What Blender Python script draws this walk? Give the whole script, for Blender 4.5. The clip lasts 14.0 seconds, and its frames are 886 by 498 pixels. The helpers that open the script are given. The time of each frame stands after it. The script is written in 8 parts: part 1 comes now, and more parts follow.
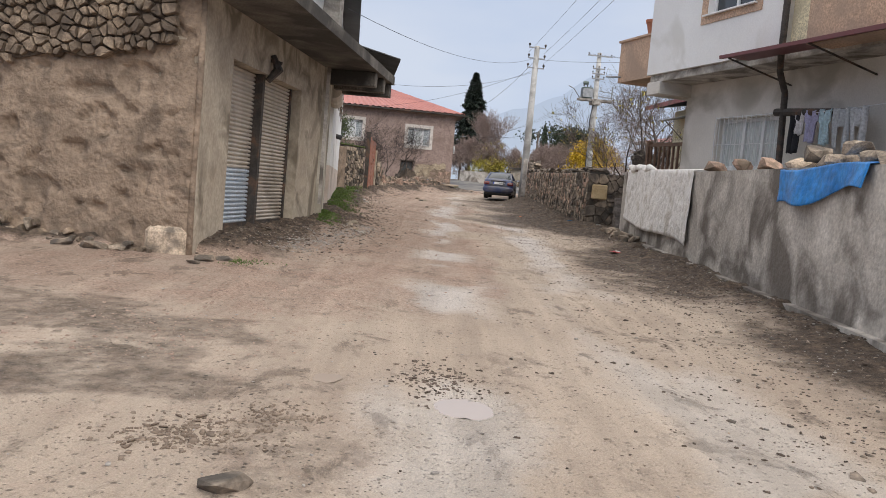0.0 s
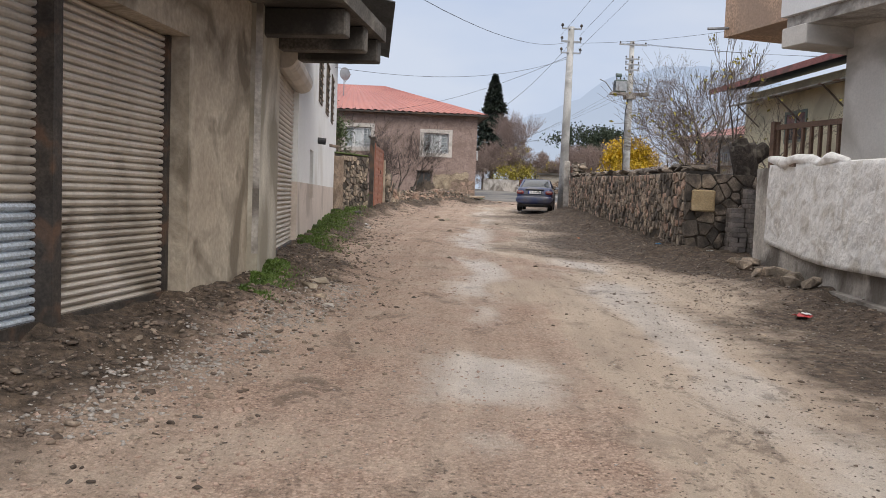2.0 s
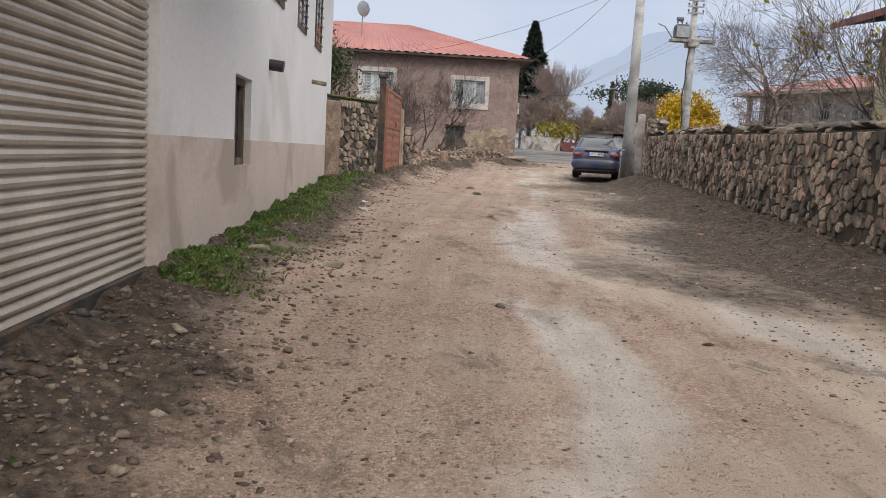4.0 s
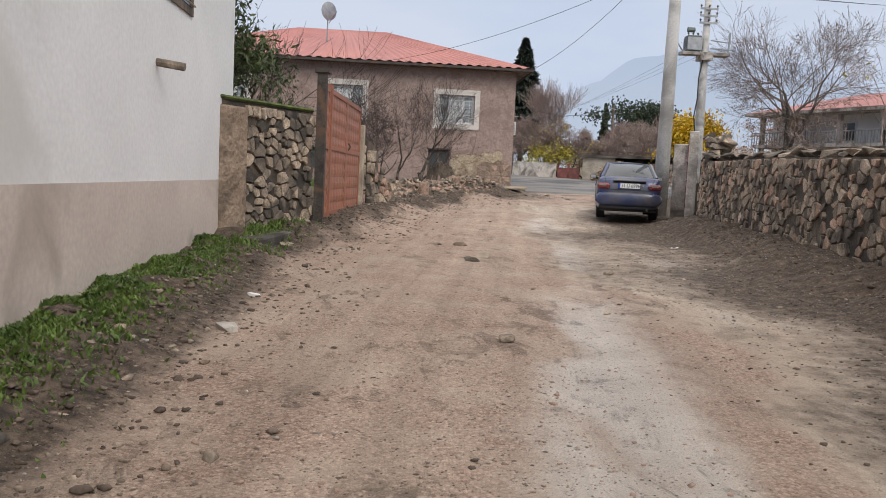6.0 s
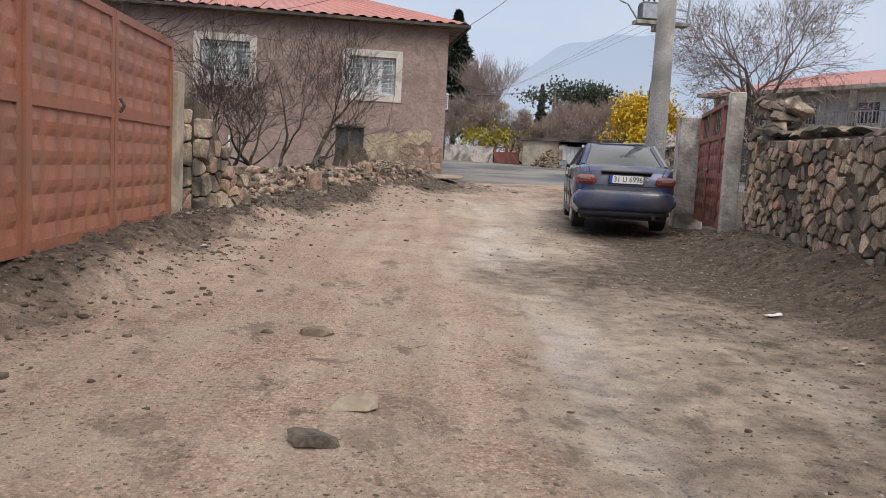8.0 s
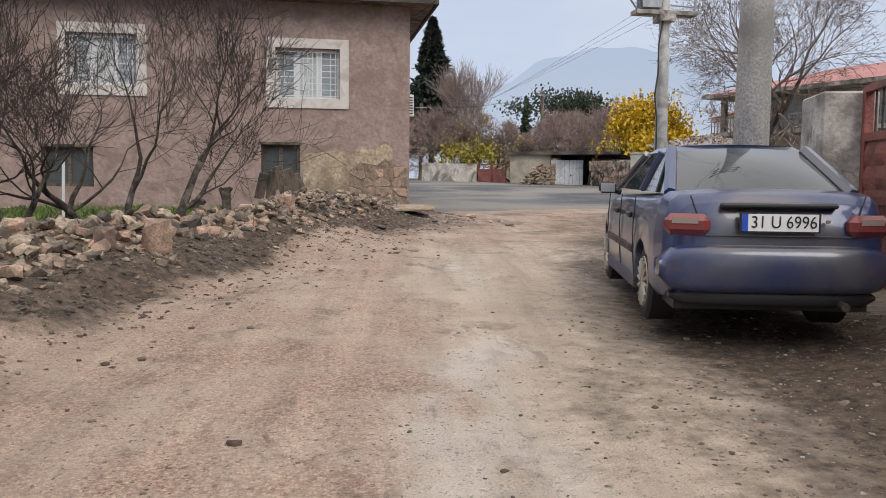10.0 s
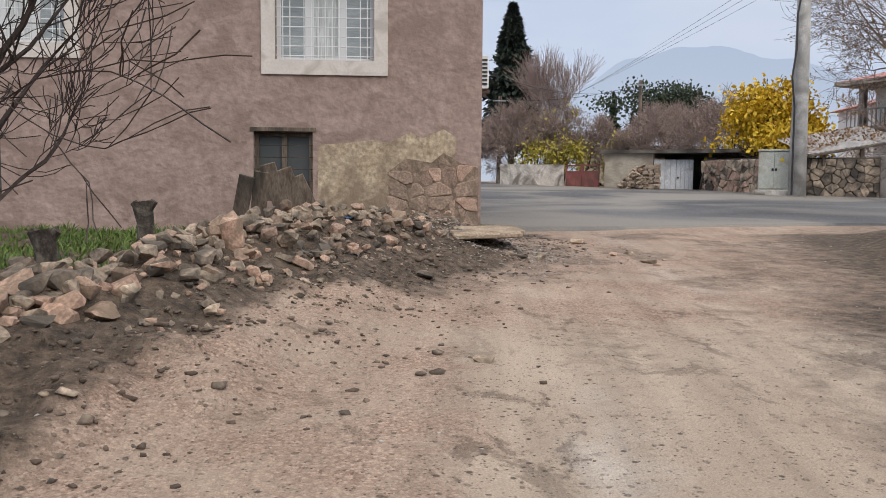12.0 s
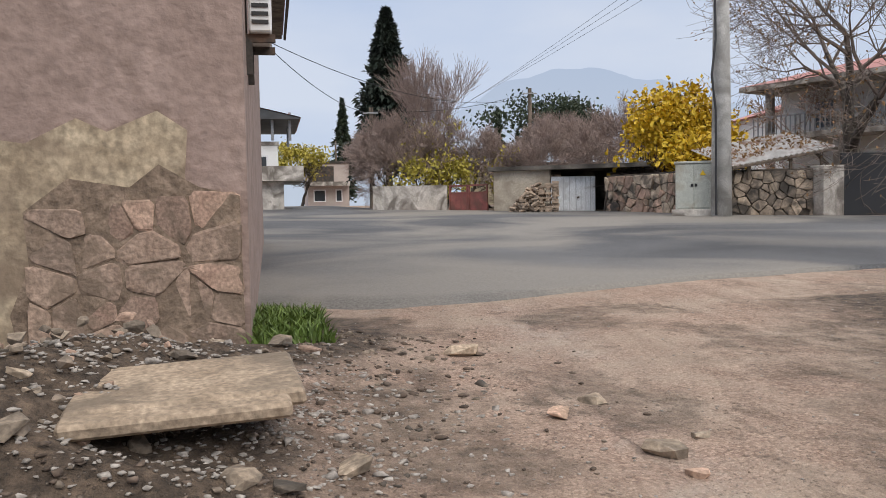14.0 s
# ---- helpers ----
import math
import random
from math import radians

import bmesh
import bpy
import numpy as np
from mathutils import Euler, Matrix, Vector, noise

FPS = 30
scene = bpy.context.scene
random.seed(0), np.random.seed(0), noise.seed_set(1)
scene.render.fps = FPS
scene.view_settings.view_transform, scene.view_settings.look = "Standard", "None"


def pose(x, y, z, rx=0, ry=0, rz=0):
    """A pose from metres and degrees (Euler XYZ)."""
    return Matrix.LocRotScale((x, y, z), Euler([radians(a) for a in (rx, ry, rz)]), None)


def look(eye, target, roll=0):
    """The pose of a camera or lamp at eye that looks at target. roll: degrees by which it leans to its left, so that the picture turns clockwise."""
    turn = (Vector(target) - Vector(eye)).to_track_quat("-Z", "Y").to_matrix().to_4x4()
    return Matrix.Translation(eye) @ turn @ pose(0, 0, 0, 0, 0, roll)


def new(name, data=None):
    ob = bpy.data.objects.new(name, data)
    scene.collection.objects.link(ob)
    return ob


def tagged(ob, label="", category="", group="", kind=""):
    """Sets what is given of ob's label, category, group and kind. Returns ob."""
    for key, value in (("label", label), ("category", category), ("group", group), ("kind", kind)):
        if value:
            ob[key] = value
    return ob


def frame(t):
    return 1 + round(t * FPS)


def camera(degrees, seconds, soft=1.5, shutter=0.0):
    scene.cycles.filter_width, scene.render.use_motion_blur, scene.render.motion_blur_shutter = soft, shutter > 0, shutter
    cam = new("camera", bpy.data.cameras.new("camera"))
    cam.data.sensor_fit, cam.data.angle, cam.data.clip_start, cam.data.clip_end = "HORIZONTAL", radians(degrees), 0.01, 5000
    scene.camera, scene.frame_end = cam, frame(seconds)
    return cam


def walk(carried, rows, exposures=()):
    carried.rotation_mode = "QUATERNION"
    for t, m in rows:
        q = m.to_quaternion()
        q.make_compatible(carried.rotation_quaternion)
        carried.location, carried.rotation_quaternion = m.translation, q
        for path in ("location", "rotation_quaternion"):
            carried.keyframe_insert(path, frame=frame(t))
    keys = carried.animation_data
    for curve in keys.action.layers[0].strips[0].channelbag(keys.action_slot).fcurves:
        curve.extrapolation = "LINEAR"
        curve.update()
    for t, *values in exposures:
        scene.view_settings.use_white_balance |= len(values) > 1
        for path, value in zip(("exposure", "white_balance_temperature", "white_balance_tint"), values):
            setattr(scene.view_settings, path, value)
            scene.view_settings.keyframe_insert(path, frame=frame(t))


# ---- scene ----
cam = camera(56.2, 14.0, 0.9)
METRES, EYE, TILT, LEAN, TURN = 39.2, 1.0, 0.0, 0.0, -6.7
ROWS = [
    (0.0, 0.0, 0.0, 0.0, 0.37, -4.2, -5.02),
    (0.5, -0.001, 0.0365, 0.0007, 2.73, -4.68, -5.95),
    (1.0, -0.0031, 0.0719, 0.0017, 5.71, -6.04, -6.53),
    (1.5, -0.0046, 0.1073, 0.0026, 4.18, -4.66, -3.68),
    (2.0, -0.0039, 0.1435, 0.0031, 1.84, -3.6, -2.14),
    (2.5, -0.0041, 0.181, 0.0035, 0.38, -4.1, -2.35),
    (3.0, -0.0061, 0.2185, 0.0039, 3.03, -4.71, -5.02),
    (3.5, -0.0087, 0.2545, 0.0052, 4.78, -5.39, -5.47),
    (4.0, -0.011, 0.2905, 0.0058, 4.0, -6.66, -3.05),
    (6.5, -0.0174, 0.4693, 0.0098, 2.52, -4.24, -2.46),
    (7.0, -0.0169, 0.5058, 0.01, 1.19, -3.81, -2.13),
    (7.5, -0.0159, 0.5424, 0.0105, -0.34, -4.75, -3.39),
    (8.0, -0.0128, 0.5791, 0.011, -1.6, -5.76, -2.99),
    (8.5, -0.0088, 0.6151, 0.0117, -4.07, -6.7, -1.81),
    (11.0, 0.0016, 0.7875, 0.015, -0.01, -3.2, 0.46),
    (11.5, 0.0019, 0.8233, 0.0151, 2.09, -3.77, -0.06),
    (12.0, 0.0021, 0.8586, 0.0156, 2.69, -4.26, -0.49),
    (12.5, 0.0037, 0.8942, 0.0166, 0.99, -3.95, 1.15),
    (13.0, 0.0076, 0.929, 0.0178, -1.91, -3.48, 2.13),
    (13.5, 0.0131, 0.9628, 0.0191, -5.35, -2.87, 2.03),
    (14.0, 0.0184, 0.9975, 0.0194, -5.05, -2.79, 1.05),
]
walk(cam, [(t, pose(0, 0, EYE, TILT, LEAN, TURN) @ pose(METRES * x, METRES * y, METRES * z, 90 + pitch, roll, yaw)) for t, x, y, z, yaw, pitch, roll in ROWS])

# ---- sky and sun ----
world = bpy.data.worlds.new("world")
scene.world = world
world.use_nodes = True
wn, wl = world.node_tree.nodes, world.node_tree.links
wn.clear()
sky = wn.new("ShaderNodeTexSky")
sky.sky_type, sky.sun_disc = "NISHITA", False
sky.sun_elevation, sky.sun_rotation = radians(38), radians(158)
sky.air_density, sky.dust_density = 1.0, 2.0
coord = wn.new("ShaderNodeTexCoord")
stretch = wn.new("ShaderNodeMapping")
stretch.inputs["Scale"].default_value = (1.0, 1.0, 3.2)
cloud = wn.new("ShaderNodeTexNoise")
cloud.inputs["Scale"].default_value, cloud.inputs["Detail"].default_value = 1.6, 5.0
shape = wn.new("ShaderNodeValToRGB")
shape.color_ramp.elements[0].position, shape.color_ramp.elements[1].position = 0.36, 0.68
white = wn.new("ShaderNodeMix")
white.data_type = "RGBA"
white.inputs[6].default_value = (4.3, 5.5, 7.9, 1)
white.inputs[7].default_value = (6.7, 7.3, 8.6, 1)
split = wn.new("ShaderNodeSeparateXYZ")
height = wn.new("ShaderNodeMapRange")
height.inputs[1].default_value, height.inputs[2].default_value, height.inputs[3].default_value, height.inputs[4].default_value = 0.3, 1.0, 0.0, 1.0
veil = wn.new("ShaderNodeMix")
veil.data_type = "RGBA"
veil.inputs[7].default_value = (19.0, 17.7, 16.4, 1)
blend = wn.new("ShaderNodeMix")
blend.data_type, blend.inputs[0].default_value = "RGBA", 0.9
back = wn.new("ShaderNodeBackground")
back.inputs["Strength"].default_value = 0.1
wout = wn.new("ShaderNodeOutputWorld")
wl.new(coord.outputs["Generated"], stretch.inputs["Vector"])
wl.new(stretch.outputs[0], cloud.inputs["Vector"])
wl.new(cloud.outputs[0], shape.inputs[0])
wl.new(shape.outputs[0], white.inputs[0])
wl.new(sky.outputs[0], blend.inputs[6])
wl.new(coord.outputs["Generated"], split.inputs[0])
wl.new(split.outputs["Z"], height.inputs[0])
wl.new(height.outputs[0], veil.inputs[0])
wl.new(white.outputs[2], veil.inputs[6])
wl.new(veil.outputs[2], blend.inputs[7])
wl.new(blend.outputs[2], back.inputs[0])
wl.new(back.outputs[0], wout.inputs[0])
sun = new("sun", bpy.data.lights.new("sun", "SUN"))
sun.data.energy, sun.data.angle, sun.data.color = 1.5, radians(35), (1.0, 0.95, 0.88)
sun.matrix_world = look((8, -20, 17), (0, 0, 0))

# ---- materials ----


def surf(name, dark, light, scale=4.0, rough=0.9, bump=0.3, fine=40.0, stain=None, amount=0.35, spot=0.8, metal=0.0, vary=0.0, fleck=None, relief=0.02, squash=(1, 1, 1), grain=0.7):
    """Two scales of colour, a stain with its own patches, fine relief; vary: by object."""
    m = bpy.data.materials.new(name)
    m.use_nodes = True
    n, l = m.node_tree.nodes, m.node_tree.links
    b = n["Principled BSDF"]
    b.inputs["Roughness"].default_value, b.inputs["Metallic"].default_value = rough, metal
    geo = n.new("ShaderNodeNewGeometry")
    mp = n.new("ShaderNodeMapping")
    mp.inputs["Scale"].default_value = squash
    l.new(geo.outputs["Position"], mp.inputs["Vector"])

    def tex(s, detail, dist=0.0):
        t = n.new("ShaderNodeTexNoise")
        t.inputs["Scale"].default_value, t.inputs["Detail"].default_value, t.inputs["Distortion"].default_value = s, detail, dist
        l.new(mp.outputs[0], t.inputs["Vector"])
        return t.outputs[0]

    def ramp(src, a, c, lo=0.3, hi=0.7):
        r = n.new("ShaderNodeValToRGB")
        r.color_ramp.elements[0].position, r.color_ramp.elements[1].position = lo, hi
        r.color_ramp.elements[0].color, r.color_ramp.elements[1].color = (*a, 1), (*c, 1)
        l.new(src, r.inputs[0])
        return r.outputs[0]

    def mix(kind, f, a, c):
        x = n.new("ShaderNodeMix")
        x.data_type, x.blend_type = "RGBA", kind
        for sock, v in ((x.inputs[0], f), (x.inputs[6], a), (x.inputs[7], c)):
            if isinstance(v, (int, float)):
                sock.default_value = v
            elif isinstance(v, tuple):
                sock.default_value = (*v, 1)
            else:
                l.new(v, sock)
        return x.outputs[2]

    col = ramp(tex(scale, 6, 0.4), dark, light)
    small = ramp(tex(fine, 3), (0.62, 0.62, 0.62), (1.3, 1.3, 1.3))
    col = mix("MULTIPLY", grain, col, small)
    if stain:
        mask = ramp(tex(spot, 8, 0.8), (0, 0, 0), (1, 1, 1), 0.62 - amount * 0.5, 0.72 - amount * 0.3)
        col = mix("MIX", mask, col, stain)
        col = mix("MULTIPLY", grain * 0.5, col, small)
    if fleck:
        col = mix("MIX", ramp(tex(fine * 2.2, 2), (0, 0, 0), (1, 1, 1), 0.66, 0.7), col, fleck)
    if vary:
        inf = n.new("ShaderNodeObjectInfo")
        col = mix("MULTIPLY", 1.0, col, ramp(inf.outputs["Random"], (1 - vary,) * 3, (1 + vary, 1 + vary * 0.9, 1 + vary * 0.8), 0, 1))
    l.new(col, b.inputs["Base Color"])
    if bump:
        add = n.new("ShaderNodeMath")
        add.operation = "MULTIPLY_ADD"
        add.inputs[1].default_value = 0.35
        l.new(tex(fine, 4), add.inputs[0])
        l.new(tex(scale * 2, 5), add.inputs[2])
        bp = n.new("ShaderNodeBump")
        bp.inputs["Strength"].default_value, bp.inputs["Distance"].default_value = bump, relief
        l.new(add.outputs[0], bp.inputs["Height"])
        l.new(bp.outputs[0], b.inputs["Normal"])
    return m


def plain(name, c, rough=0.6, metal=0.0, coat=0.0):
    m = bpy.data.materials.new(name)
    m.use_nodes = True
    b = m.node_tree.nodes["Principled BSDF"]
    b.inputs["Base Color"].default_value, b.inputs["Roughness"].default_value, b.inputs["Metallic"].default_value = (*c, 1), rough, metal
    b.inputs["Coat Weight"].default_value = coat
    return m


MORTAR = surf("mortar", (0.05, 0.04, 0.03), (0.17, 0.135, 0.104), 6, 0.95, 0.8, 60, (0.05, 0.045, 0.04), 0.4, 2)
STONE = surf("field_stone", (0.19, 0.155, 0.12), (0.4, 0.33, 0.265), 8, 0.92, 0.6, 50, (0.08, 0.07, 0.06), 0.45, 3, vary=0.45)
PALESTONE = surf("pale_stone", (0.3, 0.24, 0.18), (0.52, 0.43, 0.335), 8, 0.92, 0.6, 50, (0.13, 0.11, 0.09), 0.35, 3, vary=0.3)
PINKSTONE = surf("pink_stone", (0.33, 0.22, 0.17), (0.5, 0.36, 0.28), 6, 0.9, 0.5, 60, (0.2, 0.15, 0.11), 0.35, 4, vary=0.35)
DARKSTONE = surf("dark_stone", (0.06, 0.052, 0.045), (0.17, 0.145, 0.12), 6, 0.92, 0.6, 60, (0.25, 0.21, 0.17), 0.2, 4, vary=0.4)
EARTHPLASTER = surf("earth_plaster", (0.22, 0.162, 0.117), (0.37, 0.28, 0.205), 3.2, 0.95, 1.0, 24, (0.17, 0.128, 0.095), 0.24, 3.4, relief=0.06, grain=0.35)
OLDPLASTER = surf("old_cement_plaster", (0.36, 0.3, 0.23), (0.56, 0.49, 0.39), 2.2, 0.9, 0.8, 30, (0.2, 0.165, 0.122), 0.3, 2.2, relief=0.022, squash=(1, 1, 0.8), grain=0.3)
WHITEWASH = surf("white_wash", (0.77, 0.77, 0.76), (0.84, 0.84, 0.83), 1.0, 0.85, 0.15, 26, (0.68, 0.665, 0.63), 0.12, 0.6, grain=0.1)
DADO = surf("beige_dado", (0.58, 0.49, 0.43), (0.66, 0.57, 0.5), 1.4, 0.88, 0.2, 26, (0.44, 0.37, 0.31), 0.2, 1.1, grain=0.15)
CONCRETE = surf("weathered_concrete", (0.38, 0.35, 0.31), (0.64, 0.6, 0.55), 3.0, 0.92, 0.9, 28, (0.17, 0.15, 0.13), 0.34, 1.6, grain=0.35, relief=0.03)
DARKCONCRETE = surf("dark_concrete", (0.09, 0.08, 0.07), (0.2, 0.18, 0.155), 2.2, 0.92, 0.5, 45, (0.045, 0.04, 0.035), 0.45, 1.4)
MAUVE = surf("mauve_plaster", (0.295, 0.215, 0.183), (0.375, 0.28, 0.242), 2.6, 0.92, 1.0, 14, (0.255, 0.185, 0.155), 0.25, 3.2, relief=0.035, squash=(1, 1, 1.1), grain=0.3)
TRIMWHITE = surf("white_trim", (0.58, 0.53, 0.48), (0.68, 0.63, 0.58), 3, 0.85, 0.25, 40, (0.46, 0.42, 0.37), 0.2, 3, grain=0.1)
PATCH = surf("bare_ochre_plaster", (0.36, 0.28, 0.19), (0.52, 0.43, 0.31), 4, 0.95, 0.7, 25, (0.25, 0.19, 0.135), 0.42, 2)
APART = surf("pale_grey_render", (0.62, 0.585, 0.535), (0.7, 0.665, 0.615), 1.4, 0.88, 0.15, 40, (0.42, 0.39, 0.34), 0.25, 0.8, grain=0.12)
APARTWHITE = surf("white_render", (0.78, 0.77, 0.76), (0.84, 0.84, 0.83), 1.2, 0.85, 0.1, 40, (0.7, 0.69, 0.66), 0.12, 0.8, grain=0.08)
PEACH = surf("peach_paint", (0.5, 0.335, 0.23), (0.6, 0.42, 0.3), 1.5, 0.8, 0.15, 35, (0.42, 0.3, 0.22), 0.3, 1.2)
CREAM = surf("cream_render", (0.62, 0.55, 0.36), (0.72, 0.65, 0.45), 1.2, 0.85, 0.15, 35, (0.5, 0.44, 0.3), 0.25, 0.9)
SHUTTER = surf("dusty_shutter", (0.5, 0.45, 0.38), (0.66, 0.6, 0.53), 2.5, 0.55, 0.05, 60, (0.2, 0.16, 0.12), 0.22, 1.0, metal=0.25, squash=(1, 1, 0.5), grain=0.15)
SHUTTERBLUE = surf("bare_aluminium_shutter", (0.5, 0.56, 0.62), (0.66, 0.72, 0.78), 2.5, 0.45, 0.05, 60, metal=0.3)
DARKIRON = surf("dark_iron", (0.03, 0.025, 0.022), (0.075, 0.062, 0.052), 8, 0.7, 0.2, 60, (0.12, 0.07, 0.045), 0.2, 4)
REDIRON = surf("red_painted_steel", (0.29, 0.115, 0.07), (0.37, 0.155, 0.095), 3, 0.5, 0.08, 50, (0.27, 0.13, 0.085), 0.2, 2, grain=0.25)
DARKRED = surf("maroon_painted_steel", (0.22, 0.065, 0.055), (0.33, 0.11, 0.09), 3, 0.55, 0.12, 50, (0.15, 0.07, 0.05), 0.3, 2)
ROOFRED = surf("red_sheet_roof", (0.37, 0.13, 0.112), (0.45, 0.175, 0.15), 1.0, 0.5, 0.05, 30, (0.45, 0.17, 0.14), 0.25, 0.5)
TIN = surf("rusty_tin", (0.3, 0.29, 0.28), (0.55, 0.54, 0.53), 3, 0.55, 0.2, 40, (0.2, 0.11, 0.07), 0.22, 2, metal=0.1, grain=0.2)
DARKTIN = surf("dark_corrugated_sheet", (0.035, 0.038, 0.042), (0.08, 0.085, 0.09), 2, 0.6, 0.1, 40)
OLDWOOD = surf("weathered_wood", (0.1, 0.075, 0.055), (0.25, 0.2, 0.155), 6, 0.9, 0.5, 50, (0.06, 0.05, 0.04), 0.3, 3, squash=(1, 1, 0.15))
PALEWOOD = surf("pale_weathered_wood", (0.3, 0.23, 0.165), (0.44, 0.35, 0.26), 6, 0.9, 0.5, 50, (0.2, 0.16, 0.12), 0.3, 4)
POLE = surf("pole_concrete", (0.5, 0.49, 0.47), (0.6, 0.59, 0.565), 2, 0.85, 0.2, 50, (0.32, 0.31, 0.29), 0.3, 1.2)
STEELGREY = surf("galvanised_steel", (0.25, 0.26, 0.27), (0.38, 0.39, 0.4), 6, 0.5, 0.05, 60, metal=0.5)
BARK = surf("bark", (0.03, 0.024, 0.02), (0.085, 0.068, 0.056), 12, 0.95, 0.8, 60, (0.17, 0.15, 0.12), 0.2, 6)
TWIG = surf("twigs", (0.03, 0.022, 0.02), (0.075, 0.057, 0.05), 5, 0.9, 0.0)
TWIGMID = surf("grey_twigs", (0.11, 0.085, 0.072), (0.2, 0.16, 0.135), 5, 0.9, 0.0)
TWIGPALE = surf("pale_twigs", (0.24, 0.18, 0.155), (0.38, 0.295, 0.26), 5, 0.9, 0.0)
PAVER = surf("grey_paving_block", (0.13, 0.115, 0.105), (0.24, 0.215, 0.2), 8, 0.92, 0.4, 70, vary=0.3)
BRICK = surf("reclaimed_brick", (0.3, 0.23, 0.17), (0.45, 0.36, 0.28), 8, 0.92, 0.4, 70, vary=0.35)
CLOTHWHITE = surf("white_woven_sheet", (0.8, 0.785, 0.76), (0.88, 0.87, 0.85), 4, 0.75, 1.0, 11, (0.62, 0.59, 0.54), 0.15, 3.5, grain=0.2, relief=0.05)
TARP = surf("blue_tarpaulin", (0.01, 0.16, 0.5), (0.03, 0.28, 0.72), 5, 0.4, 0.5, 18)
ASPHALT = surf("fresh_asphalt", (0.036, 0.038, 0.044), (0.12, 0.123, 0.13), 0.3, 0.68, 1.0, 45, (0.21, 0.195, 0.175), 0.34, 0.22, relief=0.02, grain=1.0, fleck=(0.2, 0.19, 0.18))
RUBBER = plain("rubber", (0.018, 0.018, 0.018), 0.85)
BLACKPLASTIC = plain("black_plastic", (0.02, 0.02, 0.022), 0.5)
CHROME = plain("bright_metal", (0.6, 0.6, 0.6), 0.3, 0.9)
WHITEPVC = plain("white_pvc", (0.75, 0.76, 0.76), 0.4)
CURTAIN = surf("pale_curtain", (0.5, 0.53, 0.52), (0.68, 0.71, 0.7), 8, 0.9, 0.1, 20, squash=(3, 3, 0.2))
WINDOWGLASS = plain("dark_window_glass", (0.05, 0.058, 0.065), 0.06)
BLIND = surf("pale_blind_behind_glass", (0.26, 0.3, 0.31), (0.42, 0.46, 0.47), 3, 0.25, 0.3, 60, squash=(0.2, 0.2, 1.6), grain=0.4)
PALEBOX = surf("pale_grey_enamel", (0.42, 0.44, 0.4), (0.5, 0.52, 0.47), 3, 0.5, 0.05, 40, (0.38, 0.36, 0.3), 0.2, 2)

# ---- geometry helpers ----
rng = np.random.default_rng(7)


def box(x0, y0, z0, x1, y1, z1, c=0.0):
    """A box; c cuts its edges."""
    if c <= 0:
        v = [(x, y, z) for z in (z0, z1) for y in (y0, y1) for x in (x0, x1)]
        return v, [(0, 2, 3, 1), (4, 5, 7, 6), (0, 1, 5, 4), (2, 6, 7, 3), (0, 4, 6, 2), (1, 3, 7, 5)]
    bm = bmesh.new()
    bmesh.ops.create_cube(bm, size=1)
    for v in bm.verts:
        v.co = Vector((x0 if v.co.x < 0 else x1, y0 if v.co.y < 0 else y1, z0 if v.co.z < 0 else z1))
    bmesh.ops.bevel(bm, geom=bm.edges[:], offset=c, segments=1, affect="EDGES", profile=0.5)
    g = [tuple(v.co) for v in bm.verts], [tuple(v.index for v in f.verts) for f in bm.faces]
    bm.free()
    return g


def tube(points, radii, n=8, caps=True):
    pts = [Vector(p) for p in points]
    if isinstance(radii, (int, float)):
        radii = [radii] * len(pts)
    v, f = [], []
    side = None
    for i, p in enumerate(pts):
        d = (pts[min(i + 1, len(pts) - 1)] - pts[max(i - 1, 0)]).normalized()
        if side is None:
            side = d.orthogonal().normalized()
        side = (side - d * side.dot(d))
        side = side.normalized() if side.length > 1e-6 else d.orthogonal().normalized()
        up = d.cross(side)
        for k in range(n):
            a = 2 * math.pi * k / n
            v.append(tuple(p + (side * math.cos(a) + up * math.sin(a)) * radii[i]))
    for i in range(len(pts) - 1):
        for k in range(n):
            a, b = i * n + k, i * n + (k + 1) % n
            f.append((a, b, b + n, a + n))
    if caps:
        f.append(tuple(range(n - 1, -1, -1)))
        f.append(tuple(range(len(v) - n, len(v))))
    return v, f


def merge(*geos):
    v, f = [], []
    for gv, gf in geos:
        o = len(v)
        v.extend(gv)
        f.extend(tuple(i + o for i in q) for q in gf)
    return v, f


def moved(geo, m):
    return [tuple(m @ Vector(p)) for p in geo[0]], geo[1]


def prism(poly, y0, y1):
    """A polygon in x, z drawn out along y."""
    n = len(poly)
    v = [(x, y0, z) for x, z in poly] + [(x, y1, z) for x, z in poly]
    f = [tuple(range(n)), tuple(range(2 * n - 1, n - 1, -1))]
    f += [(i, i + n, (i + 1) % n + n, (i + 1) % n) for i in range(n)]
    return v, f


def mesh(geo, mat, smooth=False):
    me = bpy.data.meshes.new("mesh")
    me.from_pydata([tuple(p) for p in geo[0]], [], [tuple(q) for q in geo[1]])
    me.materials.append(mat)
    if smooth:
        me.shade_smooth()
    return me


def part(name, geo, mat, parent, label="", smooth=False):
    me = geo if isinstance(geo, bpy.types.Mesh) else mesh(geo, mat, smooth)
    ob = new(name, me)
    ob.parent = parent
    if label:
        ob["label"] = label
    return ob


def base(name, m, label, category, group="", kind=""):
    """The empty at a thing's base."""
    ob = new(name)
    ob.empty_display_size = 0.2
    ob.matrix_world = m
    return tagged(ob, label, category, group, kind)


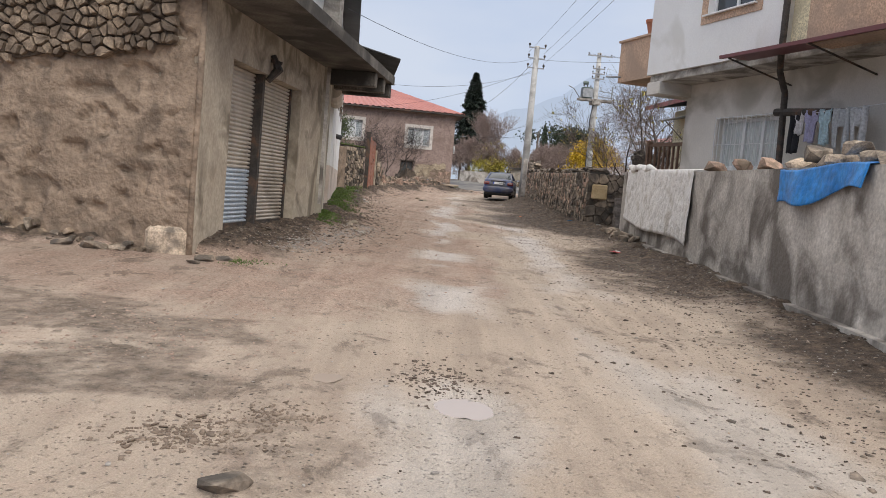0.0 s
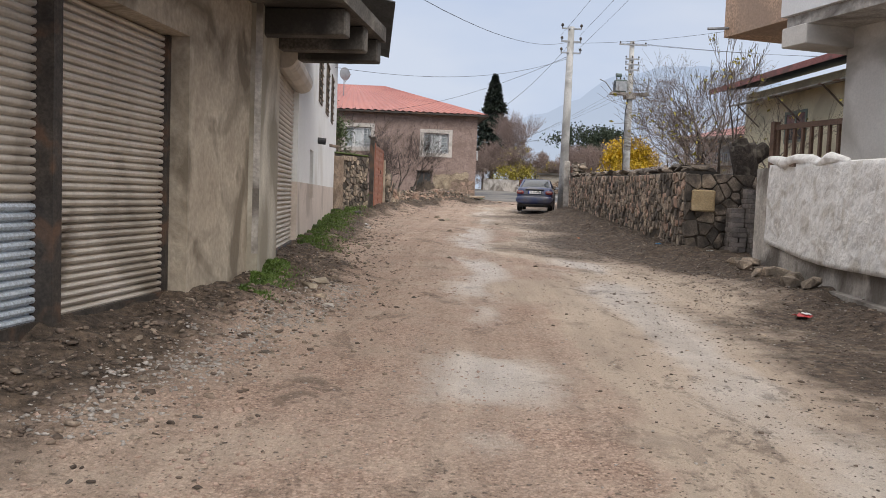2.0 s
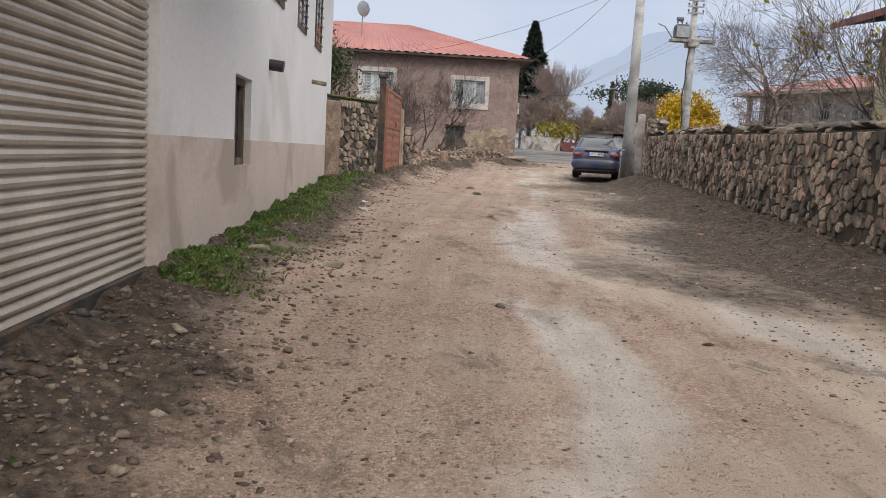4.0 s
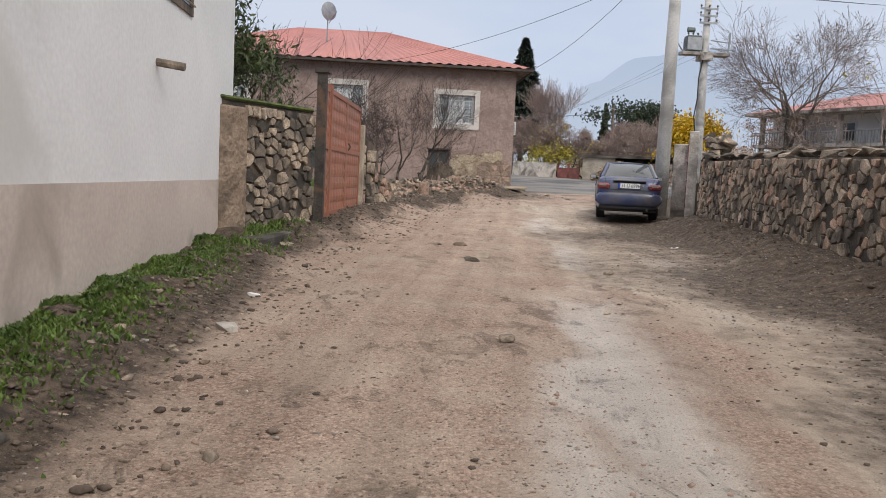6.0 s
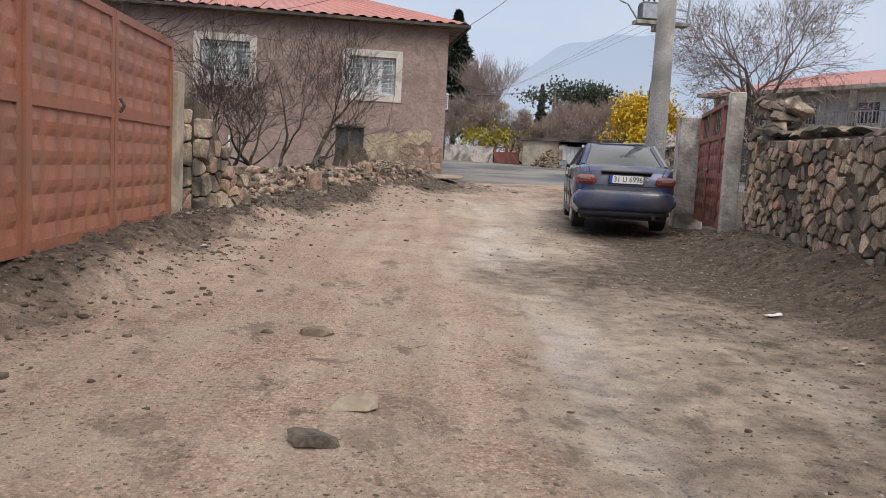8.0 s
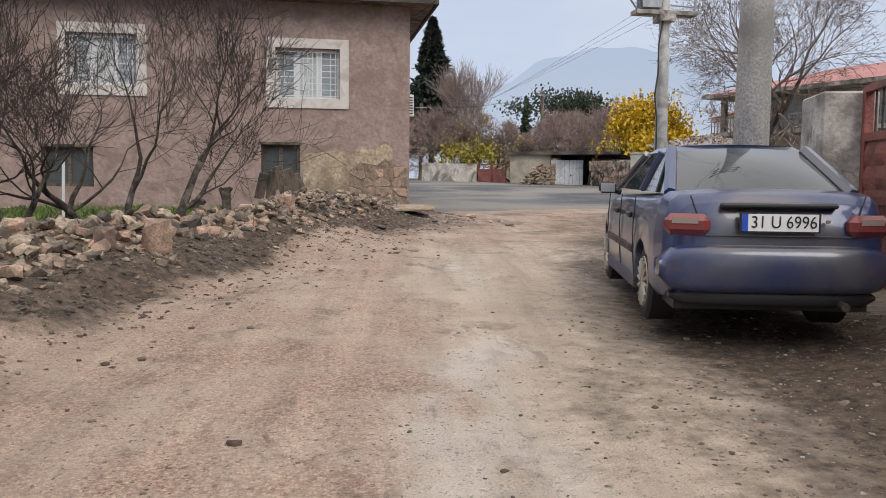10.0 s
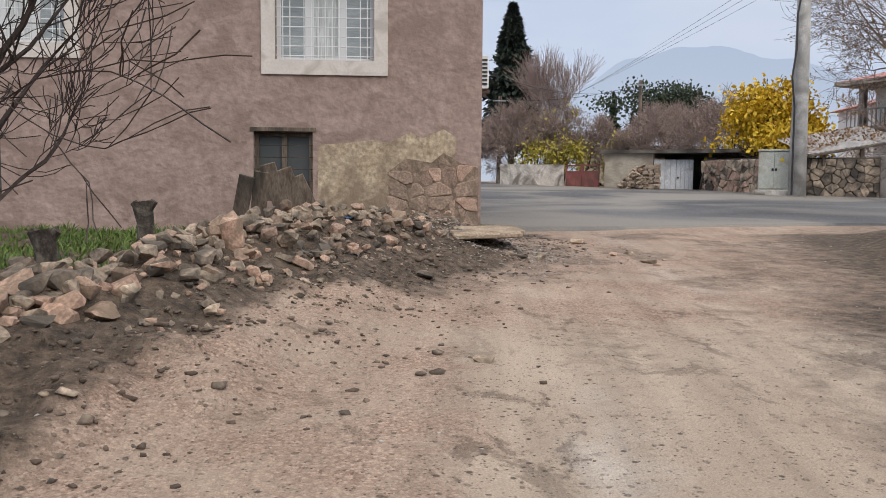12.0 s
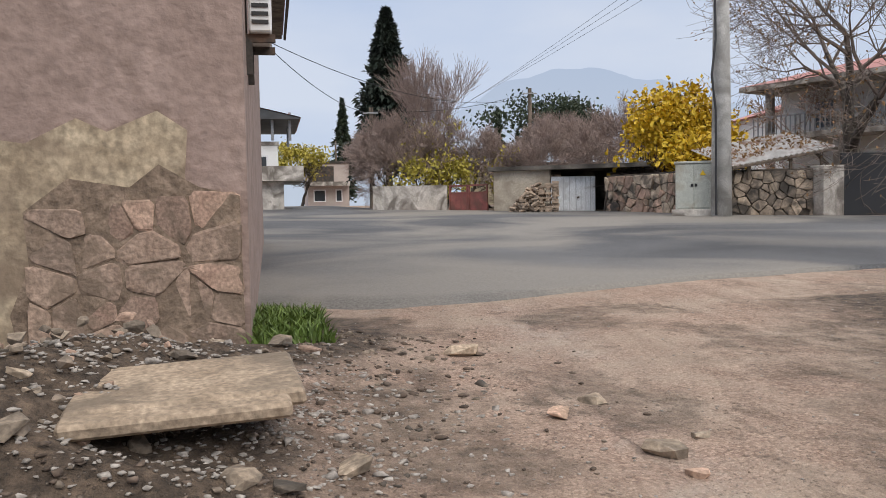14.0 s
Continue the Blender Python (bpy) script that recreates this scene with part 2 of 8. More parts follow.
def solid(name, geo, mat, label, category, group="", kind="", smooth=False, m=None):
    ob = new(name, mesh(geo, mat, smooth))
    if m is not None:
        ob.matrix_world = m
    return tagged(ob, label, category, group, kind)


def holed(x0, x1, z0, z1, holes, y0, y1):
    """A wall in x, z with rectangular holes, as a grid of boxes."""
    xs = sorted({x0, x1, *[h[0] for h in holes], *[h[1] for h in holes]})
    zs = sorted({z0, z1, *[h[2] for h in holes], *[h[3] for h in holes]})
    v, f, cells = [], [], set()
    for i in range(len(xs) - 1):
        for j in range(len(zs) - 1):
            cx, cz = (xs[i] + xs[i + 1]) / 2, (zs[j] + zs[j + 1]) / 2
            if not any(h[0] < cx < h[1] and h[2] < cz < h[3] for h in holes):
                cells.add((i, j))

    def quad(a, b, c, d):
        o = len(v)
        v.extend((a, b, c, d))
        f.append((o, o + 1, o + 2, o + 3))
    for i, j in cells:
        a, b, c, d = xs[i], xs[i + 1], zs[j], zs[j + 1]
        quad((a, y0, c), (b, y0, c), (b, y0, d), (a, y0, d))
        quad((b, y1, c), (a, y1, c), (a, y1, d), (b, y1, d))
        if (i - 1, j) not in cells:
            quad((a, y1, c), (a, y0, c), (a, y0, d), (a, y1, d))
        if (i + 1, j) not in cells:
            quad((b, y0, c), (b, y1, c), (b, y1, d), (b, y0, d))
        if (i, j - 1) not in cells:
            quad((a, y1, c), (b, y1, c), (b, y0, c), (a, y0, c))
        if (i, j + 1) not in cells:
            quad((a, y0, d), (b, y0, d), (b, y1, d), (a, y1, d))
    return v, f


def lattice(ix, iy, seed):
    h = np.sin(ix * 127.1 + iy * 311.7 + seed * 74.7) * 43758.5453
    return h - np.floor(h)


def vnoise(x, y, seed=0):
    ix, iy = np.floor(x), np.floor(y)
    fx, fy = x - ix, y - iy
    fx, fy = fx * fx * (3 - 2 * fx), fy * fy * (3 - 2 * fy)
    a, b = lattice(ix, iy, seed), lattice(ix + 1, iy, seed)
    c, d = lattice(ix, iy + 1, seed), lattice(ix + 1, iy + 1, seed)
    return (a * (1 - fx) + b * fx) * (1 - fy) + (c * (1 - fx) + d * fx) * fy


def fbm(x, y, octaves=4, seed=0):
    t, a = 0, 0.5
    for k in range(octaves):
        t = t + a * vnoise(x * 2 ** k, y * 2 ** k, seed + k)
        a *= 0.5
    return t


def step(a, b, x):
    t = np.clip((x - a) / (b - a), 0, 1)
    return t * t * (3 - 2 * t)


def stone_mesh(seed, mat, rough=0.16, flat=0.0):
    """An angular broken stone about 1 m across, its middle at the origin: a hull of points on a rounded block, its edges worn."""
    bm = bmesh.new()
    r = random.Random(seed)
    for _ in range(18 if rough < 0.2 else 11):
        d = Vector((r.uniform(-1, 1), r.uniform(-1, 1), r.uniform(-1, 1)))
        d /= sum(abs(c) ** 5 for c in d) ** 0.2
        bm.verts.new(d * 0.5 * r.uniform(0.84, 1.04))
    hull = bmesh.ops.convex_hull(bm, input=bm.verts[:])
    bmesh.ops.delete(bm, geom=list({e for e in hull["geom_interior"] + hull["geom_unused"] if isinstance(e, bmesh.types.BMVert)}), context="VERTS")
    me = bpy.data.meshes.new("stone")
    bm.to_mesh(me)
    bm.free()
    me.materials.append(mat)
    return me


def geo_of(me, m):
    return [tuple(m @ v.co) for v in me.vertices], [tuple(p.vertices) for p in me.polygons]


# ---- lie of the land ----


def slope(y):
    """Height of the road's middle."""
    return np.interp(y, [-60, 0, 41, 60, 70, 82, 140, 5000], [-1.2, 0, 0.89, 1.43, 1.74, 1.98, 2.3, 2.6])


def left_edge(y):
    return np.interp(y, [-60, 4, 7.9, 8.2, 12.6, 24.9, 27.4, 30.4, 32, 35.6, 37.0, 40.1, 41.5, 43, 45], [-7, -6.5, -5, -1.45, -0.5, -0.4, 0.3, 0.75, 1.0, 2.1, 2.8, 3.85, 4.85, 5.3, 5.3])


def right_edge(y):
    return np.interp(y, [-60, 0, 5.4, 15.3, 17.2, 31, 34, 36, 42.5, 46, 60], [3.0, 3.1, 3.78, 5.1, 4.95, 6.5, 7.4, 8.2, 10.3, 12, 14])


def bank(x, y):
    """Raised earth along both sides, and the heap by the plum trees."""
    x, y = np.asarray(x, float), np.asarray(y, float)
    dl, dr = x - left_edge(y), right_edge(y) - x
    wob = (fbm(x * 0.9, y * 0.9, 3, 3) - 0.45) * 0.7
    hl = np.interp(y, [0, 7, 9, 24, 27, 31, 33, 43, 45], [0.0, 0.03, 0.15, 0.14, 0.2, 0.2, 0.2, 0.12, 0.0])
    hr = np.interp(y, [0, 10, 15, 19, 30, 31.5, 33, 37, 41, 46], [0.05, 0.1, 0.12, 0.16, 0.28, 0.15, 0.0, 0.0, 0.2, 0.0])
    z = hl * (1 - step(0.15, 1.0, dl + wob)) + hr * (1 - step(0.1, 1.0, dr + wob))
    heap = step(32.3, 34, y) * (1 - step(42.2, 43.2, y))
    top = 0.17 + 0.14 * fbm(x * 0.7, y * 0.7, 2, 9) + 0.15 * np.exp(-((y - 40.2) / 1.4) ** 2)
    z = z + heap * top * np.exp(-(((dl + 0.55) / 0.5) ** 2))
    return z


def wet_mask(x, y):
    mid = np.interp(y, [-10, 0, 4, 8, 12, 20, 28, 36, 45], [0.5, 1.0, 1.25, 1.7, 2.2, 3.0, 4.3, 5.4, 6.6])
    track = np.exp(-(((x - mid - 0.55) / 0.4) ** 2)) + np.exp(-(((x - mid + 0.75) / 0.4) ** 2))
    return track


def land(x, y):
    x, y = np.asarray(x, float), np.asarray(y, float)
    z = slope(y) + bank(x, y)
    near = (1 - step(44.5, 46, y)) * (1 - step(20, 40, np.abs(x)))
    rough_here = np.clip(bank(x, y) / 0.12, 0, 1)
    tr = wet_mask(x, y)
    z = z + near * (0.05 * (fbm(x * 0.8, y * 0.5, 3, 1) - 0.5) - 0.018 * tr
                    + (0.014 + 0.17 * rough_here) * (fbm(x * 4.4, y * 4.4, 5, 5) - 0.47) * (1 - 0.5 * np.clip(tr, 0, 1)))
    hole = np.exp(-(((x - 0.58) / 0.16) ** 2) - (((y - 3.58) / 0.2) ** 2))
    hole2 = np.exp(-(((x + 0.04) / 0.09) ** 2) - (((y - 3.84) / 0.12) ** 2))
    return z - 0.05 * hole - 0.025 * hole2


def at_ground(x, y):
    return float(land(x, y))


# ---- ground ----
def spaced(stops):
    out = []
    for a, b, d in stops:
        out.extend(np.arange(a, b - 1e-6, d))
    return np.array(out + [stops[-1][1]])


gx = spaced([(-3000, -600, 600), (-600, -100, 100), (-100, -20, 10), (-20, -5, 0.6), (-5, -1.2, 0.12), (-1.2, 7.2, 0.07), (7.2, 12, 0.14), (12, 30, 0.9), (30, 100, 10), (100, 600, 100), (600, 3000, 600)])
gy = spaced([(-600, -100, 100), (-100, -10, 10), (-10, 0, 0.6), (0, 16, 0.07), (16, 46, 0.1), (46, 60, 0.5), (60, 100, 2), (100, 500, 50), (500, 3500, 500)])
X, Y = np.meshgrid(gx, gy)
Z = land(X, Y)
nx, ny = len(gx), len(gy)
idx = np.arange(nx * ny).reshape(ny, nx)
quads = np.stack([idx[:-1, :-1], idx[:-1, 1:], idx[1:, 1:], idx[1:, :-1]], -1).reshape(-1, 4)
gm = bpy.data.meshes.new("ground")
gm.vertices.add(nx * ny)
gm.vertices.foreach_set("co", np.stack([X, Y, Z], -1).ravel())
gm.loops.add(quads.size)
gm.loops.foreach_set("vertex_index", quads.ravel())
gm.polygons.add(len(quads))
gm.polygons.foreach_set("loop_start", np.arange(0, quads.size, 4))
gm.polygons.foreach_set("loop_total", np.full(len(quads), 4))
gm.update(calc_edges=True)
gm.shade_smooth()
DL, DR = X - left_edge(Y), right_edge(Y) - X
side = np.interp(Y, [-10, 0, 5, 9, 20, 32, 45], [-1.5, -0.6, -0.2, 0.9, 2.2, 3.0, 4.4])
patchy = fbm(X * 0.8, Y * 0.45, 4, 21)
mud = np.clip((1 - step(0.1, np.interp(Y, [0, 30, 34, 50], [1.25, 1.25, 0.75, 0.75]), DL + (patchy - 0.5) * 1.8)) * 0.95 + (1 - step(0.1, np.interp(Y, [0, 12, 17, 24, 50], [1.6, 2.0, 3.0, 3.9, 4.2]), DR + (patchy - 0.5) * 3.0)), 0, 1)
mud = np.maximum(mud, 0.5 * step(0.42, 0.62, fbm(X * 1.5, Y * 1.5, 4, 33)) * step(36, 41, Y))
mud = np.maximum(mud, 0.52 * step(0.42, 0.6, fbm(X * 1.2, Y * 1.7, 4, 35)) * (1 - step(5, 8, Y)) * (1 - step(-0.4, 0.8, X)))
mud = np.where(Y > 44.8, mud * 0.5, mud)
gravel = np.clip(step(0.1, 0.9, side + 1.2 - X + (patchy - 0.5) * 2.2) * (0.35 + 0.65 * step(4, 8, Y)) + step(36, 40, Y), 0, 1)
wet = np.clip(wet_mask(X, Y) * step(0.34, 0.56, fbm(X * 1.4, Y * 0.6, 3, 41)), 0, 1) * (1 - mud) * (1 - 0.6 * step(30, 40, Y))
across = X - np.interp(Y, [-10, 0, 4, 8, 12, 20, 28, 36, 45], [0.5, 1.0, 1.25, 1.7, 2.2, 3.0, 4.3, 5.4, 6.6])
for name, data in (("mud", mud), ("gravel", gravel), ("wet", wet), ("across", across)):
    gm.attributes.new(name, "FLOAT", "POINT").data.foreach_set("value", data.ravel().astype(np.float32))


def earth():
    m = bpy.data.materials.new("wet_clay_track")
    m.use_nodes = True
    n, l = m.node_tree.nodes, m.node_tree.links
    b = n["Principled BSDF"]
    geo = n.new("ShaderNodeNewGeometry")

    def tex(s, detail, squash=(1, 1, 1), dist=0.0, crisp=0.55):
        mp = n.new("ShaderNodeMapping")
        mp.inputs["Scale"].default_value = squash
        l.new(geo.outputs["Position"], mp.inputs["Vector"])
        t = n.new("ShaderNodeTexNoise")
        t.inputs["Scale"].default_value, t.inputs["Detail"].default_value, t.inputs["Distortion"].default_value = s, detail, dist
        t.inputs["Roughness"].default_value = crisp
        l.new(mp.outputs[0], t.inputs["Vector"])
        return t.outputs[0]

    def ramp(src, a, c, lo=0.3, hi=0.7):
        r = n.new("ShaderNodeValToRGB")
        r.color_ramp.elements[0].position, r.color_ramp.elements[1].position = lo, hi
        r.color_ramp.elements[0].color, r.color_ramp.elements[1].color = (*a, 1), (*c, 1)
        l.new(src, r.inputs[0])
        return r.outputs[0]

    def mix(f, a, c, kind="MIX"):
        x = n.new("ShaderNodeMix")
        x.data_type, x.blend_type = "RGBA", kind
        for sock, v in ((x.inputs[0], f), (x.inputs[6], a), (x.inputs[7], c)):
            if isinstance(v, (int, float)):
                sock.default_value = v
            else:
                l.new(v, sock)
        return x.outputs[2]

    def attr(name):
        a = n.new("ShaderNodeAttribute")
        a.attribute_name = name
        return a.outputs["Fac"]

    def edge(src, s, gain):
        """A zone whose rim breaks up into crumbs."""
        x = n.new("ShaderNodeMath")
        x.operation = "ADD"
        l.new(src, x.inputs[0])
        l.new(tex(s, 10, crisp=0.7), x.inputs[1])
        y = n.new("ShaderNodeMapRange")
        y.inputs[1].default_value, y.inputs[2].default_value = 0.98 - gain, 1.02 + gain
        l.new(x.outputs[0], y.inputs[0])
        return y.outputs[0]

    def pebble(scale, lo, hi, keep):
        """Separate grains: a value for each, and a mask of those kept, round and apart."""
        t = n.new("ShaderNodeTexVoronoi")
        t.inputs["Scale"].default_value = scale
        warp = n.new("ShaderNodeVectorMath")
        warp.operation = "MULTIPLY_ADD"
        wob = n.new("ShaderNodeTexNoise")
        wob.inputs["Scale"].default_value, wob.inputs["Detail"].default_value = scale * 0.7, 3
        l.new(geo.outputs["Position"], wob.inputs["Vector"])
        l.new(wob.outputs["Color"], warp.inputs[0])
        warp.inputs[1].default_value = (0.6 / scale,) * 3
        l.new(geo.outputs["Position"], warp.inputs[2])
        l.new(warp.outputs[0], t.inputs["Vector"])
        sp = n.new("ShaderNodeSeparateColor")
        l.new(t.outputs["Color"], sp.inputs[0])
        body = ramp(t.outputs["Distance"], (1, 1, 1), (0, 0, 0), lo, hi)
        some = ramp(sp.outputs[1], (1, 1, 1), (0, 0, 0), keep, keep + 0.02)
        return sp.outputs[0], mix(1.0, body, some, "MULTIPLY"), t.outputs["Distance"]

    def along(sx, sy, detail, crisp=0.6):
        """Noise drawn out along the track."""
        c = n.new("ShaderNodeCombineXYZ")
        a = n.new("ShaderNodeMath")
        a.operation, a.inputs[1].default_value = "MULTIPLY", sx
        l.new(attr("across"), a.inputs[0])
        sp = n.new("ShaderNodeSeparateXYZ")
        l.new(geo.outputs["Position"], sp.inputs[0])
        b_ = n.new("ShaderNodeMath")
        b_.operation, b_.inputs[1].default_value = "MULTIPLY", sy
        l.new(sp.outputs[1], b_.inputs[0])
        l.new(a.outputs[0], c.inputs[0])
        l.new(b_.outputs[0], c.inputs[1])
        t = n.new("ShaderNodeTexNoise")
        t.inputs["Scale"].default_value, t.inputs["Detail"].default_value, t.inputs["Roughness"].default_value = 1.0, detail, crisp
        l.new(c.outputs[0], t.inputs["Vector"])
        return t.outputs[0]

    clay = ramp(along(0.9, 0.4, 8), (0.37, 0.292, 0.228), (0.54, 0.45, 0.362))
    val, body, dist = pebble(75, 0.25, 0.62, 1.0)
    # grain edges darkened: shade of the gaps multiplied into the gravel colour
    pink = mix(0.75, ramp(val, (0.27, 0.182, 0.137), (0.52, 0.385, 0.305), 0.0, 1.0), ramp(dist, (1.12, 1.12, 1.12), (0.66, 0.63, 0.61), 0.2, 0.8), "MULTIPLY")
    lump, _, ldist = pebble(17, 0.25, 0.6, 1.0)
    # creases between soil lumps get their shade from the colour too
    soil = mix(0.6, ramp(tex(11, 12, crisp=0.78), (0.022, 0.015, 0.01), (0.215, 0.155, 0.11), 0.36, 0.66), ramp(ldist, (1.2, 1.2, 1.2), (0.35, 0.35, 0.35), 0.15, 0.8), "MULTIPLY")
    col = mix(edge(attr("gravel"), 5, 0.16), clay, mix(ramp(tex(1.7, 6, crisp=0.65), (0, 0, 0), (1, 1, 1), 0.36, 0.62), mix(0.35, clay, pink), pink))
    # wet tracks: sky sheen also painted in as a paler grey base
    col = mix(edge(attr("wet"), 4, 0.2), col, ramp(tex(3, 6), (0.47, 0.41, 0.35), (0.59, 0.525, 0.465)))
    ruts = ramp(along(4.5, 0.22, 6, 0.65), (0.82, 0.81, 0.8), (1.2, 1.2, 1.2), 0.32, 0.66)
    col = mix(0.75, col, ruts, "MULTIPLY")
    col = mix(edge(attr("mud"), 6, 0.2), col, soil)
    few = ramp(tex(0.9, 6, (1, 0.6, 1), 0.4, 0.65), (0.2, 0.2, 0.2), (1, 1, 1), 0.38, 0.58)
    v1, b1, _ = pebble(30, 0.2, 0.34, 0.13)
    col = mix(mix(1.0, b1, few, "MULTIPLY"), col, ramp(v1, (0.06, 0.045, 0.035), (0.34, 0.27, 0.21), 0.2, 1.0))
    v2, b2, _ = pebble(75, 0.22, 0.4, 0.2)
    col = mix(mix(1.0, b2, few, "MULTIPLY"), col, ramp(v2, (0.07, 0.052, 0.04), (0.42, 0.35, 0.29), 0.3, 1.0))
    crust = ramp(tex(3.2, 12, (1, 0.55, 1), 0.5, 0.74), (0, 0, 0), (1, 1, 1), 0.55, 0.6)
    col = mix(mix(0.85, crust, few, "MULTIPLY"), col, mix(0.6, col, soil))
    col = mix(0.8, col, ramp(tex(150, 6, crisp=0.7), (0.66, 0.66, 0.66), (1.26, 1.26, 1.26)), "MULTIPLY")
    l.new(col, b.inputs["Base Color"])
    r = n.new("ShaderNodeMapRange")
    r.inputs[3].default_value, r.inputs[4].default_value = 0.85, 0.33
    l.new(attr("wet"), r.inputs[0])
    l.new(r.outputs[0], b.inputs["Roughness"])
    add = n.new("ShaderNodeMath")
    add.operation = "MULTIPLY_ADD"
    add.inputs[1].default_value = 0.4
    l.new(tex(120, 5), add.inputs[0])
    l.new(tex(20, 10, (1, 0.8, 1), crisp=0.65), add.inputs[2])
    add2 = n.new("ShaderNodeMath")
    add2.operation = "MULTIPLY_ADD"
    add2.inputs[1].default_value = 0.5
    l.new(b1, add2.inputs[0])
    l.new(add.outputs[0], add2.inputs[2])
    add3 = n.new("ShaderNodeMath")
    add3.operation = "MULTIPLY_ADD"
    add3.inputs[1].default_value = 0.45
    l.new(b2, add3.inputs[0])
    l.new(add2.outputs[0], add3.inputs[2])
    bp = n.new("ShaderNodeBump")
    bp.inputs["Strength"].default_value, bp.inputs["Distance"].default_value = 1.0, 0.024
    l.new(add3.outputs[0], bp.inputs["Height"])
    l.new(bp.outputs[0], b.inputs["Normal"])
    return m


EARTH = earth()
gm.materials.append(EARTH)
ground = tagged(new("ground", gm), "trodden wet clay and pink gravel track", "ground", kind="structure")

# asphalt of the crossing street, lying on the ground
ax = np.concatenate([np.arange(4.9, 13, 0.22), np.arange(13, 60, 2.5)])
ay = np.arange(0, 1.0001, 0.02)
AX = np.repeat(ax[None, :], len(ay), 0)
near_rim = np.interp(ax, [3, 5.27, 6.2, 7.16, 9.36, 11.6, 14, 30, 60], [45.7, 45.3, 45.05, 45.25, 46.0, 46.4, 46.6, 44, 38]) + 0.16 * (fbm(ax * 1.7, ax * 0, 3, 4) - 0.5)
far_rim = np.interp(ax, [4.9, 6.2, 7, 9, 10, 13, 15.5, 16.5, 20, 60], [150, 150, 92, 75, 68.5, 66.2, 64.4, 60, 57.2, 30])
AY = near_rim[None, :] + (far_rim - near_rim)[None, :] * (ay[:, None] ** 1.6)
AZ = slope(AY) + 0.035 + 0.012 * fbm(AX, AY, 2, 2)
AZ[0] -= 0.07
k = np.arange(AX.size).reshape(AX.shape)
aq = np.stack([k[:-1, :-1], k[:-1, 1:], k[1:, 1:], k[1:, :-1]], -1).reshape(-1, 4)
tagged(new("road", mesh((np.stack([AX, AY, AZ], -1).reshape(-1, 3).tolist(), aq.tolist()), ASPHALT, True)), "fresh dark asphalt of the crossing street", "road", kind="structure")

# ---- shop building with roller shutters ----
U1 = math.degrees(math.atan2(0.979, 0.204))
SHOP = pose(-1.45, 7.98, 0, 0, 0, U1)  # x along the front, -y towards the street
shop = base("shop_building", SHOP, "old plastered stone shop with roller shutters and concrete canopy", "building")
ZT = 2.62
part("front_wall", holed(0, 4.72, -0.1, ZT, [(0.83, 3.46, 0.32, 2.13)], 0, 0.4), OLDPLASTER, shop, "stained cement plaster")
part("end_wall", box(0.03, 0.004, -0.1, 0.42, 6.5, ZT), EARTHPLASTER, shop, "crumbling earth plaster over rubble stone")


def lumpy_face(y0, y1, z0, z1, d):
    """Hand-thrown plaster: a sheet looking along -x with swells, pits and trowel edges."""
    ny_, nz_ = int((y1 - y0) / d), int((z1 - z0) / d)
    yy_, zz_ = np.meshgrid(np.linspace(y0, y1, ny_ + 1), np.linspace(z0, z1, nz_ + 1))
    swell = 0.07 * (fbm(yy_ * 1.4, zz_ * 1.6, 3, 51) - 0.45) + 0.035 * (fbm(yy_ * 7, zz_ * 8, 5, 53) - 0.45)
    pits = -0.06 * step(0.56, 0.68, fbm(yy_ * 4.5, zz_ * 5.5, 5, 57))
    x_ = -0.06 - swell - pits
    x_[:, 0] = 0.0
    i_ = np.arange(x_.size).reshape(x_.shape)
    q_ = np.stack([i_[:-1, :-1], i_[1:, :-1], i_[1:, 1:], i_[:-1, 1:]], -1).reshape(-1, 4)
    return np.stack([x_, yy_, zz_], -1).reshape(-1, 3).tolist(), q_.tolist()


part("plaster_face", lumpy_face(0.0, 6.5, -0.1, 2.615, 0.032), EARTHPLASTER, shop, "lumpy pitted earth plaster", True)
part("corner_arris", tube([(-0.012, 0.0, -0.1), (-0.02, 0.004, 0.9), (-0.012, 0.0, 1.7), (-0.016, 0.002, 2.61)], [0.035, 0.03, 0.034, 0.03], 8), EARTHPLASTER, shop, "worn plaster corner", True)
part("opening_frame", merge(box(0.83, 0.13, 0.33, 0.88, 0.2, 2.13), box(3.41, 0.13, 0.33, 3.46, 0.2, 2.13), box(2.0, 0.06, 0.33, 2.08, 0.2, 2.13), box(0.88, 0.13, 0.33, 3.41, 0.2, 0.41)), DARKIRON, shop, "dark iron shutter guide")


def shutter_geo(x0, x1, z0, z1, y, slat=0.045):
    v, f = [], []
    n = int((z1 - z0) / slat)
    s = (z1 - z0) / n
    prof = []
    for i in range(n):
        z = z0 + i * s
        prof += [(y + 0.014, z), (y - 0.013, z + s * 0.16), (y - 0.02, z + s * 0.45), (y - 0.014, z + s * 0.74), (y + 0.014, z + s * 0.9)]
    for p in prof:
        v += [(x0, p[0], p[1]), (x1, p[0], p[1])]
    for i in range(len(prof) - 1):
        f.append((2 * i, 2 * i + 1, 2 * i + 3, 2 * i + 2))
    return v, f


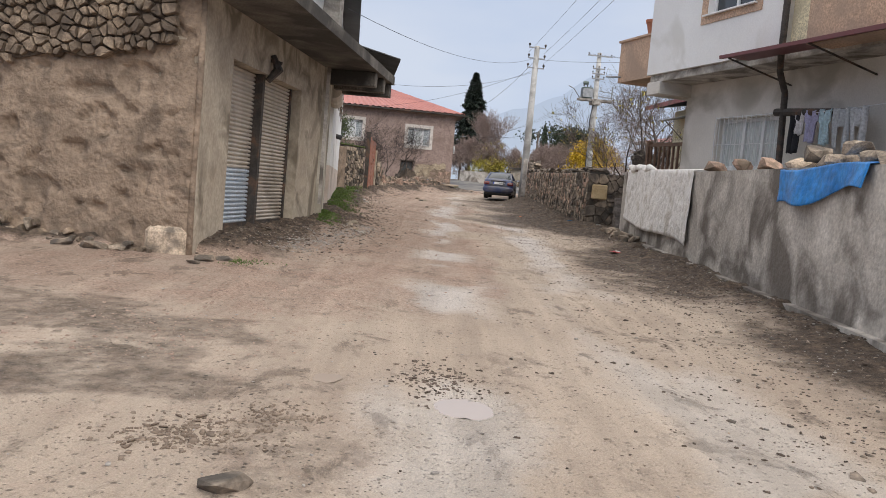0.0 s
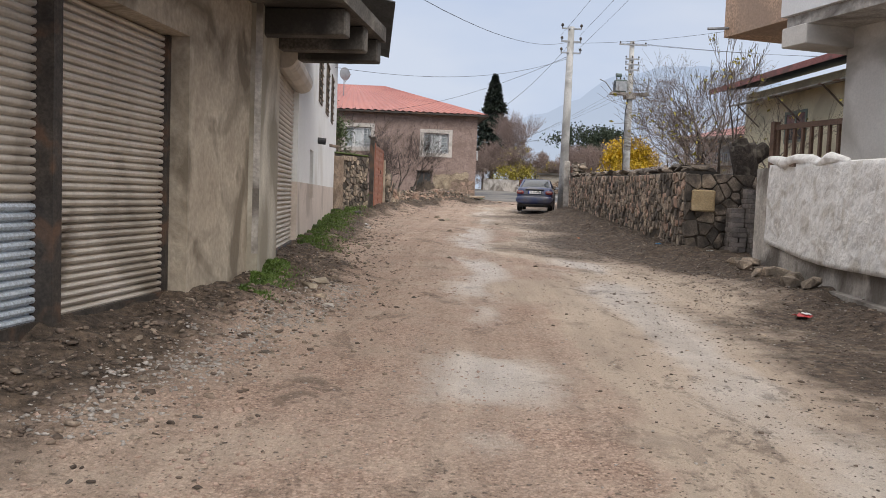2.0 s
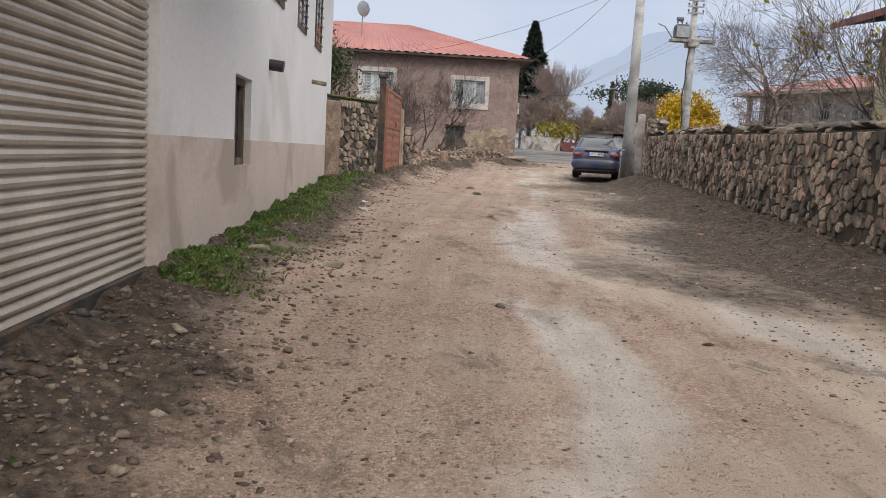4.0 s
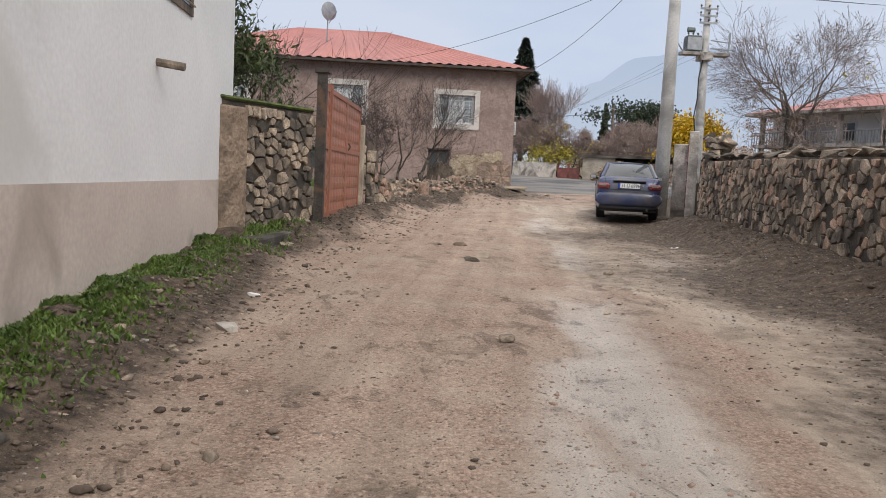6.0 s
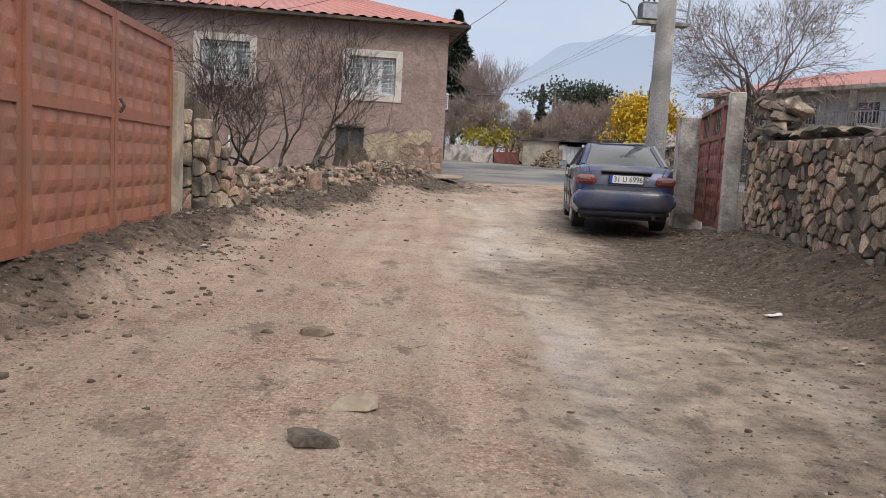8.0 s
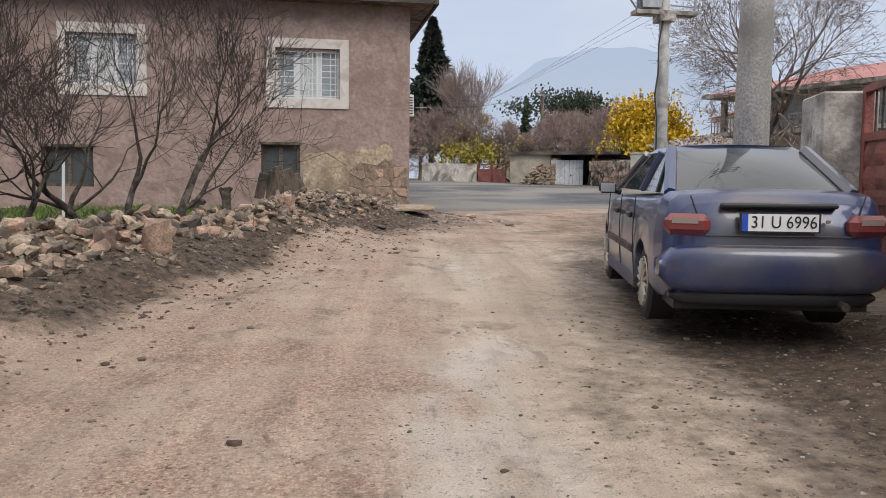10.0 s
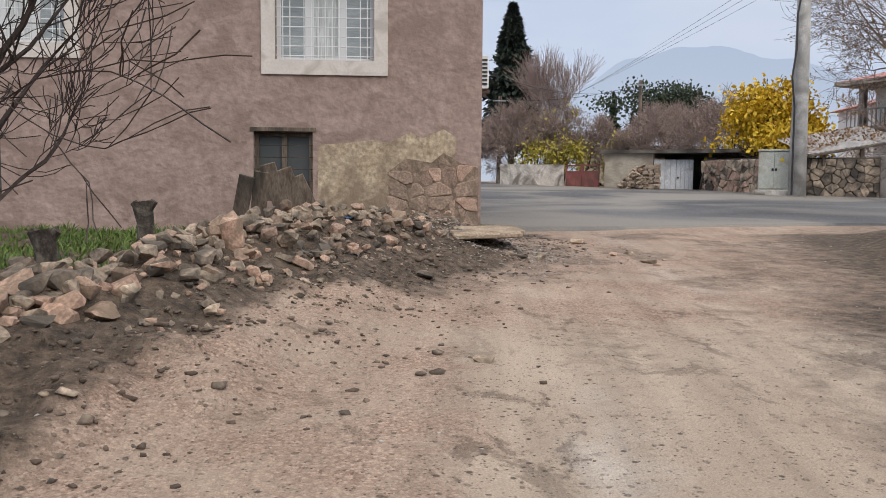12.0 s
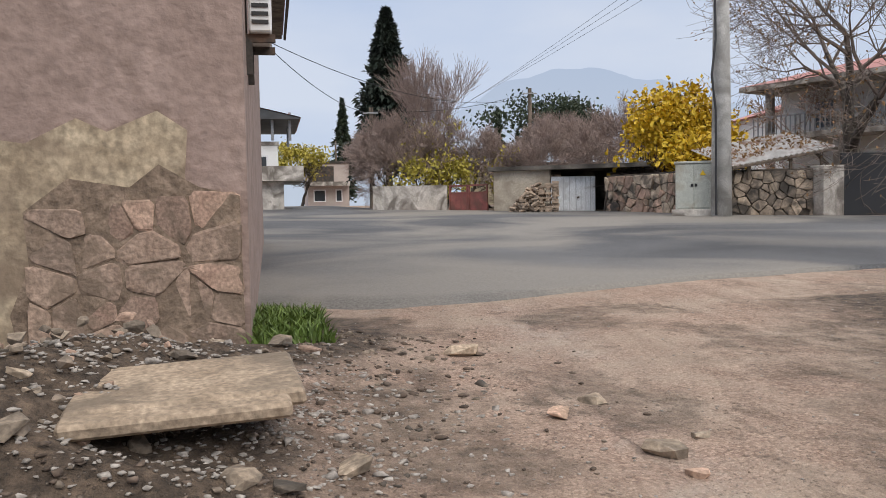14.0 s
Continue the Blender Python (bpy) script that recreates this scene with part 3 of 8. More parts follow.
sh = part("roller_shutter", shutter_geo(0.87, 2.01, 1.02, 2.13, 0.17), SHUTTER, shop, "dusty grey ribbed shutter", True)
part("lower_slats", shutter_geo(0.87, 2.01, 0.4, 1.02, 0.17), SHUTTERBLUE, sh, "newer bluish aluminium slats")
part("roller_shutter", shutter_geo(2.07, 3.42, 0.4, 2.13, 0.17), SHUTTER, shop, "dusty grey ribbed shutter")
part("threshold", box(0.7, -0.16, 0.1, 3.6, 0.14, 0.31, 0.02), DARKCONCRETE, shop)
part("shutter_bracket", merge(tube([(2.04, 0.02, 2.06), (2.04, -0.1, 2.2), (2.04, -0.03, 2.36)], [0.035, 0.06, 0.03], 6), tube([(2.04, 0, 2.3), (2.1, -0.12, 2.28)], 0.02, 6)), DARKIRON, shop)
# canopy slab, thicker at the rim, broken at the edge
part("canopy_slab", prism([(-0.35, 2.62), (6.25, 2.62), (6.25, 2.76), (-0.35, 2.76)], -0.78, 0.42), DARKCONCRETE, shop, "dark concrete canopy slab")
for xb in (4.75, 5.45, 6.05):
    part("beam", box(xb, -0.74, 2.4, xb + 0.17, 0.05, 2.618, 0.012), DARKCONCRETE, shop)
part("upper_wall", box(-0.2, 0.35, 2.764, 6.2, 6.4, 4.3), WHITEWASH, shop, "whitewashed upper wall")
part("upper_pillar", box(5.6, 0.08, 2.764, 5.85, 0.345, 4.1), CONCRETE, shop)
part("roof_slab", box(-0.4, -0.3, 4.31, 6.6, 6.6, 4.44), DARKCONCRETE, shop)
# corrugated eave over the second shutter


def corrugated(x0, x1, y0, z0, y1, z1, pitch=0.09, amp=0.016, thick=0.006):
    n = int((x1 - x0) / pitch * 4)
    v, f = [], []
    for s in (0, -thick):
        for i in range(n + 1):
            x = x0 + (x1 - x0) * i / n
            h = amp * math.sin(i * math.pi / 2) + s
            v += [(x, y0, z0 + h), (x, y1, z1 + h)]
    o = 2 * (n + 1)
    for i in range(n):
        f.append((2 * i, 2 * i + 2, 2 * i + 3, 2 * i + 1))
        f.append((o + 2 * i, o + 2 * i + 1, o + 2 * i + 3, o + 2 * i + 2))
    for i in range(n):
        f.append((2 * i, o + 2 * i, o + 2 * i + 2, 2 * i + 2))
    return v, f


part("eave_sheet", moved(corrugated(0, 3.4, -1.1, 0, 0.5, 0.36), SHOP.inverted() @ pose(-0.42, 14.4, 3.12, 0, 0, 90)), DARKTIN, shop, "dark corrugated eave sheet")

# pillar and second shutter, in line with the white house
XW = -0.42
shop2 = base("garage_bay", pose(XW, 12.5, 0, 0, 0, 90), "plastered bay with a tall ribbed roller shutter", "building")
part("pier", box(0, -0.0, -0.1, 1.32, 0.45, ZT), surf("pale_cement", (0.5, 0.455, 0.375), (0.68, 0.635, 0.54), 1.6, 0.9, 0.5, 35, (0.3, 0.265, 0.205), 0.38, 0.9, relief=0.015, grain=0.25), shop2, "stained cement plaster")
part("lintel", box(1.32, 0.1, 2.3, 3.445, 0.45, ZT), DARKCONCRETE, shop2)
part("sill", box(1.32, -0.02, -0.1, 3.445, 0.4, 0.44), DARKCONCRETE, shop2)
part("roller_shutter", shutter_geo(1.3, 3.445, 0.5, 2.4, 0.08, 0.05), SHUTTER, shop2, "pale dusty ribbed shutter")
part("bottom_rail", box(1.3, 0.04, 0.43, 3.445, 0.1, 0.52, 0.01), DARKIRON, shop2)
part("shutter_housing", tube([(1.35, -0.03, 2.44), (3.44, -0.03, 2.44)], 0.13, 14), SHUTTER, shop2, "half-round shutter box")
part("crack_strip", box(-0.006, -0.003, 0.6, 0.003, 0.05, ZT), CONCRETE, shop2)

# ---- white house ----
WH = pose(XW, 15.82, 0, 0, 0, 90)
white = base("white_house", WH, "whitewashed house with a beige painted base", "house")
L = 10.35
part("base_wall", merge(box(0.13, 0, -0.2, 2.15, 0.45, 1.24), box(2.83, 0, -0.2, L, 0.45, 1.24), box(2.15, 0, -0.2, 2.83, 0.45, 1.03)), DADO, white, "beige painted base with damp stains")
part("wall", merge(box(0.13, 0.004, 1.24, 2.15, 0.45, 4.3), box(2.83, 0.004, 1.24, L, 0.45, 4.3), box(2.15, 0.004, 1.75, 2.83, 0.45, 4.3)), WHITEWASH, white, "whitewashed plaster")
part("far_wall", box(L - 0.4, 0.45, -0.2, L - 0.002, 7, 4.3), WHITEWASH, white)
w = part("window", merge(box(2.15, 0.06, 1.03, 2.21, 0.14, 1.75), box(2.77, 0.06, 1.03, 2.83, 0.14, 1.75), box(2.21, 0.06, 1.69, 2.77, 0.14, 1.75), box(2.21, 0.06, 1.03, 2.77, 0.14, 1.09), box(2.46, 0.07, 1.09, 2.52, 0.13, 1.69)), OLDWOOD, white, "weathered brown wooden window")
part("pane", box(2.21, 0.1, 1.09, 2.77, 0.11, 1.69), WINDOWGLASS, w)
for y0 in (19.5, 21.5, 23.4):
    a = y0 - 15.82
    w = part("window", merge(box(a, -0.012, 2.62, a + 0.85, 0.02, 2.68), box(a, -0.012, 3.55, a + 0.85, 0.02, 3.61), box(a, -0.012, 2.68, a + 0.06, 0.02, 3.55), box(a + 0.79, -0.012, 2.68, a + 0.85, 0.02, 3.55), box(a + 0.4, -0.01, 2.68, a + 0.45, 0.02, 3.55)), OLDWOOD, white, "wooden window with small panes")
    part("pane", box(a + 0.06, 0.0, 2.68, a + 0.79, 0.01, 3.55), WINDOWGLASS, w)
    part("grille", merge(*[box(a, -0.03, 2.7 + 0.14 * i, a + 0.85, -0.018, 2.712 + 0.14 * i) for i in range(7)]), PALEWOOD, w)
part("spout", tube([(3.75, 0.05, 1.98), (3.75, -0.13, 1.96)], 0.055, 12), BLACKPLASTIC, white, "short black drain spout")
part("pipe", tube([(7.4, 0.1, 2.12), (7.4, -0.2, 2.08)], 0.03, 8), OLDWOOD, white, "rusty pipe end")
part("roof", box(-0.1, -0.35, 4.32, L + 0.4, 7.4, 4.42), DARKTIN, white)
part("scar", box(L - 0.5, -0.008, 1.35, L - 0.32, 0.003, 1.95), EARTHPLASTER, white, "bare patch in the wash")

# ---- mauve house ----
HY, HX = 43.35, 5.16
HOUSE = pose(HX, HY, 0, 0, 0, 180)  # x to the west along the front, y towards the street
house = base("mauve_house", HOUSE, "two-storey mauve plastered house with a red hipped roof", "house")

upper = [(1.28, 2.43, 3.08, 3.98), (4.8, 5.95, 3.22, 4.12), (8.4, 9.55, 3.22, 4.12)]
lower = [(2.0, 2.69, 1.43, 2.25), (5.56, 6.42, 1.46, 2.15)]
part("front_wall", holed(0, 11.5, 0.3, 4.82, upper + lower, -0.4, 0.0), MAUVE, house, "mauve roughcast plaster")
part("side_wall", box(0, -9.5, 0.3, 0.4, -0.402, 4.82), MAUVE, house)
for x0, x1, z0, z1 in upper:
    fr = part("window", merge(box(x0 - 0.16, 0, z0 - 0.17, x1 + 0.16, 0.03, z0), box(x0 - 0.16, 0, z1, x1 + 0.16, 0.03, z1 + 0.17), box(x0 - 0.16, 0, z0, x0, 0.03, z1), box(x1, 0, z0, x1 + 0.16, 0.03, z1)), TRIMWHITE, house, "white plaster surround")
    w3 = (x1 - x0) / 3
    bars = []
    for i in range(3):
        a, b = x0 + w3 * i, x0 + w3 * (i + 1)
        bars += [box(a, -0.2, z0, a + 0.05, -0.14, z1), box(b - 0.05, -0.2, z0, b, -0.14, z1), box(a + 0.05, -0.2, z0, b - 0.05, -0.14, z0 + 0.05), box(a + 0.05, -0.2, z1 - 0.05, b - 0.05, -0.14, z1)]
    part("window_frame", merge(*bars), WHITEPVC, fr, "white plastic window frame")
    for i in (0, 2):
        part("pane", box(x0 + w3 * i + 0.05, -0.18, z0 + 0.05, x0 + w3 * (i + 1) - 0.05, -0.17, z1 - 0.05), BLIND, fr)
    part("curtain", box(x0 + w3 + 0.05, -0.18, z0 + 0.05, x1 - w3 - 0.05, -0.17, z1 - 0.05), CURTAIN, fr)
    g = [tube([(x0 - 0.02, -0.06, z0 + 0.06 + (z1 - z0 - 0.12) * i / 7), (x1 + 0.02, -0.06, z0 + 0.06 + (z1 - z0 - 0.12) * i / 7)], 0.007, 5) for i in range(8)]
    g += [tube([(x0 + (x1 - x0) * i / 14, -0.05, z0 - 0.0), (x0 + (x1 - x0) * i / 14, -0.05, z1)], 0.006, 5) for i in (1, 2, 4, 5, 6, 7, 8, 9, 10, 12, 13)]
    part("grille", merge(*g), WHITEPVC, fr, "white iron window grille")
for x0, x1, z0, z1 in lower:
    fr = part("window", merge(box(x0, -0.22, z0, x0 + 0.05, -0.12, z1), box(x1 - 0.05, -0.22, z0, x1, -0.12, z1), box(x0 + 0.05, -0.22, z0, x1 - 0.05, -0.12, z0 + 0.05), box(x0 + 0.05, -0.22, z1 - 0.05, x1 - 0.05, -0.12, z1), box((x0 + x1) / 2 - 0.03, -0.2, z0 + 0.05, (x0 + x1) / 2 + 0.03, -0.13, z1 - 0.05)), OLDWOOD, house, "weathered wooden cellar window")
    part("pane", box(x0 + 0.05, -0.19, z0 + 0.05, x1 - 0.05, -0.18, z1 - 0.05), plain("dusty_glass", (0.09, 0.1, 0.1), 0.25), fr)
    part("grille", merge(*[tube([(x0, -0.06, z0 + 0.1 + 0.14 * i), (x1, -0.06, z0 + 0.1 + 0.14 * i)], 0.006, 5) for i in range(6)]), DARKIRON, fr)
    part("lintel", box(x0 - 0.04, -0.05, z1, x1 + 0.04, 0.012, z1 + 0.045), OLDWOOD, fr)
# hipped sheet roof
EZ, OV = 4.86, 0.42
xa, xb, ya, yb = -OV, 11.5 + OV, OV, -10.0 - OV
ym = (ya + yb) / 2
rise = 1.75
apx0, apx1 = 4.2, 7.4


def roof_face(a, b, c, d, n):
    """Standing ribs across a sloping face between the eave a-b and the ridge d-c."""
    v, f = [], []
    for i in range(n * 4 + 1):
        t = i / (n * 4)
        h = (0, 0.035, 0.035, 0)[i % 4] if i < n * 4 else 0
        p, q = Vector(a).lerp(Vector(b), t), Vector(d).lerp(Vector(c), t)
        v += [tuple(p + Vector((0, 0, h))), tuple(q + Vector((0, 0, h * 0.6)))]
    for i in range(n * 4):
        f.append((2 * i, 2 * i + 2, 2 * i + 3, 2 * i + 1))
    return v, f


r0, r1 = (apx0, ym, EZ + rise), (apx1, ym, EZ + rise)
rf = part("roof", merge(roof_face((xa, ya, EZ), (xb, ya, EZ), r1, r0, 40), roof_face((xa, yb, EZ), (xa, ya, EZ), r0, r0, 36), roof_face((xb, ya, EZ), (xb, yb, EZ), r1, r1, 36), roof_face((xb, yb, EZ), (xa, yb, EZ), r0, r1, 40)), ROOFRED, house, "red ribbed sheet roof")
part("soffit", box(xa + 0.02, yb, EZ - 0.07, xb, ya - 0.02, EZ - 0.03), OLDWOOD, rf, "dark timber soffit")
part("gutter", merge(box(xa - 0.04, ya - 0.01, EZ - 0.09, xb, ya + 0.05, EZ - 0.02), box(xa - 0.05, yb, EZ - 0.09, xa - 0.01, ya, EZ - 0.02)), DARKIRON, rf, "dark gutter")
# fallen plaster at the corner with stones showing
zc = 1.05
prof = [(0.004, zc - 0.5), (1.92, zc - 0.5), (1.95, 1.35), (1.93, 2.1), (1.62, 2.12), (1.3, 2.16), (1.1, 2.13), (0.85, 2.26), (0.7, 2.19), (0.45, 2.3), (0.3, 2.2), (0.32, 1.95), (0.22, 1.6), (0.1, 1.3), (0.06, 1.0)]
part("bare_patch", prism(prof, -0.05, 0.009), PATCH, house, "ochre patch where plaster has fallen")
part("stone_bed", prism([(0.03, 1.0), (1.15, 1.0), (1.2, 1.25), (1.1, 1.5), (1.12, 1.78), (0.9, 1.95), (0.6, 1.9), (0.45, 2.02), (0.25, 1.9), (0.04, 1.85)], -0.05, 0.0125), surf("crumbled_joint", (0.13, 0.094, 0.068), (0.32, 0.24, 0.178), 9, 0.95, 1.0, 40), house, "crumbled joints behind bared stones")

BAREDSTONE = surf("bared_stone", (0.3, 0.215, 0.165), (0.44, 0.33, 0.26), 5, 0.95, 0.7, 40, (0.22, 0.165, 0.125), 0.35, 5, vary=0.18)


ac = base("air_conditioner", pose(5.16, 44.0, 2.86), "white outdoor air-conditioner unit on wall bracket", "air conditioner")
part("case", box(0.02, 0, 0, 0.16, 0.55, 0.42, 0.012), WHITEPVC, ac)
part("grille", merge(*[box(0.04, -0.012, 0.05 + 0.05 * i, 0.14, -0.001, 0.072 + 0.05 * i) for i in range(7)]), BLACKPLASTIC, ac)
for yb_ in (0.05, 0.46):
    part("bracket", merge(box(0, yb_, -0.05, 0.18, yb_ + 0.04, -0.002), box(0, yb_, -0.25, 0.04, yb_ + 0.04, -0.05)), DARKIRON, ac)

# ---- concrete garden wall ----
CW = pose(3.40, 2.6, 0, 0, 0, math.degrees(math.atan2(0.991, 0.134))) @ Matrix.Diagonal((1, -1, 1, 1))  # x along the wall, -y towards the street
wall_c = base("concrete_wall", CW, "rough cement garden wall with damp stains", "wall", kind="structure")
part("wall_body", prism([(0, -0.1), (12.8, 0.2), (12.8, 1.6), (12.0, 1.58), (8, 1.5), (4, 1.46), (0, 1.42)], 0, 0.25), CONCRETE, wall_c)
part("footing", prism([(0, -0.1), (12.86, 0.15), (12.86, 0.46), (9, 0.36), (5, 0.26), (0, 0.16)], -0.09, -0.002), CONCRETE, wall_c, "crumbling footing")

# ---- stone field wall ----
SWA = math.degrees(math.atan2(13.8, 1.55))
SW = pose(4.95, 17.25, 0, 0, 0, SWA) @ Matrix.Diagonal((1, -1, 1, 1))
SWL = 13.6
wall_s = base("stone_wall", SW, "dark mortared fieldstone wall along the track", "wall", kind="structure")
part("core", merge(prism([(0.06, 0.0), (SWL, 0.4), (SWL, 1.84), (10, 1.82), (6, 1.72), (3, 1.66), (0.06, 1.63)], 0.07, 0.5), box(0.06, 0.5, 0.0, 0.5, 3.2, 1.6)), MORTAR, wall_s, "lime and earth mortar")


def cells(x0, x1, low, high, size, r, jitter=0.55, flat=0.75):
    """Irregular cells that fill a strip in x, z: each the points nearest to its own seed."""
    h = size * flat
    seeds = []
    rows = max(1, round((high((x0 + x1) / 2) - low((x0 + x1) / 2)) / h))
    for j in range(rows):
        x = x0 + r.uniform(0.2, 0.8) * size
        while x < x1:
            lo_, hi_ = low(x), high(x)
            seeds.append((x, lo_ + (hi_ - lo_) * (j + 0.5) / rows + r.uniform(-jitter, jitter) * h))
            x += size * r.choice((0.4, 0.55, 0.8, 1.0, 1.5))
    out = []
    for i, (px, pz) in enumerate(seeds):
        lo_, hi_ = low(px), high(px)
        a, b = max(x0, px - size * 1.1), min(x1, px + size * 1.1)
        poly = [(a, max(lo_, pz - h * 1.4)), (b, max(lo_, pz - h * 1.4)), (b, min(hi_, pz + h * 1.4)), (a, min(hi_, pz + h * 1.4))]
        for k_, (qx, qz) in enumerate(seeds):
            if k_ == i or abs(qx - px) > size * 2.4 or abs(qz - pz) > h * 3:
                continue
            mx_, mz_, dx, dz = (px + qx) / 2, (pz + qz) / 2, qx - px, qz - pz
            cut = []
            for n_ in range(len(poly)):
                p, q = poly[n_], poly[(n_ + 1) % len(poly)]
                sp = (p[0] - mx_) * dx + (p[1] - mz_) * dz
                sq = (q[0] - mx_) * dx + (q[1] - mz_) * dz
                if sp <= 0:
                    cut.append(p)
                if sp * sq < 0:
                    t = sp / (sp - sq)
                    cut.append((p[0] + (q[0] - p[0]) * t, p[1] + (q[1] - p[1]) * t))
            poly = cut
            if len(poly) < 3:
                break
        if len(poly) >= 3:
            out.append(poly)
    return out


def faced_stone(poly, depth, gap, r):
    """A broken stone in a wall, its outline worn round, its face uneven; the face looks along -y."""
    cx = sum(p[0] for p in poly) / len(poly)
    cz = sum(p[1] for p in poly) / len(poly)
    ring = []
    for i, p in enumerate(poly):
        q = poly[(i + 1) % len(poly)]
        ln_ = math.hypot(q[0] - p[0], q[1] - p[1])
        if ln_ < gap * 1.5:
            ring.append(((p[0] + q[0]) / 2, (p[1] + q[1]) / 2))
            continue
        for t in (0.13, 0.87):
            ring.append((p[0] + (q[0] - p[0]) * t, p[1] + (q[1] - p[1]) * t))
    n = len(ring)
    rad = sum(math.hypot(p[0] - cx, p[1] - cz) for p in ring) / n
    k0 = max(0.45, 1 - gap / rad)
    tx, tz = r.uniform(-0.5, 0.5), r.uniform(-0.5, 0.5)
    v = []
    for scale_, dep in ((k0 * 1.02, -0.05), (k0, depth * 0.65), (k0 * 0.9, depth)):
        for p in ring:
            dx, dz = (p[0] - cx) * scale_, (p[1] - cz) * scale_
            wob = r.uniform(0.9, 1.06)
            v.append((cx + dx * wob, -dep - (tx * dx + tz * dz) * (0.18 if dep > 0 else 0) - r.uniform(0, depth * 0.2), cz + dz * wob))
    v.append((cx, -depth * 1.12, cz))
    f = []
    for a in (0, n):
        for i in range(n):
            j = (i + 1) % n
            f.append((a + i, a + j, a + n + j, a + n + i))
    f += [(2 * n + i, 2 * n + (i + 1) % n, 3 * n) for i in range(n)]
    return v, f


def stones_on(parent, x0, x1, low, high, y, size, mats, seed, limit=300, depth=0.05, name="stone", skip=None, gap=0.008, face=-1, flat=0.8, miss=0.03, jitter=0.55):
    """Field stones bedded in a wall's face in x, z; y is the bed's plane, face the side they look to."""
    r = random.Random(seed)
    n, rest = 0, []
    for poly in cells(x0, x1, low, high, size, r, jitter, flat):
        mx_, mz_ = sum(p[0] for p in poly) / len(poly), sum(p[1] for p in poly) / len(poly)
        if (skip and skip(mx_, mz_)) or r.random() < miss:
            continue
        v, f = faced_stone(poly, depth * r.uniform(0.6, 1.5), gap * r.uniform(0.6, 1.5), r)
        g = [(p[0], y + (p[1] if face < 0 else -p[1]), p[2]) for p in v], f
        mat = r.choice(mats)
        if n < limit:
            part(name, g, mat, parent)
        else:
            rest.append((mat, g))
        n += 1
    for mat in dict.fromkeys(m_ for m_, _ in rest):
        tagged(part("far_stones", merge(*[g for m_, g in rest if m_ is mat]), mat, parent), kind="stuff")


def side_stones(parent, y0, y1, low, high, x, size, mats, seed, depth=0.05, skip=None, gap=0.008, flat=0.8):
    """The same on a wall's end face, in y, z, looking along -x."""
    r = random.Random(seed)
    for poly in cells(y0, y1, lambda a: low, lambda a: high, size, r, flat=flat):
        my_, mz_ = sum(p[0] for p in poly) / len(poly), sum(p[1] for p in poly) / len(poly)
        if skip and skip(my_, mz_):
            continue
        v, f = faced_stone(poly, depth * r.uniform(0.6, 1.5), gap * r.uniform(0.6, 1.5), r)
        part("stone", ([(x + p[1], p[0], p[2]) for p in v], f), r.choice(mats), parent)


# ---- left stone wall and gate ----
GATE = pose(0.47, 27.02, 0.79, 0, 0, math.degrees(math.atan2(3.0, 0.27)))
gate = base("double_gate", GATE, "tall closed red-brown embossed sheet-metal double gate", "gate")
GL = 3.44


stones_on(house, 0.03, 1.12, lambda x: 0.98, lambda x: 1.9 - 0.12 * x, 0.0, 0.27, [BAREDSTONE, BAREDSTONE, PINKSTONE], 53, 60, 0.016, gap=0.002, face=1, flat=0.62, jitter=0.16, skip=lambda x, z: z > 1.55 + 0.3 * noise.noise(Vector((x * 2.2, z, 4))) + 0.25 * (0.7 - x) + 0.3)


def gate_leaf(x0, x1, h):
    frame_ = merge(box(x0, -0.03, 0.02, x0 + 0.06, 0.03, h), box(x1 - 0.06, -0.03, 0.02, x1, 0.03, h), box(x0 + 0.06, -0.03, 0.02, x1 - 0.06, 0.03, 0.09), box(x0 + 0.06, -0.03, h - 0.06, x1 - 0.06, 0.03, h), box(x0 + 0.06, -0.03, h * 0.53, x1 - 0.06, 0.03, h * 0.53 + 0.06))
    v, f = [], []
    a, b = x0 + 0.06, x1 - 0.06
    nxs, nzs = int((b - a) / 0.04), int(h / 0.045)
    for j in range(nzs + 1):
        for i in range(nxs + 1):
            u, t = a + (b - a) * i / nxs, 0.05 + (h - 0.08) * j / nzs
            v.append((u, -0.008 - 0.022 * abs(math.sin(u * math.pi / 0.24)) * abs(math.sin(t * math.pi / 0.17)), t))
    for j in range(nzs):
        for i in range(nxs):
            k0 = j * (nxs + 1) + i
            f.append((k0, k0 + 1, k0 + nxs + 2, k0 + nxs + 1))
    return frame_, (v, f)


for x0, x1 in ((0.0, 0.42), (0.44, 1.9), (1.92, GL)):
    fr, sheet = gate_leaf(x0, x1, 1.62)
    leaf = part("gate_leaf", fr, REDIRON, gate)
    part("panel", sheet, REDIRON, leaf, "embossed red-brown sheet")
part("post", box(-0.11, -0.06, -0.1, -0.01, 0.05, 1.74), DARKIRON, gate, "dark steel post")
part("post", box(0.425, -0.05, -0.1, 0.5, 0.02, 1.66), REDIRON, gate)
part("post_cap", box(-0.14, -0.09, 1.74, 0.08, 0.08, 1.79), DARKIRON, gate)
part("handle", tube([(1.96, -0.05, 0.9), (1.96, -0.08, 0.95), (1.96, -0.05, 1.0)], 0.012, 6), DARKIRON, gate)
part("far_pillar", box(GL + 0.02, -0.08, -0.2, GL + 0.22, 0.2, 1.36, 0.01), OLDPLASTER, gate, "mossy concrete pillar")
LWALL = pose(-0.4, 25.5, 0, 0, 0, math.degrees(math.atan2(1.42, 0.8)))
wall_l = base("garden_wall", LWALL, "old rubble wall with moss on its top", "wall", kind="structure")
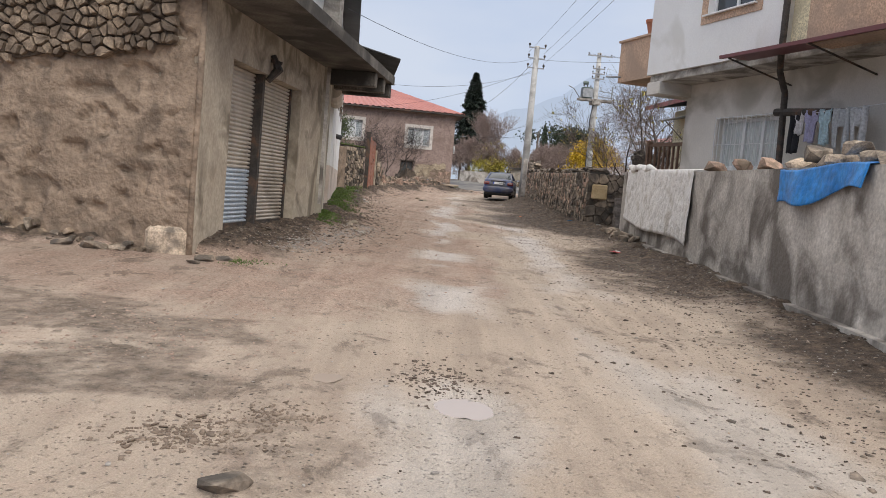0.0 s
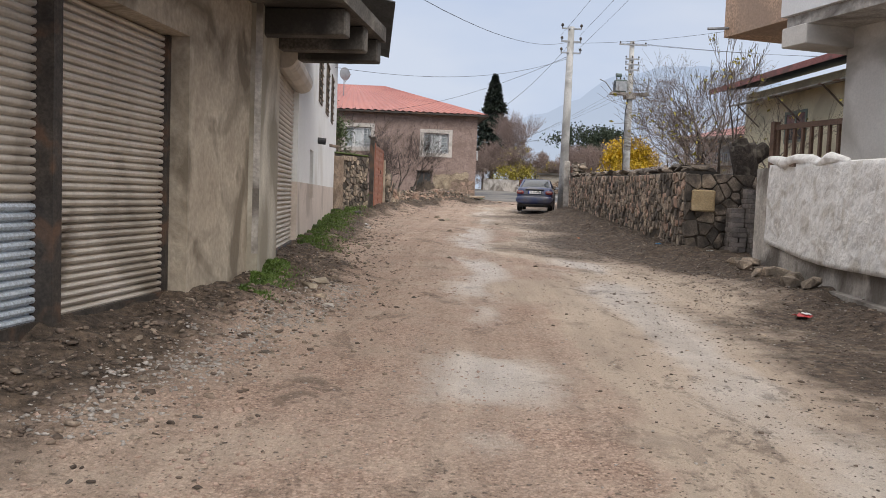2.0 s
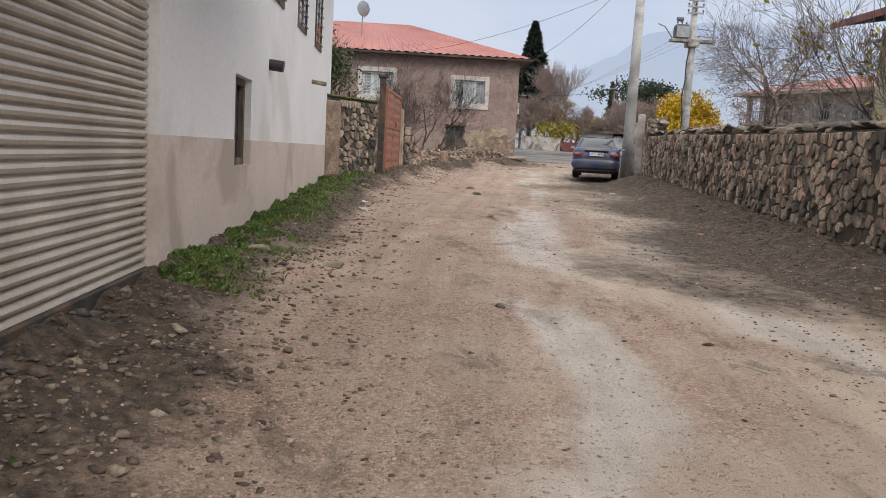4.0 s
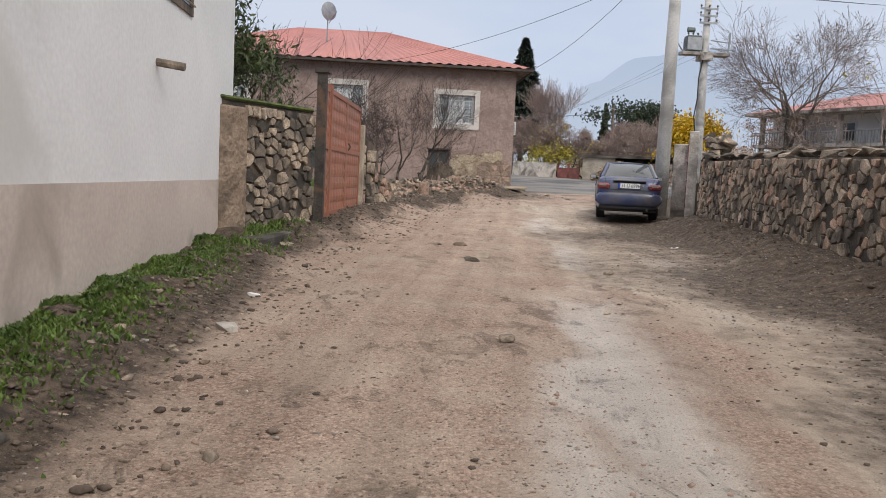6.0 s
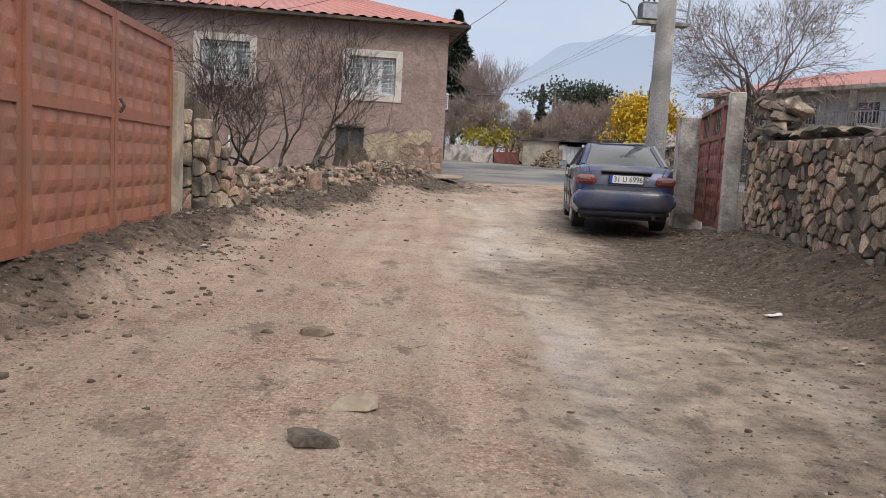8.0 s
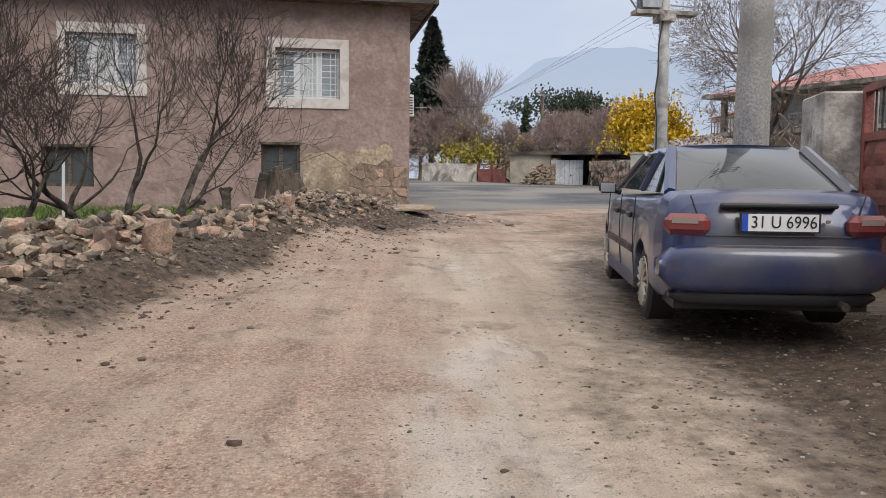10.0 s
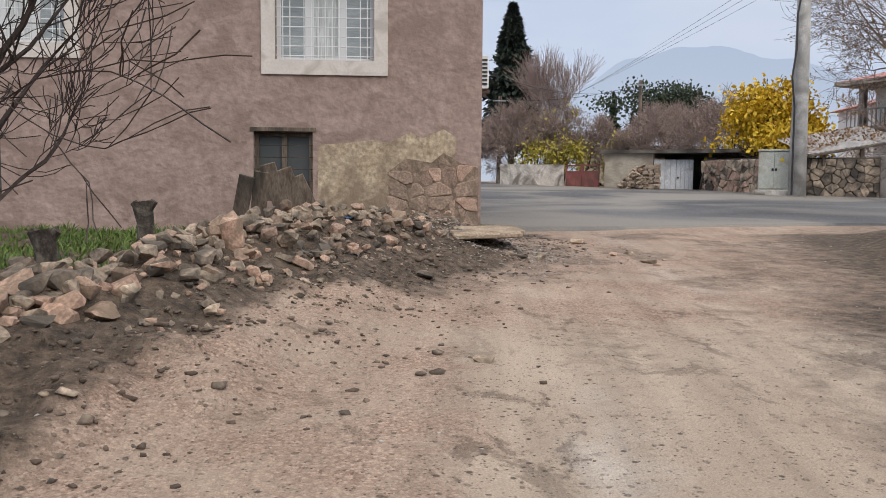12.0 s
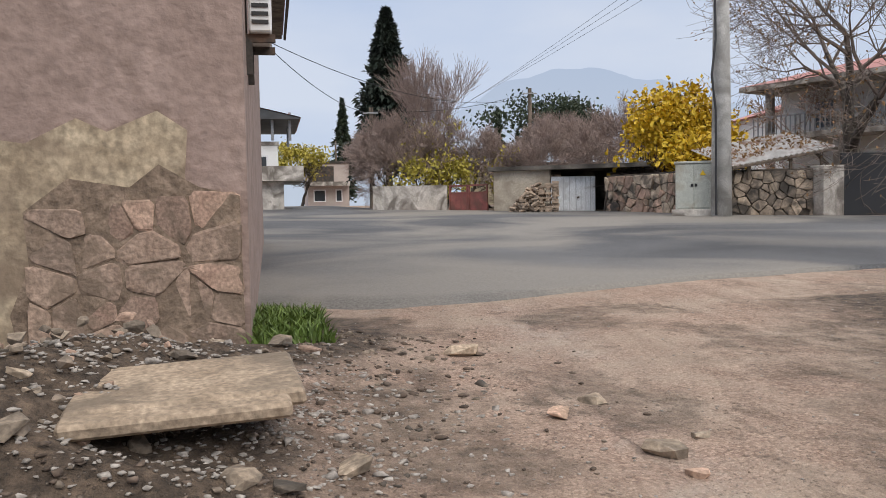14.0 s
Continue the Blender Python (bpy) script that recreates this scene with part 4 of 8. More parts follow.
part("core", merge(box(0.0, 0.06, 0.4, 1.66, 0.5, 2.06)), MORTAR, wall_l)
part("moss_cap", box(-0.02, 0.02, 2.06, 1.66, 0.52, 2.1, 0.02), surf("moss", (0.04, 0.06, 0.015), (0.12, 0.16, 0.04), 9, 0.95, 0.8, 60), wall_l, "green moss")
part("render_patch", box(0.0, 0.0, 0.5, 0.42, 0.06, 2.0, 0.02), EARTHPLASTER, wall_l, "remains of cement render")
ROCKW = pose(0.95, 31.0, 0.7, 0, 0, 62)
wall_r = base("ruined_wall", ROCKW, "ruined end of a dry stone wall", "wall", kind="structure")
part("core", prism([(0, -0.2), (1.0, -0.2), (0.9, 0.35), (0.5, 0.8), (0.25, 1.15), (0, 1.25)], 0.05, 0.45), MORTAR, wall_r)

# kerb and ledge in front of the gate
ledge = solid("kerb", merge(box(0, 0, 0, 5.4, 0.3, 0.16, 0.015)), DARKCONCRETE, "mossy concrete ledge before the gate", "kerb", kind="structure", m=pose(0.14, 24.9, 0.55, 0, 0, 83))

# ---- right gate ----
RG = pose(6.48, 31.02, 0.86, 0, 0, math.degrees(math.atan2(2.1, 0.72))) @ Matrix.Diagonal((1.28, -1, 1, 1))
rgate = base("garden_gate", RG, "maroon steel gate with a grille along its top", "gate")
for x0, x1 in ((0.05, 0.5), (0.52, 1.32), (1.34, 2.1)):
    fr, sheet = gate_leaf(x0, x1, 1.1)
    leaf = part("gate_leaf", merge(fr, box(x0, -0.03, 1.1, x0 + 0.05, 0.03, 1.45), box(x1 - 0.05, -0.03, 1.1, x1, 0.03, 1.45), box(x0 + 0.05, -0.03, 1.4, x1 - 0.05, 0.03, 1.45)), DARKRED, rgate)
    part("panel", sheet, DARKRED, leaf, "embossed maroon sheet")
    part("grille", merge(*[tube([(x0 + 0.05 + (x1 - x0 - 0.1) * i / 6, 0, 1.1), (x0 + 0.05 + (x1 - x0 - 0.1) * i / 6, 0, 1.41)], 0.008, 5) for i in range(1, 6)]), DARKIRON, leaf)
part("handle", box(1.22, -0.07, 0.68, 1.3, -0.03, 0.71), CHROME, rgate, "bright handle")
part("near_post", box(-0.1, -0.06, -0.15, 0.04, 0.1, 1.5, 0.01), CONCRETE, rgate, "cement gate post")
part("far_pillar", box(2.12, -0.3, -0.15, 2.6, 0.1, 1.42, 0.015), CONCRETE, rgate, "stained concrete pillar")

# ---- apartment house ----
AP = pose(6.27, 15.5, 0, 0, 0, math.degrees(math.atan2(-0.98, 0.2)))  # x towards the start of the walk, -y towards the street
apart = base("apartment_house", AP, "pale rendered apartment house with an overhanging upper floor", "house")
part("lower_wall", holed(0, 14, -0.2, 3.45, [(1.04, 2.69, 1.78, 2.66)], 0.0, 0.35), APART, apart, "pale grey render")
part("lower_end_wall", box(0.002, 0.352, -0.2, 0.35, 8, 3.45), APART, apart)
part("floor_slab", box(-0.3, -0.66, 3.36, 14, 8, 3.497), CONCRETE, apart, "grey slab underside")
part("upper_wall", holed(-0.35, 3.35, 3.5, 7.0, [(1.42, 2.7, 4.34, 5.6)], -0.72, -0.4), APARTWHITE, apart, "white painted render")
part("upper_end_wall", box(-0.35, -0.398, 3.5, 0.0, 8, 7.0), APARTWHITE, apart)
part("cream_wall", box(3.5, -0.66, 3.5, 4.3, -0.3, 7.0), CREAM, apart)
part("drain_pipe", tube([(3.43, -0.74, 7), (3.43, -0.74, 3.42), (3.3, -0.62, 3.2), (3.26, -0.45, 2.9), (3.26, -0.4, 1.1)], 0.05, 10), DARKIRON, apart, "dark drain pipe")
part("side_pipe", tube([(3.1, -0.45, 2.62), (4.6, -0.3, 2.55)], 0.06, 8), DARKIRON, apart)
part("corner_beam", box(-0.34, -0.7, 3.12, 0.1, 0.3, 3.36, 0.01), APART, apart)
part("balcony", merge(box(-1.72, -0.58, 3.56, -0.36, -0.46, 4.32), box(-1.72, -0.46, 3.56, -1.6, 2.2, 4.32), box(-1.72, -0.58, 3.5, -0.36, 2.2, 3.56), box(-1.75, -0.62, 4.32, -0.36, -0.42, 4.36)), PEACH, apart, "peach painted balcony parapet")
part("balcony_drain", tube([(-1.6, -0.5, 3.62), (-1.72, -0.85, 3.6)], 0.02, 6), STEELGREY, apart)
part("street_balcony", merge(box(4.35, -1.1, 3.5, 9, -0.98, 4.4), box(4.35, -0.98, 3.5, 4.47, -0.3, 4.4), box(4.35, -1.1, 3.4, 9, -0.3, 3.5)), PEACH, apart, "peach painted street balcony")
w = part("window", merge(box(1.27, -0.74, 4.2, 2.85, -0.72, 4.34), box(1.27, -0.74, 5.6, 2.85, -0.72, 5.75), box(1.27, -0.74, 4.34, 1.42, -0.72, 5.6), box(2.7, -0.74, 4.34, 2.85, -0.72, 5.6)), PEACH, apart, "peach window surround")
part("window_frame", merge(box(1.42, -0.6, 4.34, 1.48, -0.52, 5.6), box(2.64, -0.6, 4.34, 2.7, -0.52, 5.6), box(2.03, -0.6, 4.4, 2.09, -0.52, 5.6), box(1.48, -0.6, 4.34, 2.64, -0.52, 4.4)), WHITEPVC, w)
part("pane", box(1.48, -0.57, 4.4, 2.64, -0.56, 5.6), WINDOWGLASS, w)
part("window_sill", box(1.38, -0.8, 4.32, 2.74, -0.6, 4.345), APARTWHITE, w)
w = part("window", merge(box(1.04, 0.12, 1.78, 1.1, 0.2, 2.66), box(2.63, 0.12, 1.78, 2.69, 0.2, 2.66), box(1.1, 0.12, 2.6, 2.63, 0.2, 2.66), box(1.1, 0.12, 1.78, 2.63, 0.2, 1.84), box(1.6, 0.12, 1.84, 1.66, 0.2, 2.6), box(2.1, 0.12, 1.84, 2.16, 0.2, 2.6)), WHITEPVC, apart, "white window frame")
part("curtain", box(1.1, 0.16, 1.84, 2.63, 0.17, 2.6), CURTAIN, w)
part("grille", merge(*[tube([(1.02 + 1.7 * i / 14, -0.03, 1.74), (1.02 + 1.7 * i / 14, -0.03, 2.7)], 0.008, 5) for i in range(15)], *[tube([(1.02, -0.03, z), (2.72, -0.03, z)], 0.008, 5) for z in (1.76, 2.2, 2.68)]), WHITEPVC, w, "white iron window grille")
part("awning", merge(prism([(2.7, 3.38), (9.5, 3.34), (9.5, 3.39), (2.7, 3.43)], -1.3, -1.25), box(2.7, -1.25, 3.42, 9.5, -0.75, 3.44)), plain("maroon_awning_rail", (0.16, 0.05, 0.05), 0.5), apart, "maroon edged metal awning")
for xs_ in (2.9, 4.6, 6.5):
    part("awning_arm", tube([(xs_, -1.27, 3.37), (xs_, -0.05, 3.1)], 0.016, 6), DARKIRON, apart)
RAILWOOD = surf("brown_wood_rail", (0.12, 0.07, 0.045), (0.2, 0.12, 0.08), 5, 0.7, 0.2)
trail = part("terrace_rail", box(-1.5, 0.2, 2.24, 0, 0.26, 2.31), RAILWOOD, apart, "brown wooden terrace rail")
part("lower_rail", box(-1.5, 0.2, 1.72, 0, 0.26, 1.77), RAILWOOD, trail)
part("post", box(-1.58, 0.18, 1.2, -1.502, 0.28, 2.36), RAILWOOD, trail)
for i in range(9):
    part("baluster", box(-1.48 + 0.165 * i, 0.21, 1.772, -1.44 + 0.165 * i, 0.25, 2.238), RAILWOOD, trail)
part("terrace", box(-1.7, 0.15, 0, 0, 5, 1.6), CONCRETE, apart)

# ---- cloths on the concrete wall ----


def draped(u0, u1, low, high, nu, nv, wob, seed, top_fold=0.12):
    """A hanging sheet over a wall's edge; local x along the wall, -y outward."""
    v, f = [], []
    for j in range(nv + 1):
        for i in range(nu + 1):
            s, t = i / nu, j / nv
            x = u0 + (u1 - u0) * s
            zl, zh = low(s), high(s)
            z = zl + (zh - zl) * t
            y = -0.025 - wob * (0.6 + 0.5 * math.sin(s * 9 + seed) + 0.6 * noise.noise(Vector((x * 3, z * 3, seed)))) * (1 - t * 0.7)
            v.append((x + 0.03 * noise.noise(Vector((x * 2, z * 4, seed + 5))), y, z))
    for i in range(nu + 1):
        s = i / nu
        x = u0 + (u1 - u0) * s
        v.append((x, 0.16, high(s) + 0.03))
    for j in range(nv + 1):
        for i in range(nu):
            a = j * (nu + 1) + i
            f.append((a, a + 1, a + nu + 2, a + nu + 1))
    return v, f


sheet = solid("white_sheet", draped(7.95, 12.3, lambda s: 0.52 + 0.19 * s + 0.03 * math.sin(s * 7), lambda s: 1.52 + 0.1 * s, 60, 20, 0.05, 3), CLOTHWHITE, "dirty white plastic sheet hung over the garden wall", "sheet", smooth=True, m=CW)
sheet.modifiers.new("thick", "SOLIDIFY").thickness = 0.006
fold = solid("sheet_roll", tube([CW @ Vector((10.3 + 0.3 * i, 0.0 - 0.03 * math.sin(i * 1.7), 1.585 + 0.012 * i + 0.03 * math.sin(i * 2.1))) for i in range(8)], [0.03, 0.06, 0.05, 0.07, 0.05, 0.07, 0.06, 0.04], 8), CLOTHWHITE, "rolled upper hem of the white sheet on the wall", "sheet", smooth=True)
tarp = solid("blue_tarpaulin", draped(3.2, 4.95, lambda s: 1.27 - 0.17 * s + 0.05 * math.sin(s * 8), lambda s: 1.46 + 0.02 * math.sin(s * 6), 40, 16, 0.06, 8), TARP, "crumpled bright blue tarpaulin over the garden wall", "tarpaulin", smooth=True, m=CW)
tarp.modifiers.new("thick", "SOLIDIFY").thickness = 0.005

# ---- car ----
S = 0.74
ANG = -14.0
CAR = pose(5.36 + 0.5 * math.cos(radians(ANG)), 32.7 + 0.5 * math.sin(radians(ANG)), 0.755, 0.9, 0, ANG) @ Matrix.Diagonal((S, S * 1.07, S * 1.05, 1))  # origin: ground under the middle of the rear axle, y ahead
car = base("car", CAR, "dusty dark blue saloon car parked at the track's edge", "car")
CARPAINT = surf("dusty_blue_paint", (0.024, 0.037, 0.1), (0.034, 0.055, 0.15), 2, 0.28, 0.0, 30, (0.1, 0.1, 0.12), 0.3, 1.4, metal=0.25, grain=0.2)
CARPAINT.node_tree.nodes["Principled BSDF"].inputs["Coat Weight"].default_value = 0.6
LOWDIRT = surf("muddy_paint", (0.07, 0.065, 0.08), (0.12, 0.11, 0.12), 3, 0.6, 0.1, 50, (0.03, 0.045, 0.12), 0.4, 2)
CARGLASS = plain("tinted_car_glass", (0.03, 0.04, 0.05), 0.05, 0.0, 0.5)


def car_shell():
    """Stations along the car's length: each a half outline from sill to roof or bonnet."""
    ys = [-0.83, -0.8, -0.7, -0.5, -0.36, -0.2, 0.25, 0.75, 1.2, 1.62, 1.95, 2.25, 2.6, 2.95, 3.1, 3.2]
    deck = [0.7, 0.93, 1.0, 1.02, 1.0, 0.985, 0.965, 0.955, 0.945, 0.935, 0.925, 0.91, 0.86, 0.77, 0.68, 0.55]
    half = [0.6, 0.72, 0.775, 0.8, 0.805, 0.81, 0.81, 0.81, 0.81, 0.81, 0.81, 0.8, 0.78, 0.72, 0.66, 0.58]
    sill = [0.36, 0.33, 0.3, 0.26, 0.24, 0.22, 0.21, 0.2, 0.2, 0.2, 0.2, 0.21, 0.22, 0.24, 0.26, 0.3]
    v, f = [], []
    for y, d, h, s in zip(ys, deck, half, sill):
        prof = [(h * 0.9, s), (h * 0.985, s + 0.1), (h, s + (d - s) * 0.4), (h * 0.985, s + (d - s) * 0.72), (h * 0.93, d - 0.055), (h * 0.86, d - 0.012), (h * 0.5, d + 0.008), (0, d + 0.014)]
        row = prof + [(-a, b) for a, b in reversed(prof[:-1])]
        v += [(a, y, b) for a, b in row]
    n = 15
    for i in range(len(ys) - 1):
        for k_ in range(n - 1):
            a = i * n + k_
            f.append((a, a + n, a + n + 1, a + 1))
    f.append(tuple(range(n)))
    f.append(tuple(range(len(v) - 1, len(v) - n - 1, -1)))
    for i in range(len(ys) - 1):
        f.append((i * n, i * n + n - 1, i * n + 2 * n - 1, i * n + n))
    return v, f


def arched_shell():
    """The shell with finer stations, its sill raised over the wheels in round arches."""
    v, f = car_shell()
    ys = np.array(sorted({p[1] for p in v}))
    base_rows = {y: [p for p in v if p[1] == y] for y in ys}
    fine = np.unique(np.round(np.concatenate([np.arange(-0.83, 3.2001, 0.045), ys]), 4))
    arr = np.array([base_rows[y] for y in ys])
    nv, nf = [], []
    for y in fine:
        j = min(max(int(np.searchsorted(ys, y)) - 1, 0), len(ys) - 2)
        t = (y - ys[j]) / (ys[j + 1] - ys[j])
        row = arr[j] * (1 - t) + arr[j + 1] * t
        lift = 0.0
        for c in (0.0, 2.4):
            if abs(y - c) < 0.335:
                lift = max(lift, 0.29 + math.sqrt(0.335 ** 2 - (y - c) ** 2))
        for q in row:
            nv.append((float(q[0]), float(y), float(max(q[2], lift))))
    n = 15
    for i in range(len(fine) - 1):
        for k_ in range(n - 1):
            a = i * n + k_
            nf.append((a, a + n, a + n + 1, a + 1))
    nf.append(tuple(range(n)))
    nf.append(tuple(range(len(nv) - 1, len(nv) - n - 1, -1)))
    return nv, nf


part("body", arched_shell(), CARPAINT, car, "dark blue dusty paint", True)
part("underbody", box(-0.68, -0.72, 0.2, 0.68, 3.0, 0.5), BLACKPLASTIC, car)
# cabin: roof with pillars, glass between


def cabin_loop(z, y0, y1, w0, w1):
    return [(-w0, y0, z), (w0, y0, z), (w1, y1, z), (-w1, y1, z)]


lo, hi = cabin_loop(0.985, -0.42, 2.1, 0.66, 0.7), cabin_loop(1.31, 0.22, 1.3, 0.53, 0.55)
rim = cabin_loop(1.355, 0.34, 1.16, 0.47, 0.48)


def bowed(q00, q10, q11, q01, out, nu=10, nv=6):
    """A patch between four corners that swells by out along its own normal."""
    q00, q10, q11, q01 = Vector(q00), Vector(q10), Vector(q11), Vector(q01)
    nrm = (q10 - q00).cross(q01 - q00).normalized()
    v, f = [], []
    for j in range(nv + 1):
        for i in range(nu + 1):
            a_, b_ = i / nu, j / nv
            p = q00.lerp(q10, a_).lerp(q01.lerp(q11, a_), b_)
            v.append(tuple(p + nrm * out * (1 - (2 * a_ - 1) ** 2) * (0.4 + 0.6 * (1 - (2 * b_ - 1) ** 2))))
    for j in range(nv):
        for i in range(nu):
            k0 = j * (nu + 1) + i
            f.append((k0, k0 + 1, k0 + nu + 2, k0 + nu + 1))
    return v, f


part("roof", merge(bowed(rim[0], rim[1], rim[2], rim[3], 0.03), ([*hi, *rim], [(0, 1, 5, 4), (1, 2, 6, 5), (2, 3, 7, 6), (3, 0, 4, 7)])), CARPAINT, car, "", True)
part("rear_window", bowed(lo[0], lo[1], hi[1], hi[0], 0.07), CARGLASS, car, "", True)
part("windscreen", bowed(lo[2], lo[3], hi[3], hi[2], 0.07), CARGLASS, car, "", True)
for sx in (-1, 1):
    a, b, c, d = [Vector(p) for p in ((lo[0], lo[3], hi[3], hi[0]) if sx < 0 else (lo[1], lo[2], hi[2], hi[1]))]
    part("side_glass", ([tuple(p) for p in (a, b, c, d)], [(0, 1, 2, 3)]), CARGLASS, car)
    out = Vector((sx * 0.008, 0, 0.004))
    mid0, mid1 = a.lerp(b, 0.47) + out, d.lerp(c, 0.38) + out
    part("pillar", tube([mid0, mid1], 0.025, 6), CARPAINT, car)
    part("pillar", tube([b + out, c + out], 0.028, 6), CARPAINT, car)
    part("pillar", tube([a + out, d + out], 0.05, 6), CARPAINT, car)
    part("door_seam", tube([a.lerp(b, 0.2) + out * 1.2, d.lerp(c, 0.08) + out], 0.012, 5), BLACKPLASTIC, car)
    mir = part("door_mirror", merge(box(sx * 0.9 - 0.085, 1.5, 0.94, sx * 0.9 + 0.085, 1.58, 1.05, 0.03), tube([(sx * 0.76, 1.58, 0.95), (sx * 0.88, 1.56, 0.98)], 0.03, 6)), BLACKPLASTIC, car, "black door mirror")
    part("mirror_glass", box(sx * 0.9 - 0.07, 1.492, 0.955, sx * 0.9 + 0.07, 1.498, 1.035), CHROME, mir)
    part("rub_strip", box(sx * 0.815 - 0.012, 0.4, 0.48, sx * 0.815 + 0.012, 2.0, 0.54, 0.006), DARKIRON, car)
    part("sill_dirt", box(sx * 0.775 - 0.03, 0.36, 0.19, sx * 0.775 + 0.03, 2.05, 0.3, 0.01), LOWDIRT, car, "mud-caked sill")
    for y in (0.62, 1.42):
        part("door_handle", box(sx * 0.812 - 0.02, y - 0.09, 0.76, sx * 0.812 + 0.014, y + 0.09, 0.81, 0.012), BLACKPLASTIC, car)
    for y in (0.38, 1.2, 2.08):
        part("door_gap", tube([(sx * 0.797, y, 0.94), (sx * 0.814, y + 0.01, 0.72), (sx * 0.814, y, 0.5), (sx * 0.8, y - 0.02, 0.3)], 0.005, 5), BLACKPLASTIC, car)
    for y in (0.0, 2.4):
        wheel = part("wheel", tube([(sx * 0.56, y, 0.29), (sx * 0.75, y, 0.29)], [0.29, 0.29], 28), RUBBER, car, "worn black tyre")
        part("tyre_shoulder", tube([(sx * 0.75, y, 0.29), (sx * 0.775, y, 0.29)], [0.288, 0.25], 28), RUBBER, wheel)
        part("rim", merge(tube([(sx * 0.765, y, 0.29), (sx * 0.782, y, 0.29)], [0.185, 0.165], 24)), DARKIRON, wheel)
        part("wheel_cover", merge(tube([(sx * 0.77, y, 0.29), (sx * 0.79, y, 0.29)], [0.06, 0.045], 12), *[tube([(sx * 0.786, y + 0.05 * math.cos(a_), 0.29 + 0.05 * math.sin(a_)), (sx * 0.784, y + 0.185 * math.cos(a_ + 0.12), 0.29 + 0.185 * math.sin(a_ + 0.12))], [0.012, 0.017], 5) for a_ in np.arange(0, 6.28, 0.3927)], tube([(sx * 0.776, y, 0.29), (sx * 0.784, y, 0.29)], [0.2, 0.195], 24, False)), plain("dusty_silver", (0.42, 0.39, 0.35), 0.5, 0.4), wheel, "dusty silver wheel cover")
    lamp_r = part("tail_lamp", moved(box(-0.16, -0.06, -0.075, 0.16, 0.06, 0.075, 0.045), pose(sx * 0.62, -0.8, 0.79, 0, 0, sx * 16)), plain("red_lens", (0.2, 0.045, 0.045), 0.25, 0, 0.5), car, "dusty red tail lamp")
    part("indicator", moved(box(-0.1, -0.066, 0.01, 0.08, -0.061, 0.05), pose(sx * 0.62, -0.8, 0.79, 0, 0, sx * 16)), plain("grey_lens", (0.3, 0.24, 0.22), 0.25), lamp_r)
    part("headlamp", box(sx * 0.5 - 0.14, 3.0, 0.56, sx * 0.5 + 0.14, 3.16, 0.68, 0.03), plain("clear_lens", (0.5, 0.5, 0.5), 0.1), car)
def swept_pad(x0, x1, y, bow, z0, z1, deep, nu=20, ns=14):
    """A rounded pad across the car, its ends curving forward."""
    v, f = [], []
    zm, hz = (z0 + z1) / 2, (z1 - z0) / 2
    for i in range(nu + 1):
        t = 2 * i / nu - 1
        end = (1 - abs(t) ** 9) ** 0.5
        for k_ in range(ns):
            a_ = 2 * math.pi * k_ / ns
            ca, sa = math.cos(a_), math.sin(a_)
            ca, sa = math.copysign(abs(ca) ** 0.6, ca), math.copysign(abs(sa) ** 0.6, sa)
            v.append(((x0 + x1) / 2 + (x1 - x0) / 2 * t, y + bow * t ** 4 + deep * ca, zm + hz * sa * (0.35 + 0.65 * end)))
    for i in range(nu):
        for k_ in range(ns):
            a_, b_ = i * ns + k_, i * ns + (k_ + 1) % ns
            f.append((a_, b_, b_ + ns, a_ + ns))
    f += [tuple(range(ns)), tuple(range(len(v) - 1, len(v) - ns - 1, -1))]
    return v, f


part("bumper", swept_pad(-0.805, 0.805, -0.82, 0.12, 0.33, 0.66, 0.11), CARPAINT, car, "dusty painted bumper", True)
part("bumper_skirt", swept_pad(-0.72, 0.72, -0.78, 0.1, 0.24, 0.36, 0.08), BLACKPLASTIC, car, "dark lower bumper edge", True)
part("front_bumper", box(-0.7, 3.12, 0.28, 0.7, 3.28, 0.54, 0.05), CARPAINT, car)
part("boot_spoiler", box(-0.4, -0.86, 0.905, 0.4, -0.8, 0.94, 0.012), BLACKPLASTIC, car)
part("boot_seam", tube([(-0.6, -0.79, 0.985), (-0.5, -0.845, 0.72), (0.5, -0.845, 0.72), (0.6, -0.79, 0.985)], 0.006, 5), BLACKPLASTIC, car)
plate = part("number_plate", box(-0.26, -0.875, 0.755, 0.26, -0.858, 0.87), WHITEPVC, car, "white number plate")
part("plate_frame", merge(box(-0.275, -0.872, 0.745, 0.275, -0.856, 0.755), box(-0.275, -0.872, 0.87, 0.275, -0.856, 0.88), box(-0.275, -0.872, 0.755, -0.262, -0.856, 0.87), box(0.262, -0.872, 0.755, 0.275, -0.856, 0.87)), BLACKPLASTIC, plate)
part("blue_band", box(-0.26, -0.879, 0.755, -0.22, -0.876, 0.87), plain("plate_blue", (0.02, 0.08, 0.5), 0.4), plate)
part("boot_lock", tube([(0.33, -0.85, 0.82), (0.33, -0.866, 0.82)], 0.014, 10), CHROME, car)
part("exhaust", tube([(0.45, -0.6, 0.27), (0.45, -0.93, 0.26)], 0.03, 8), DARKIRON, car)


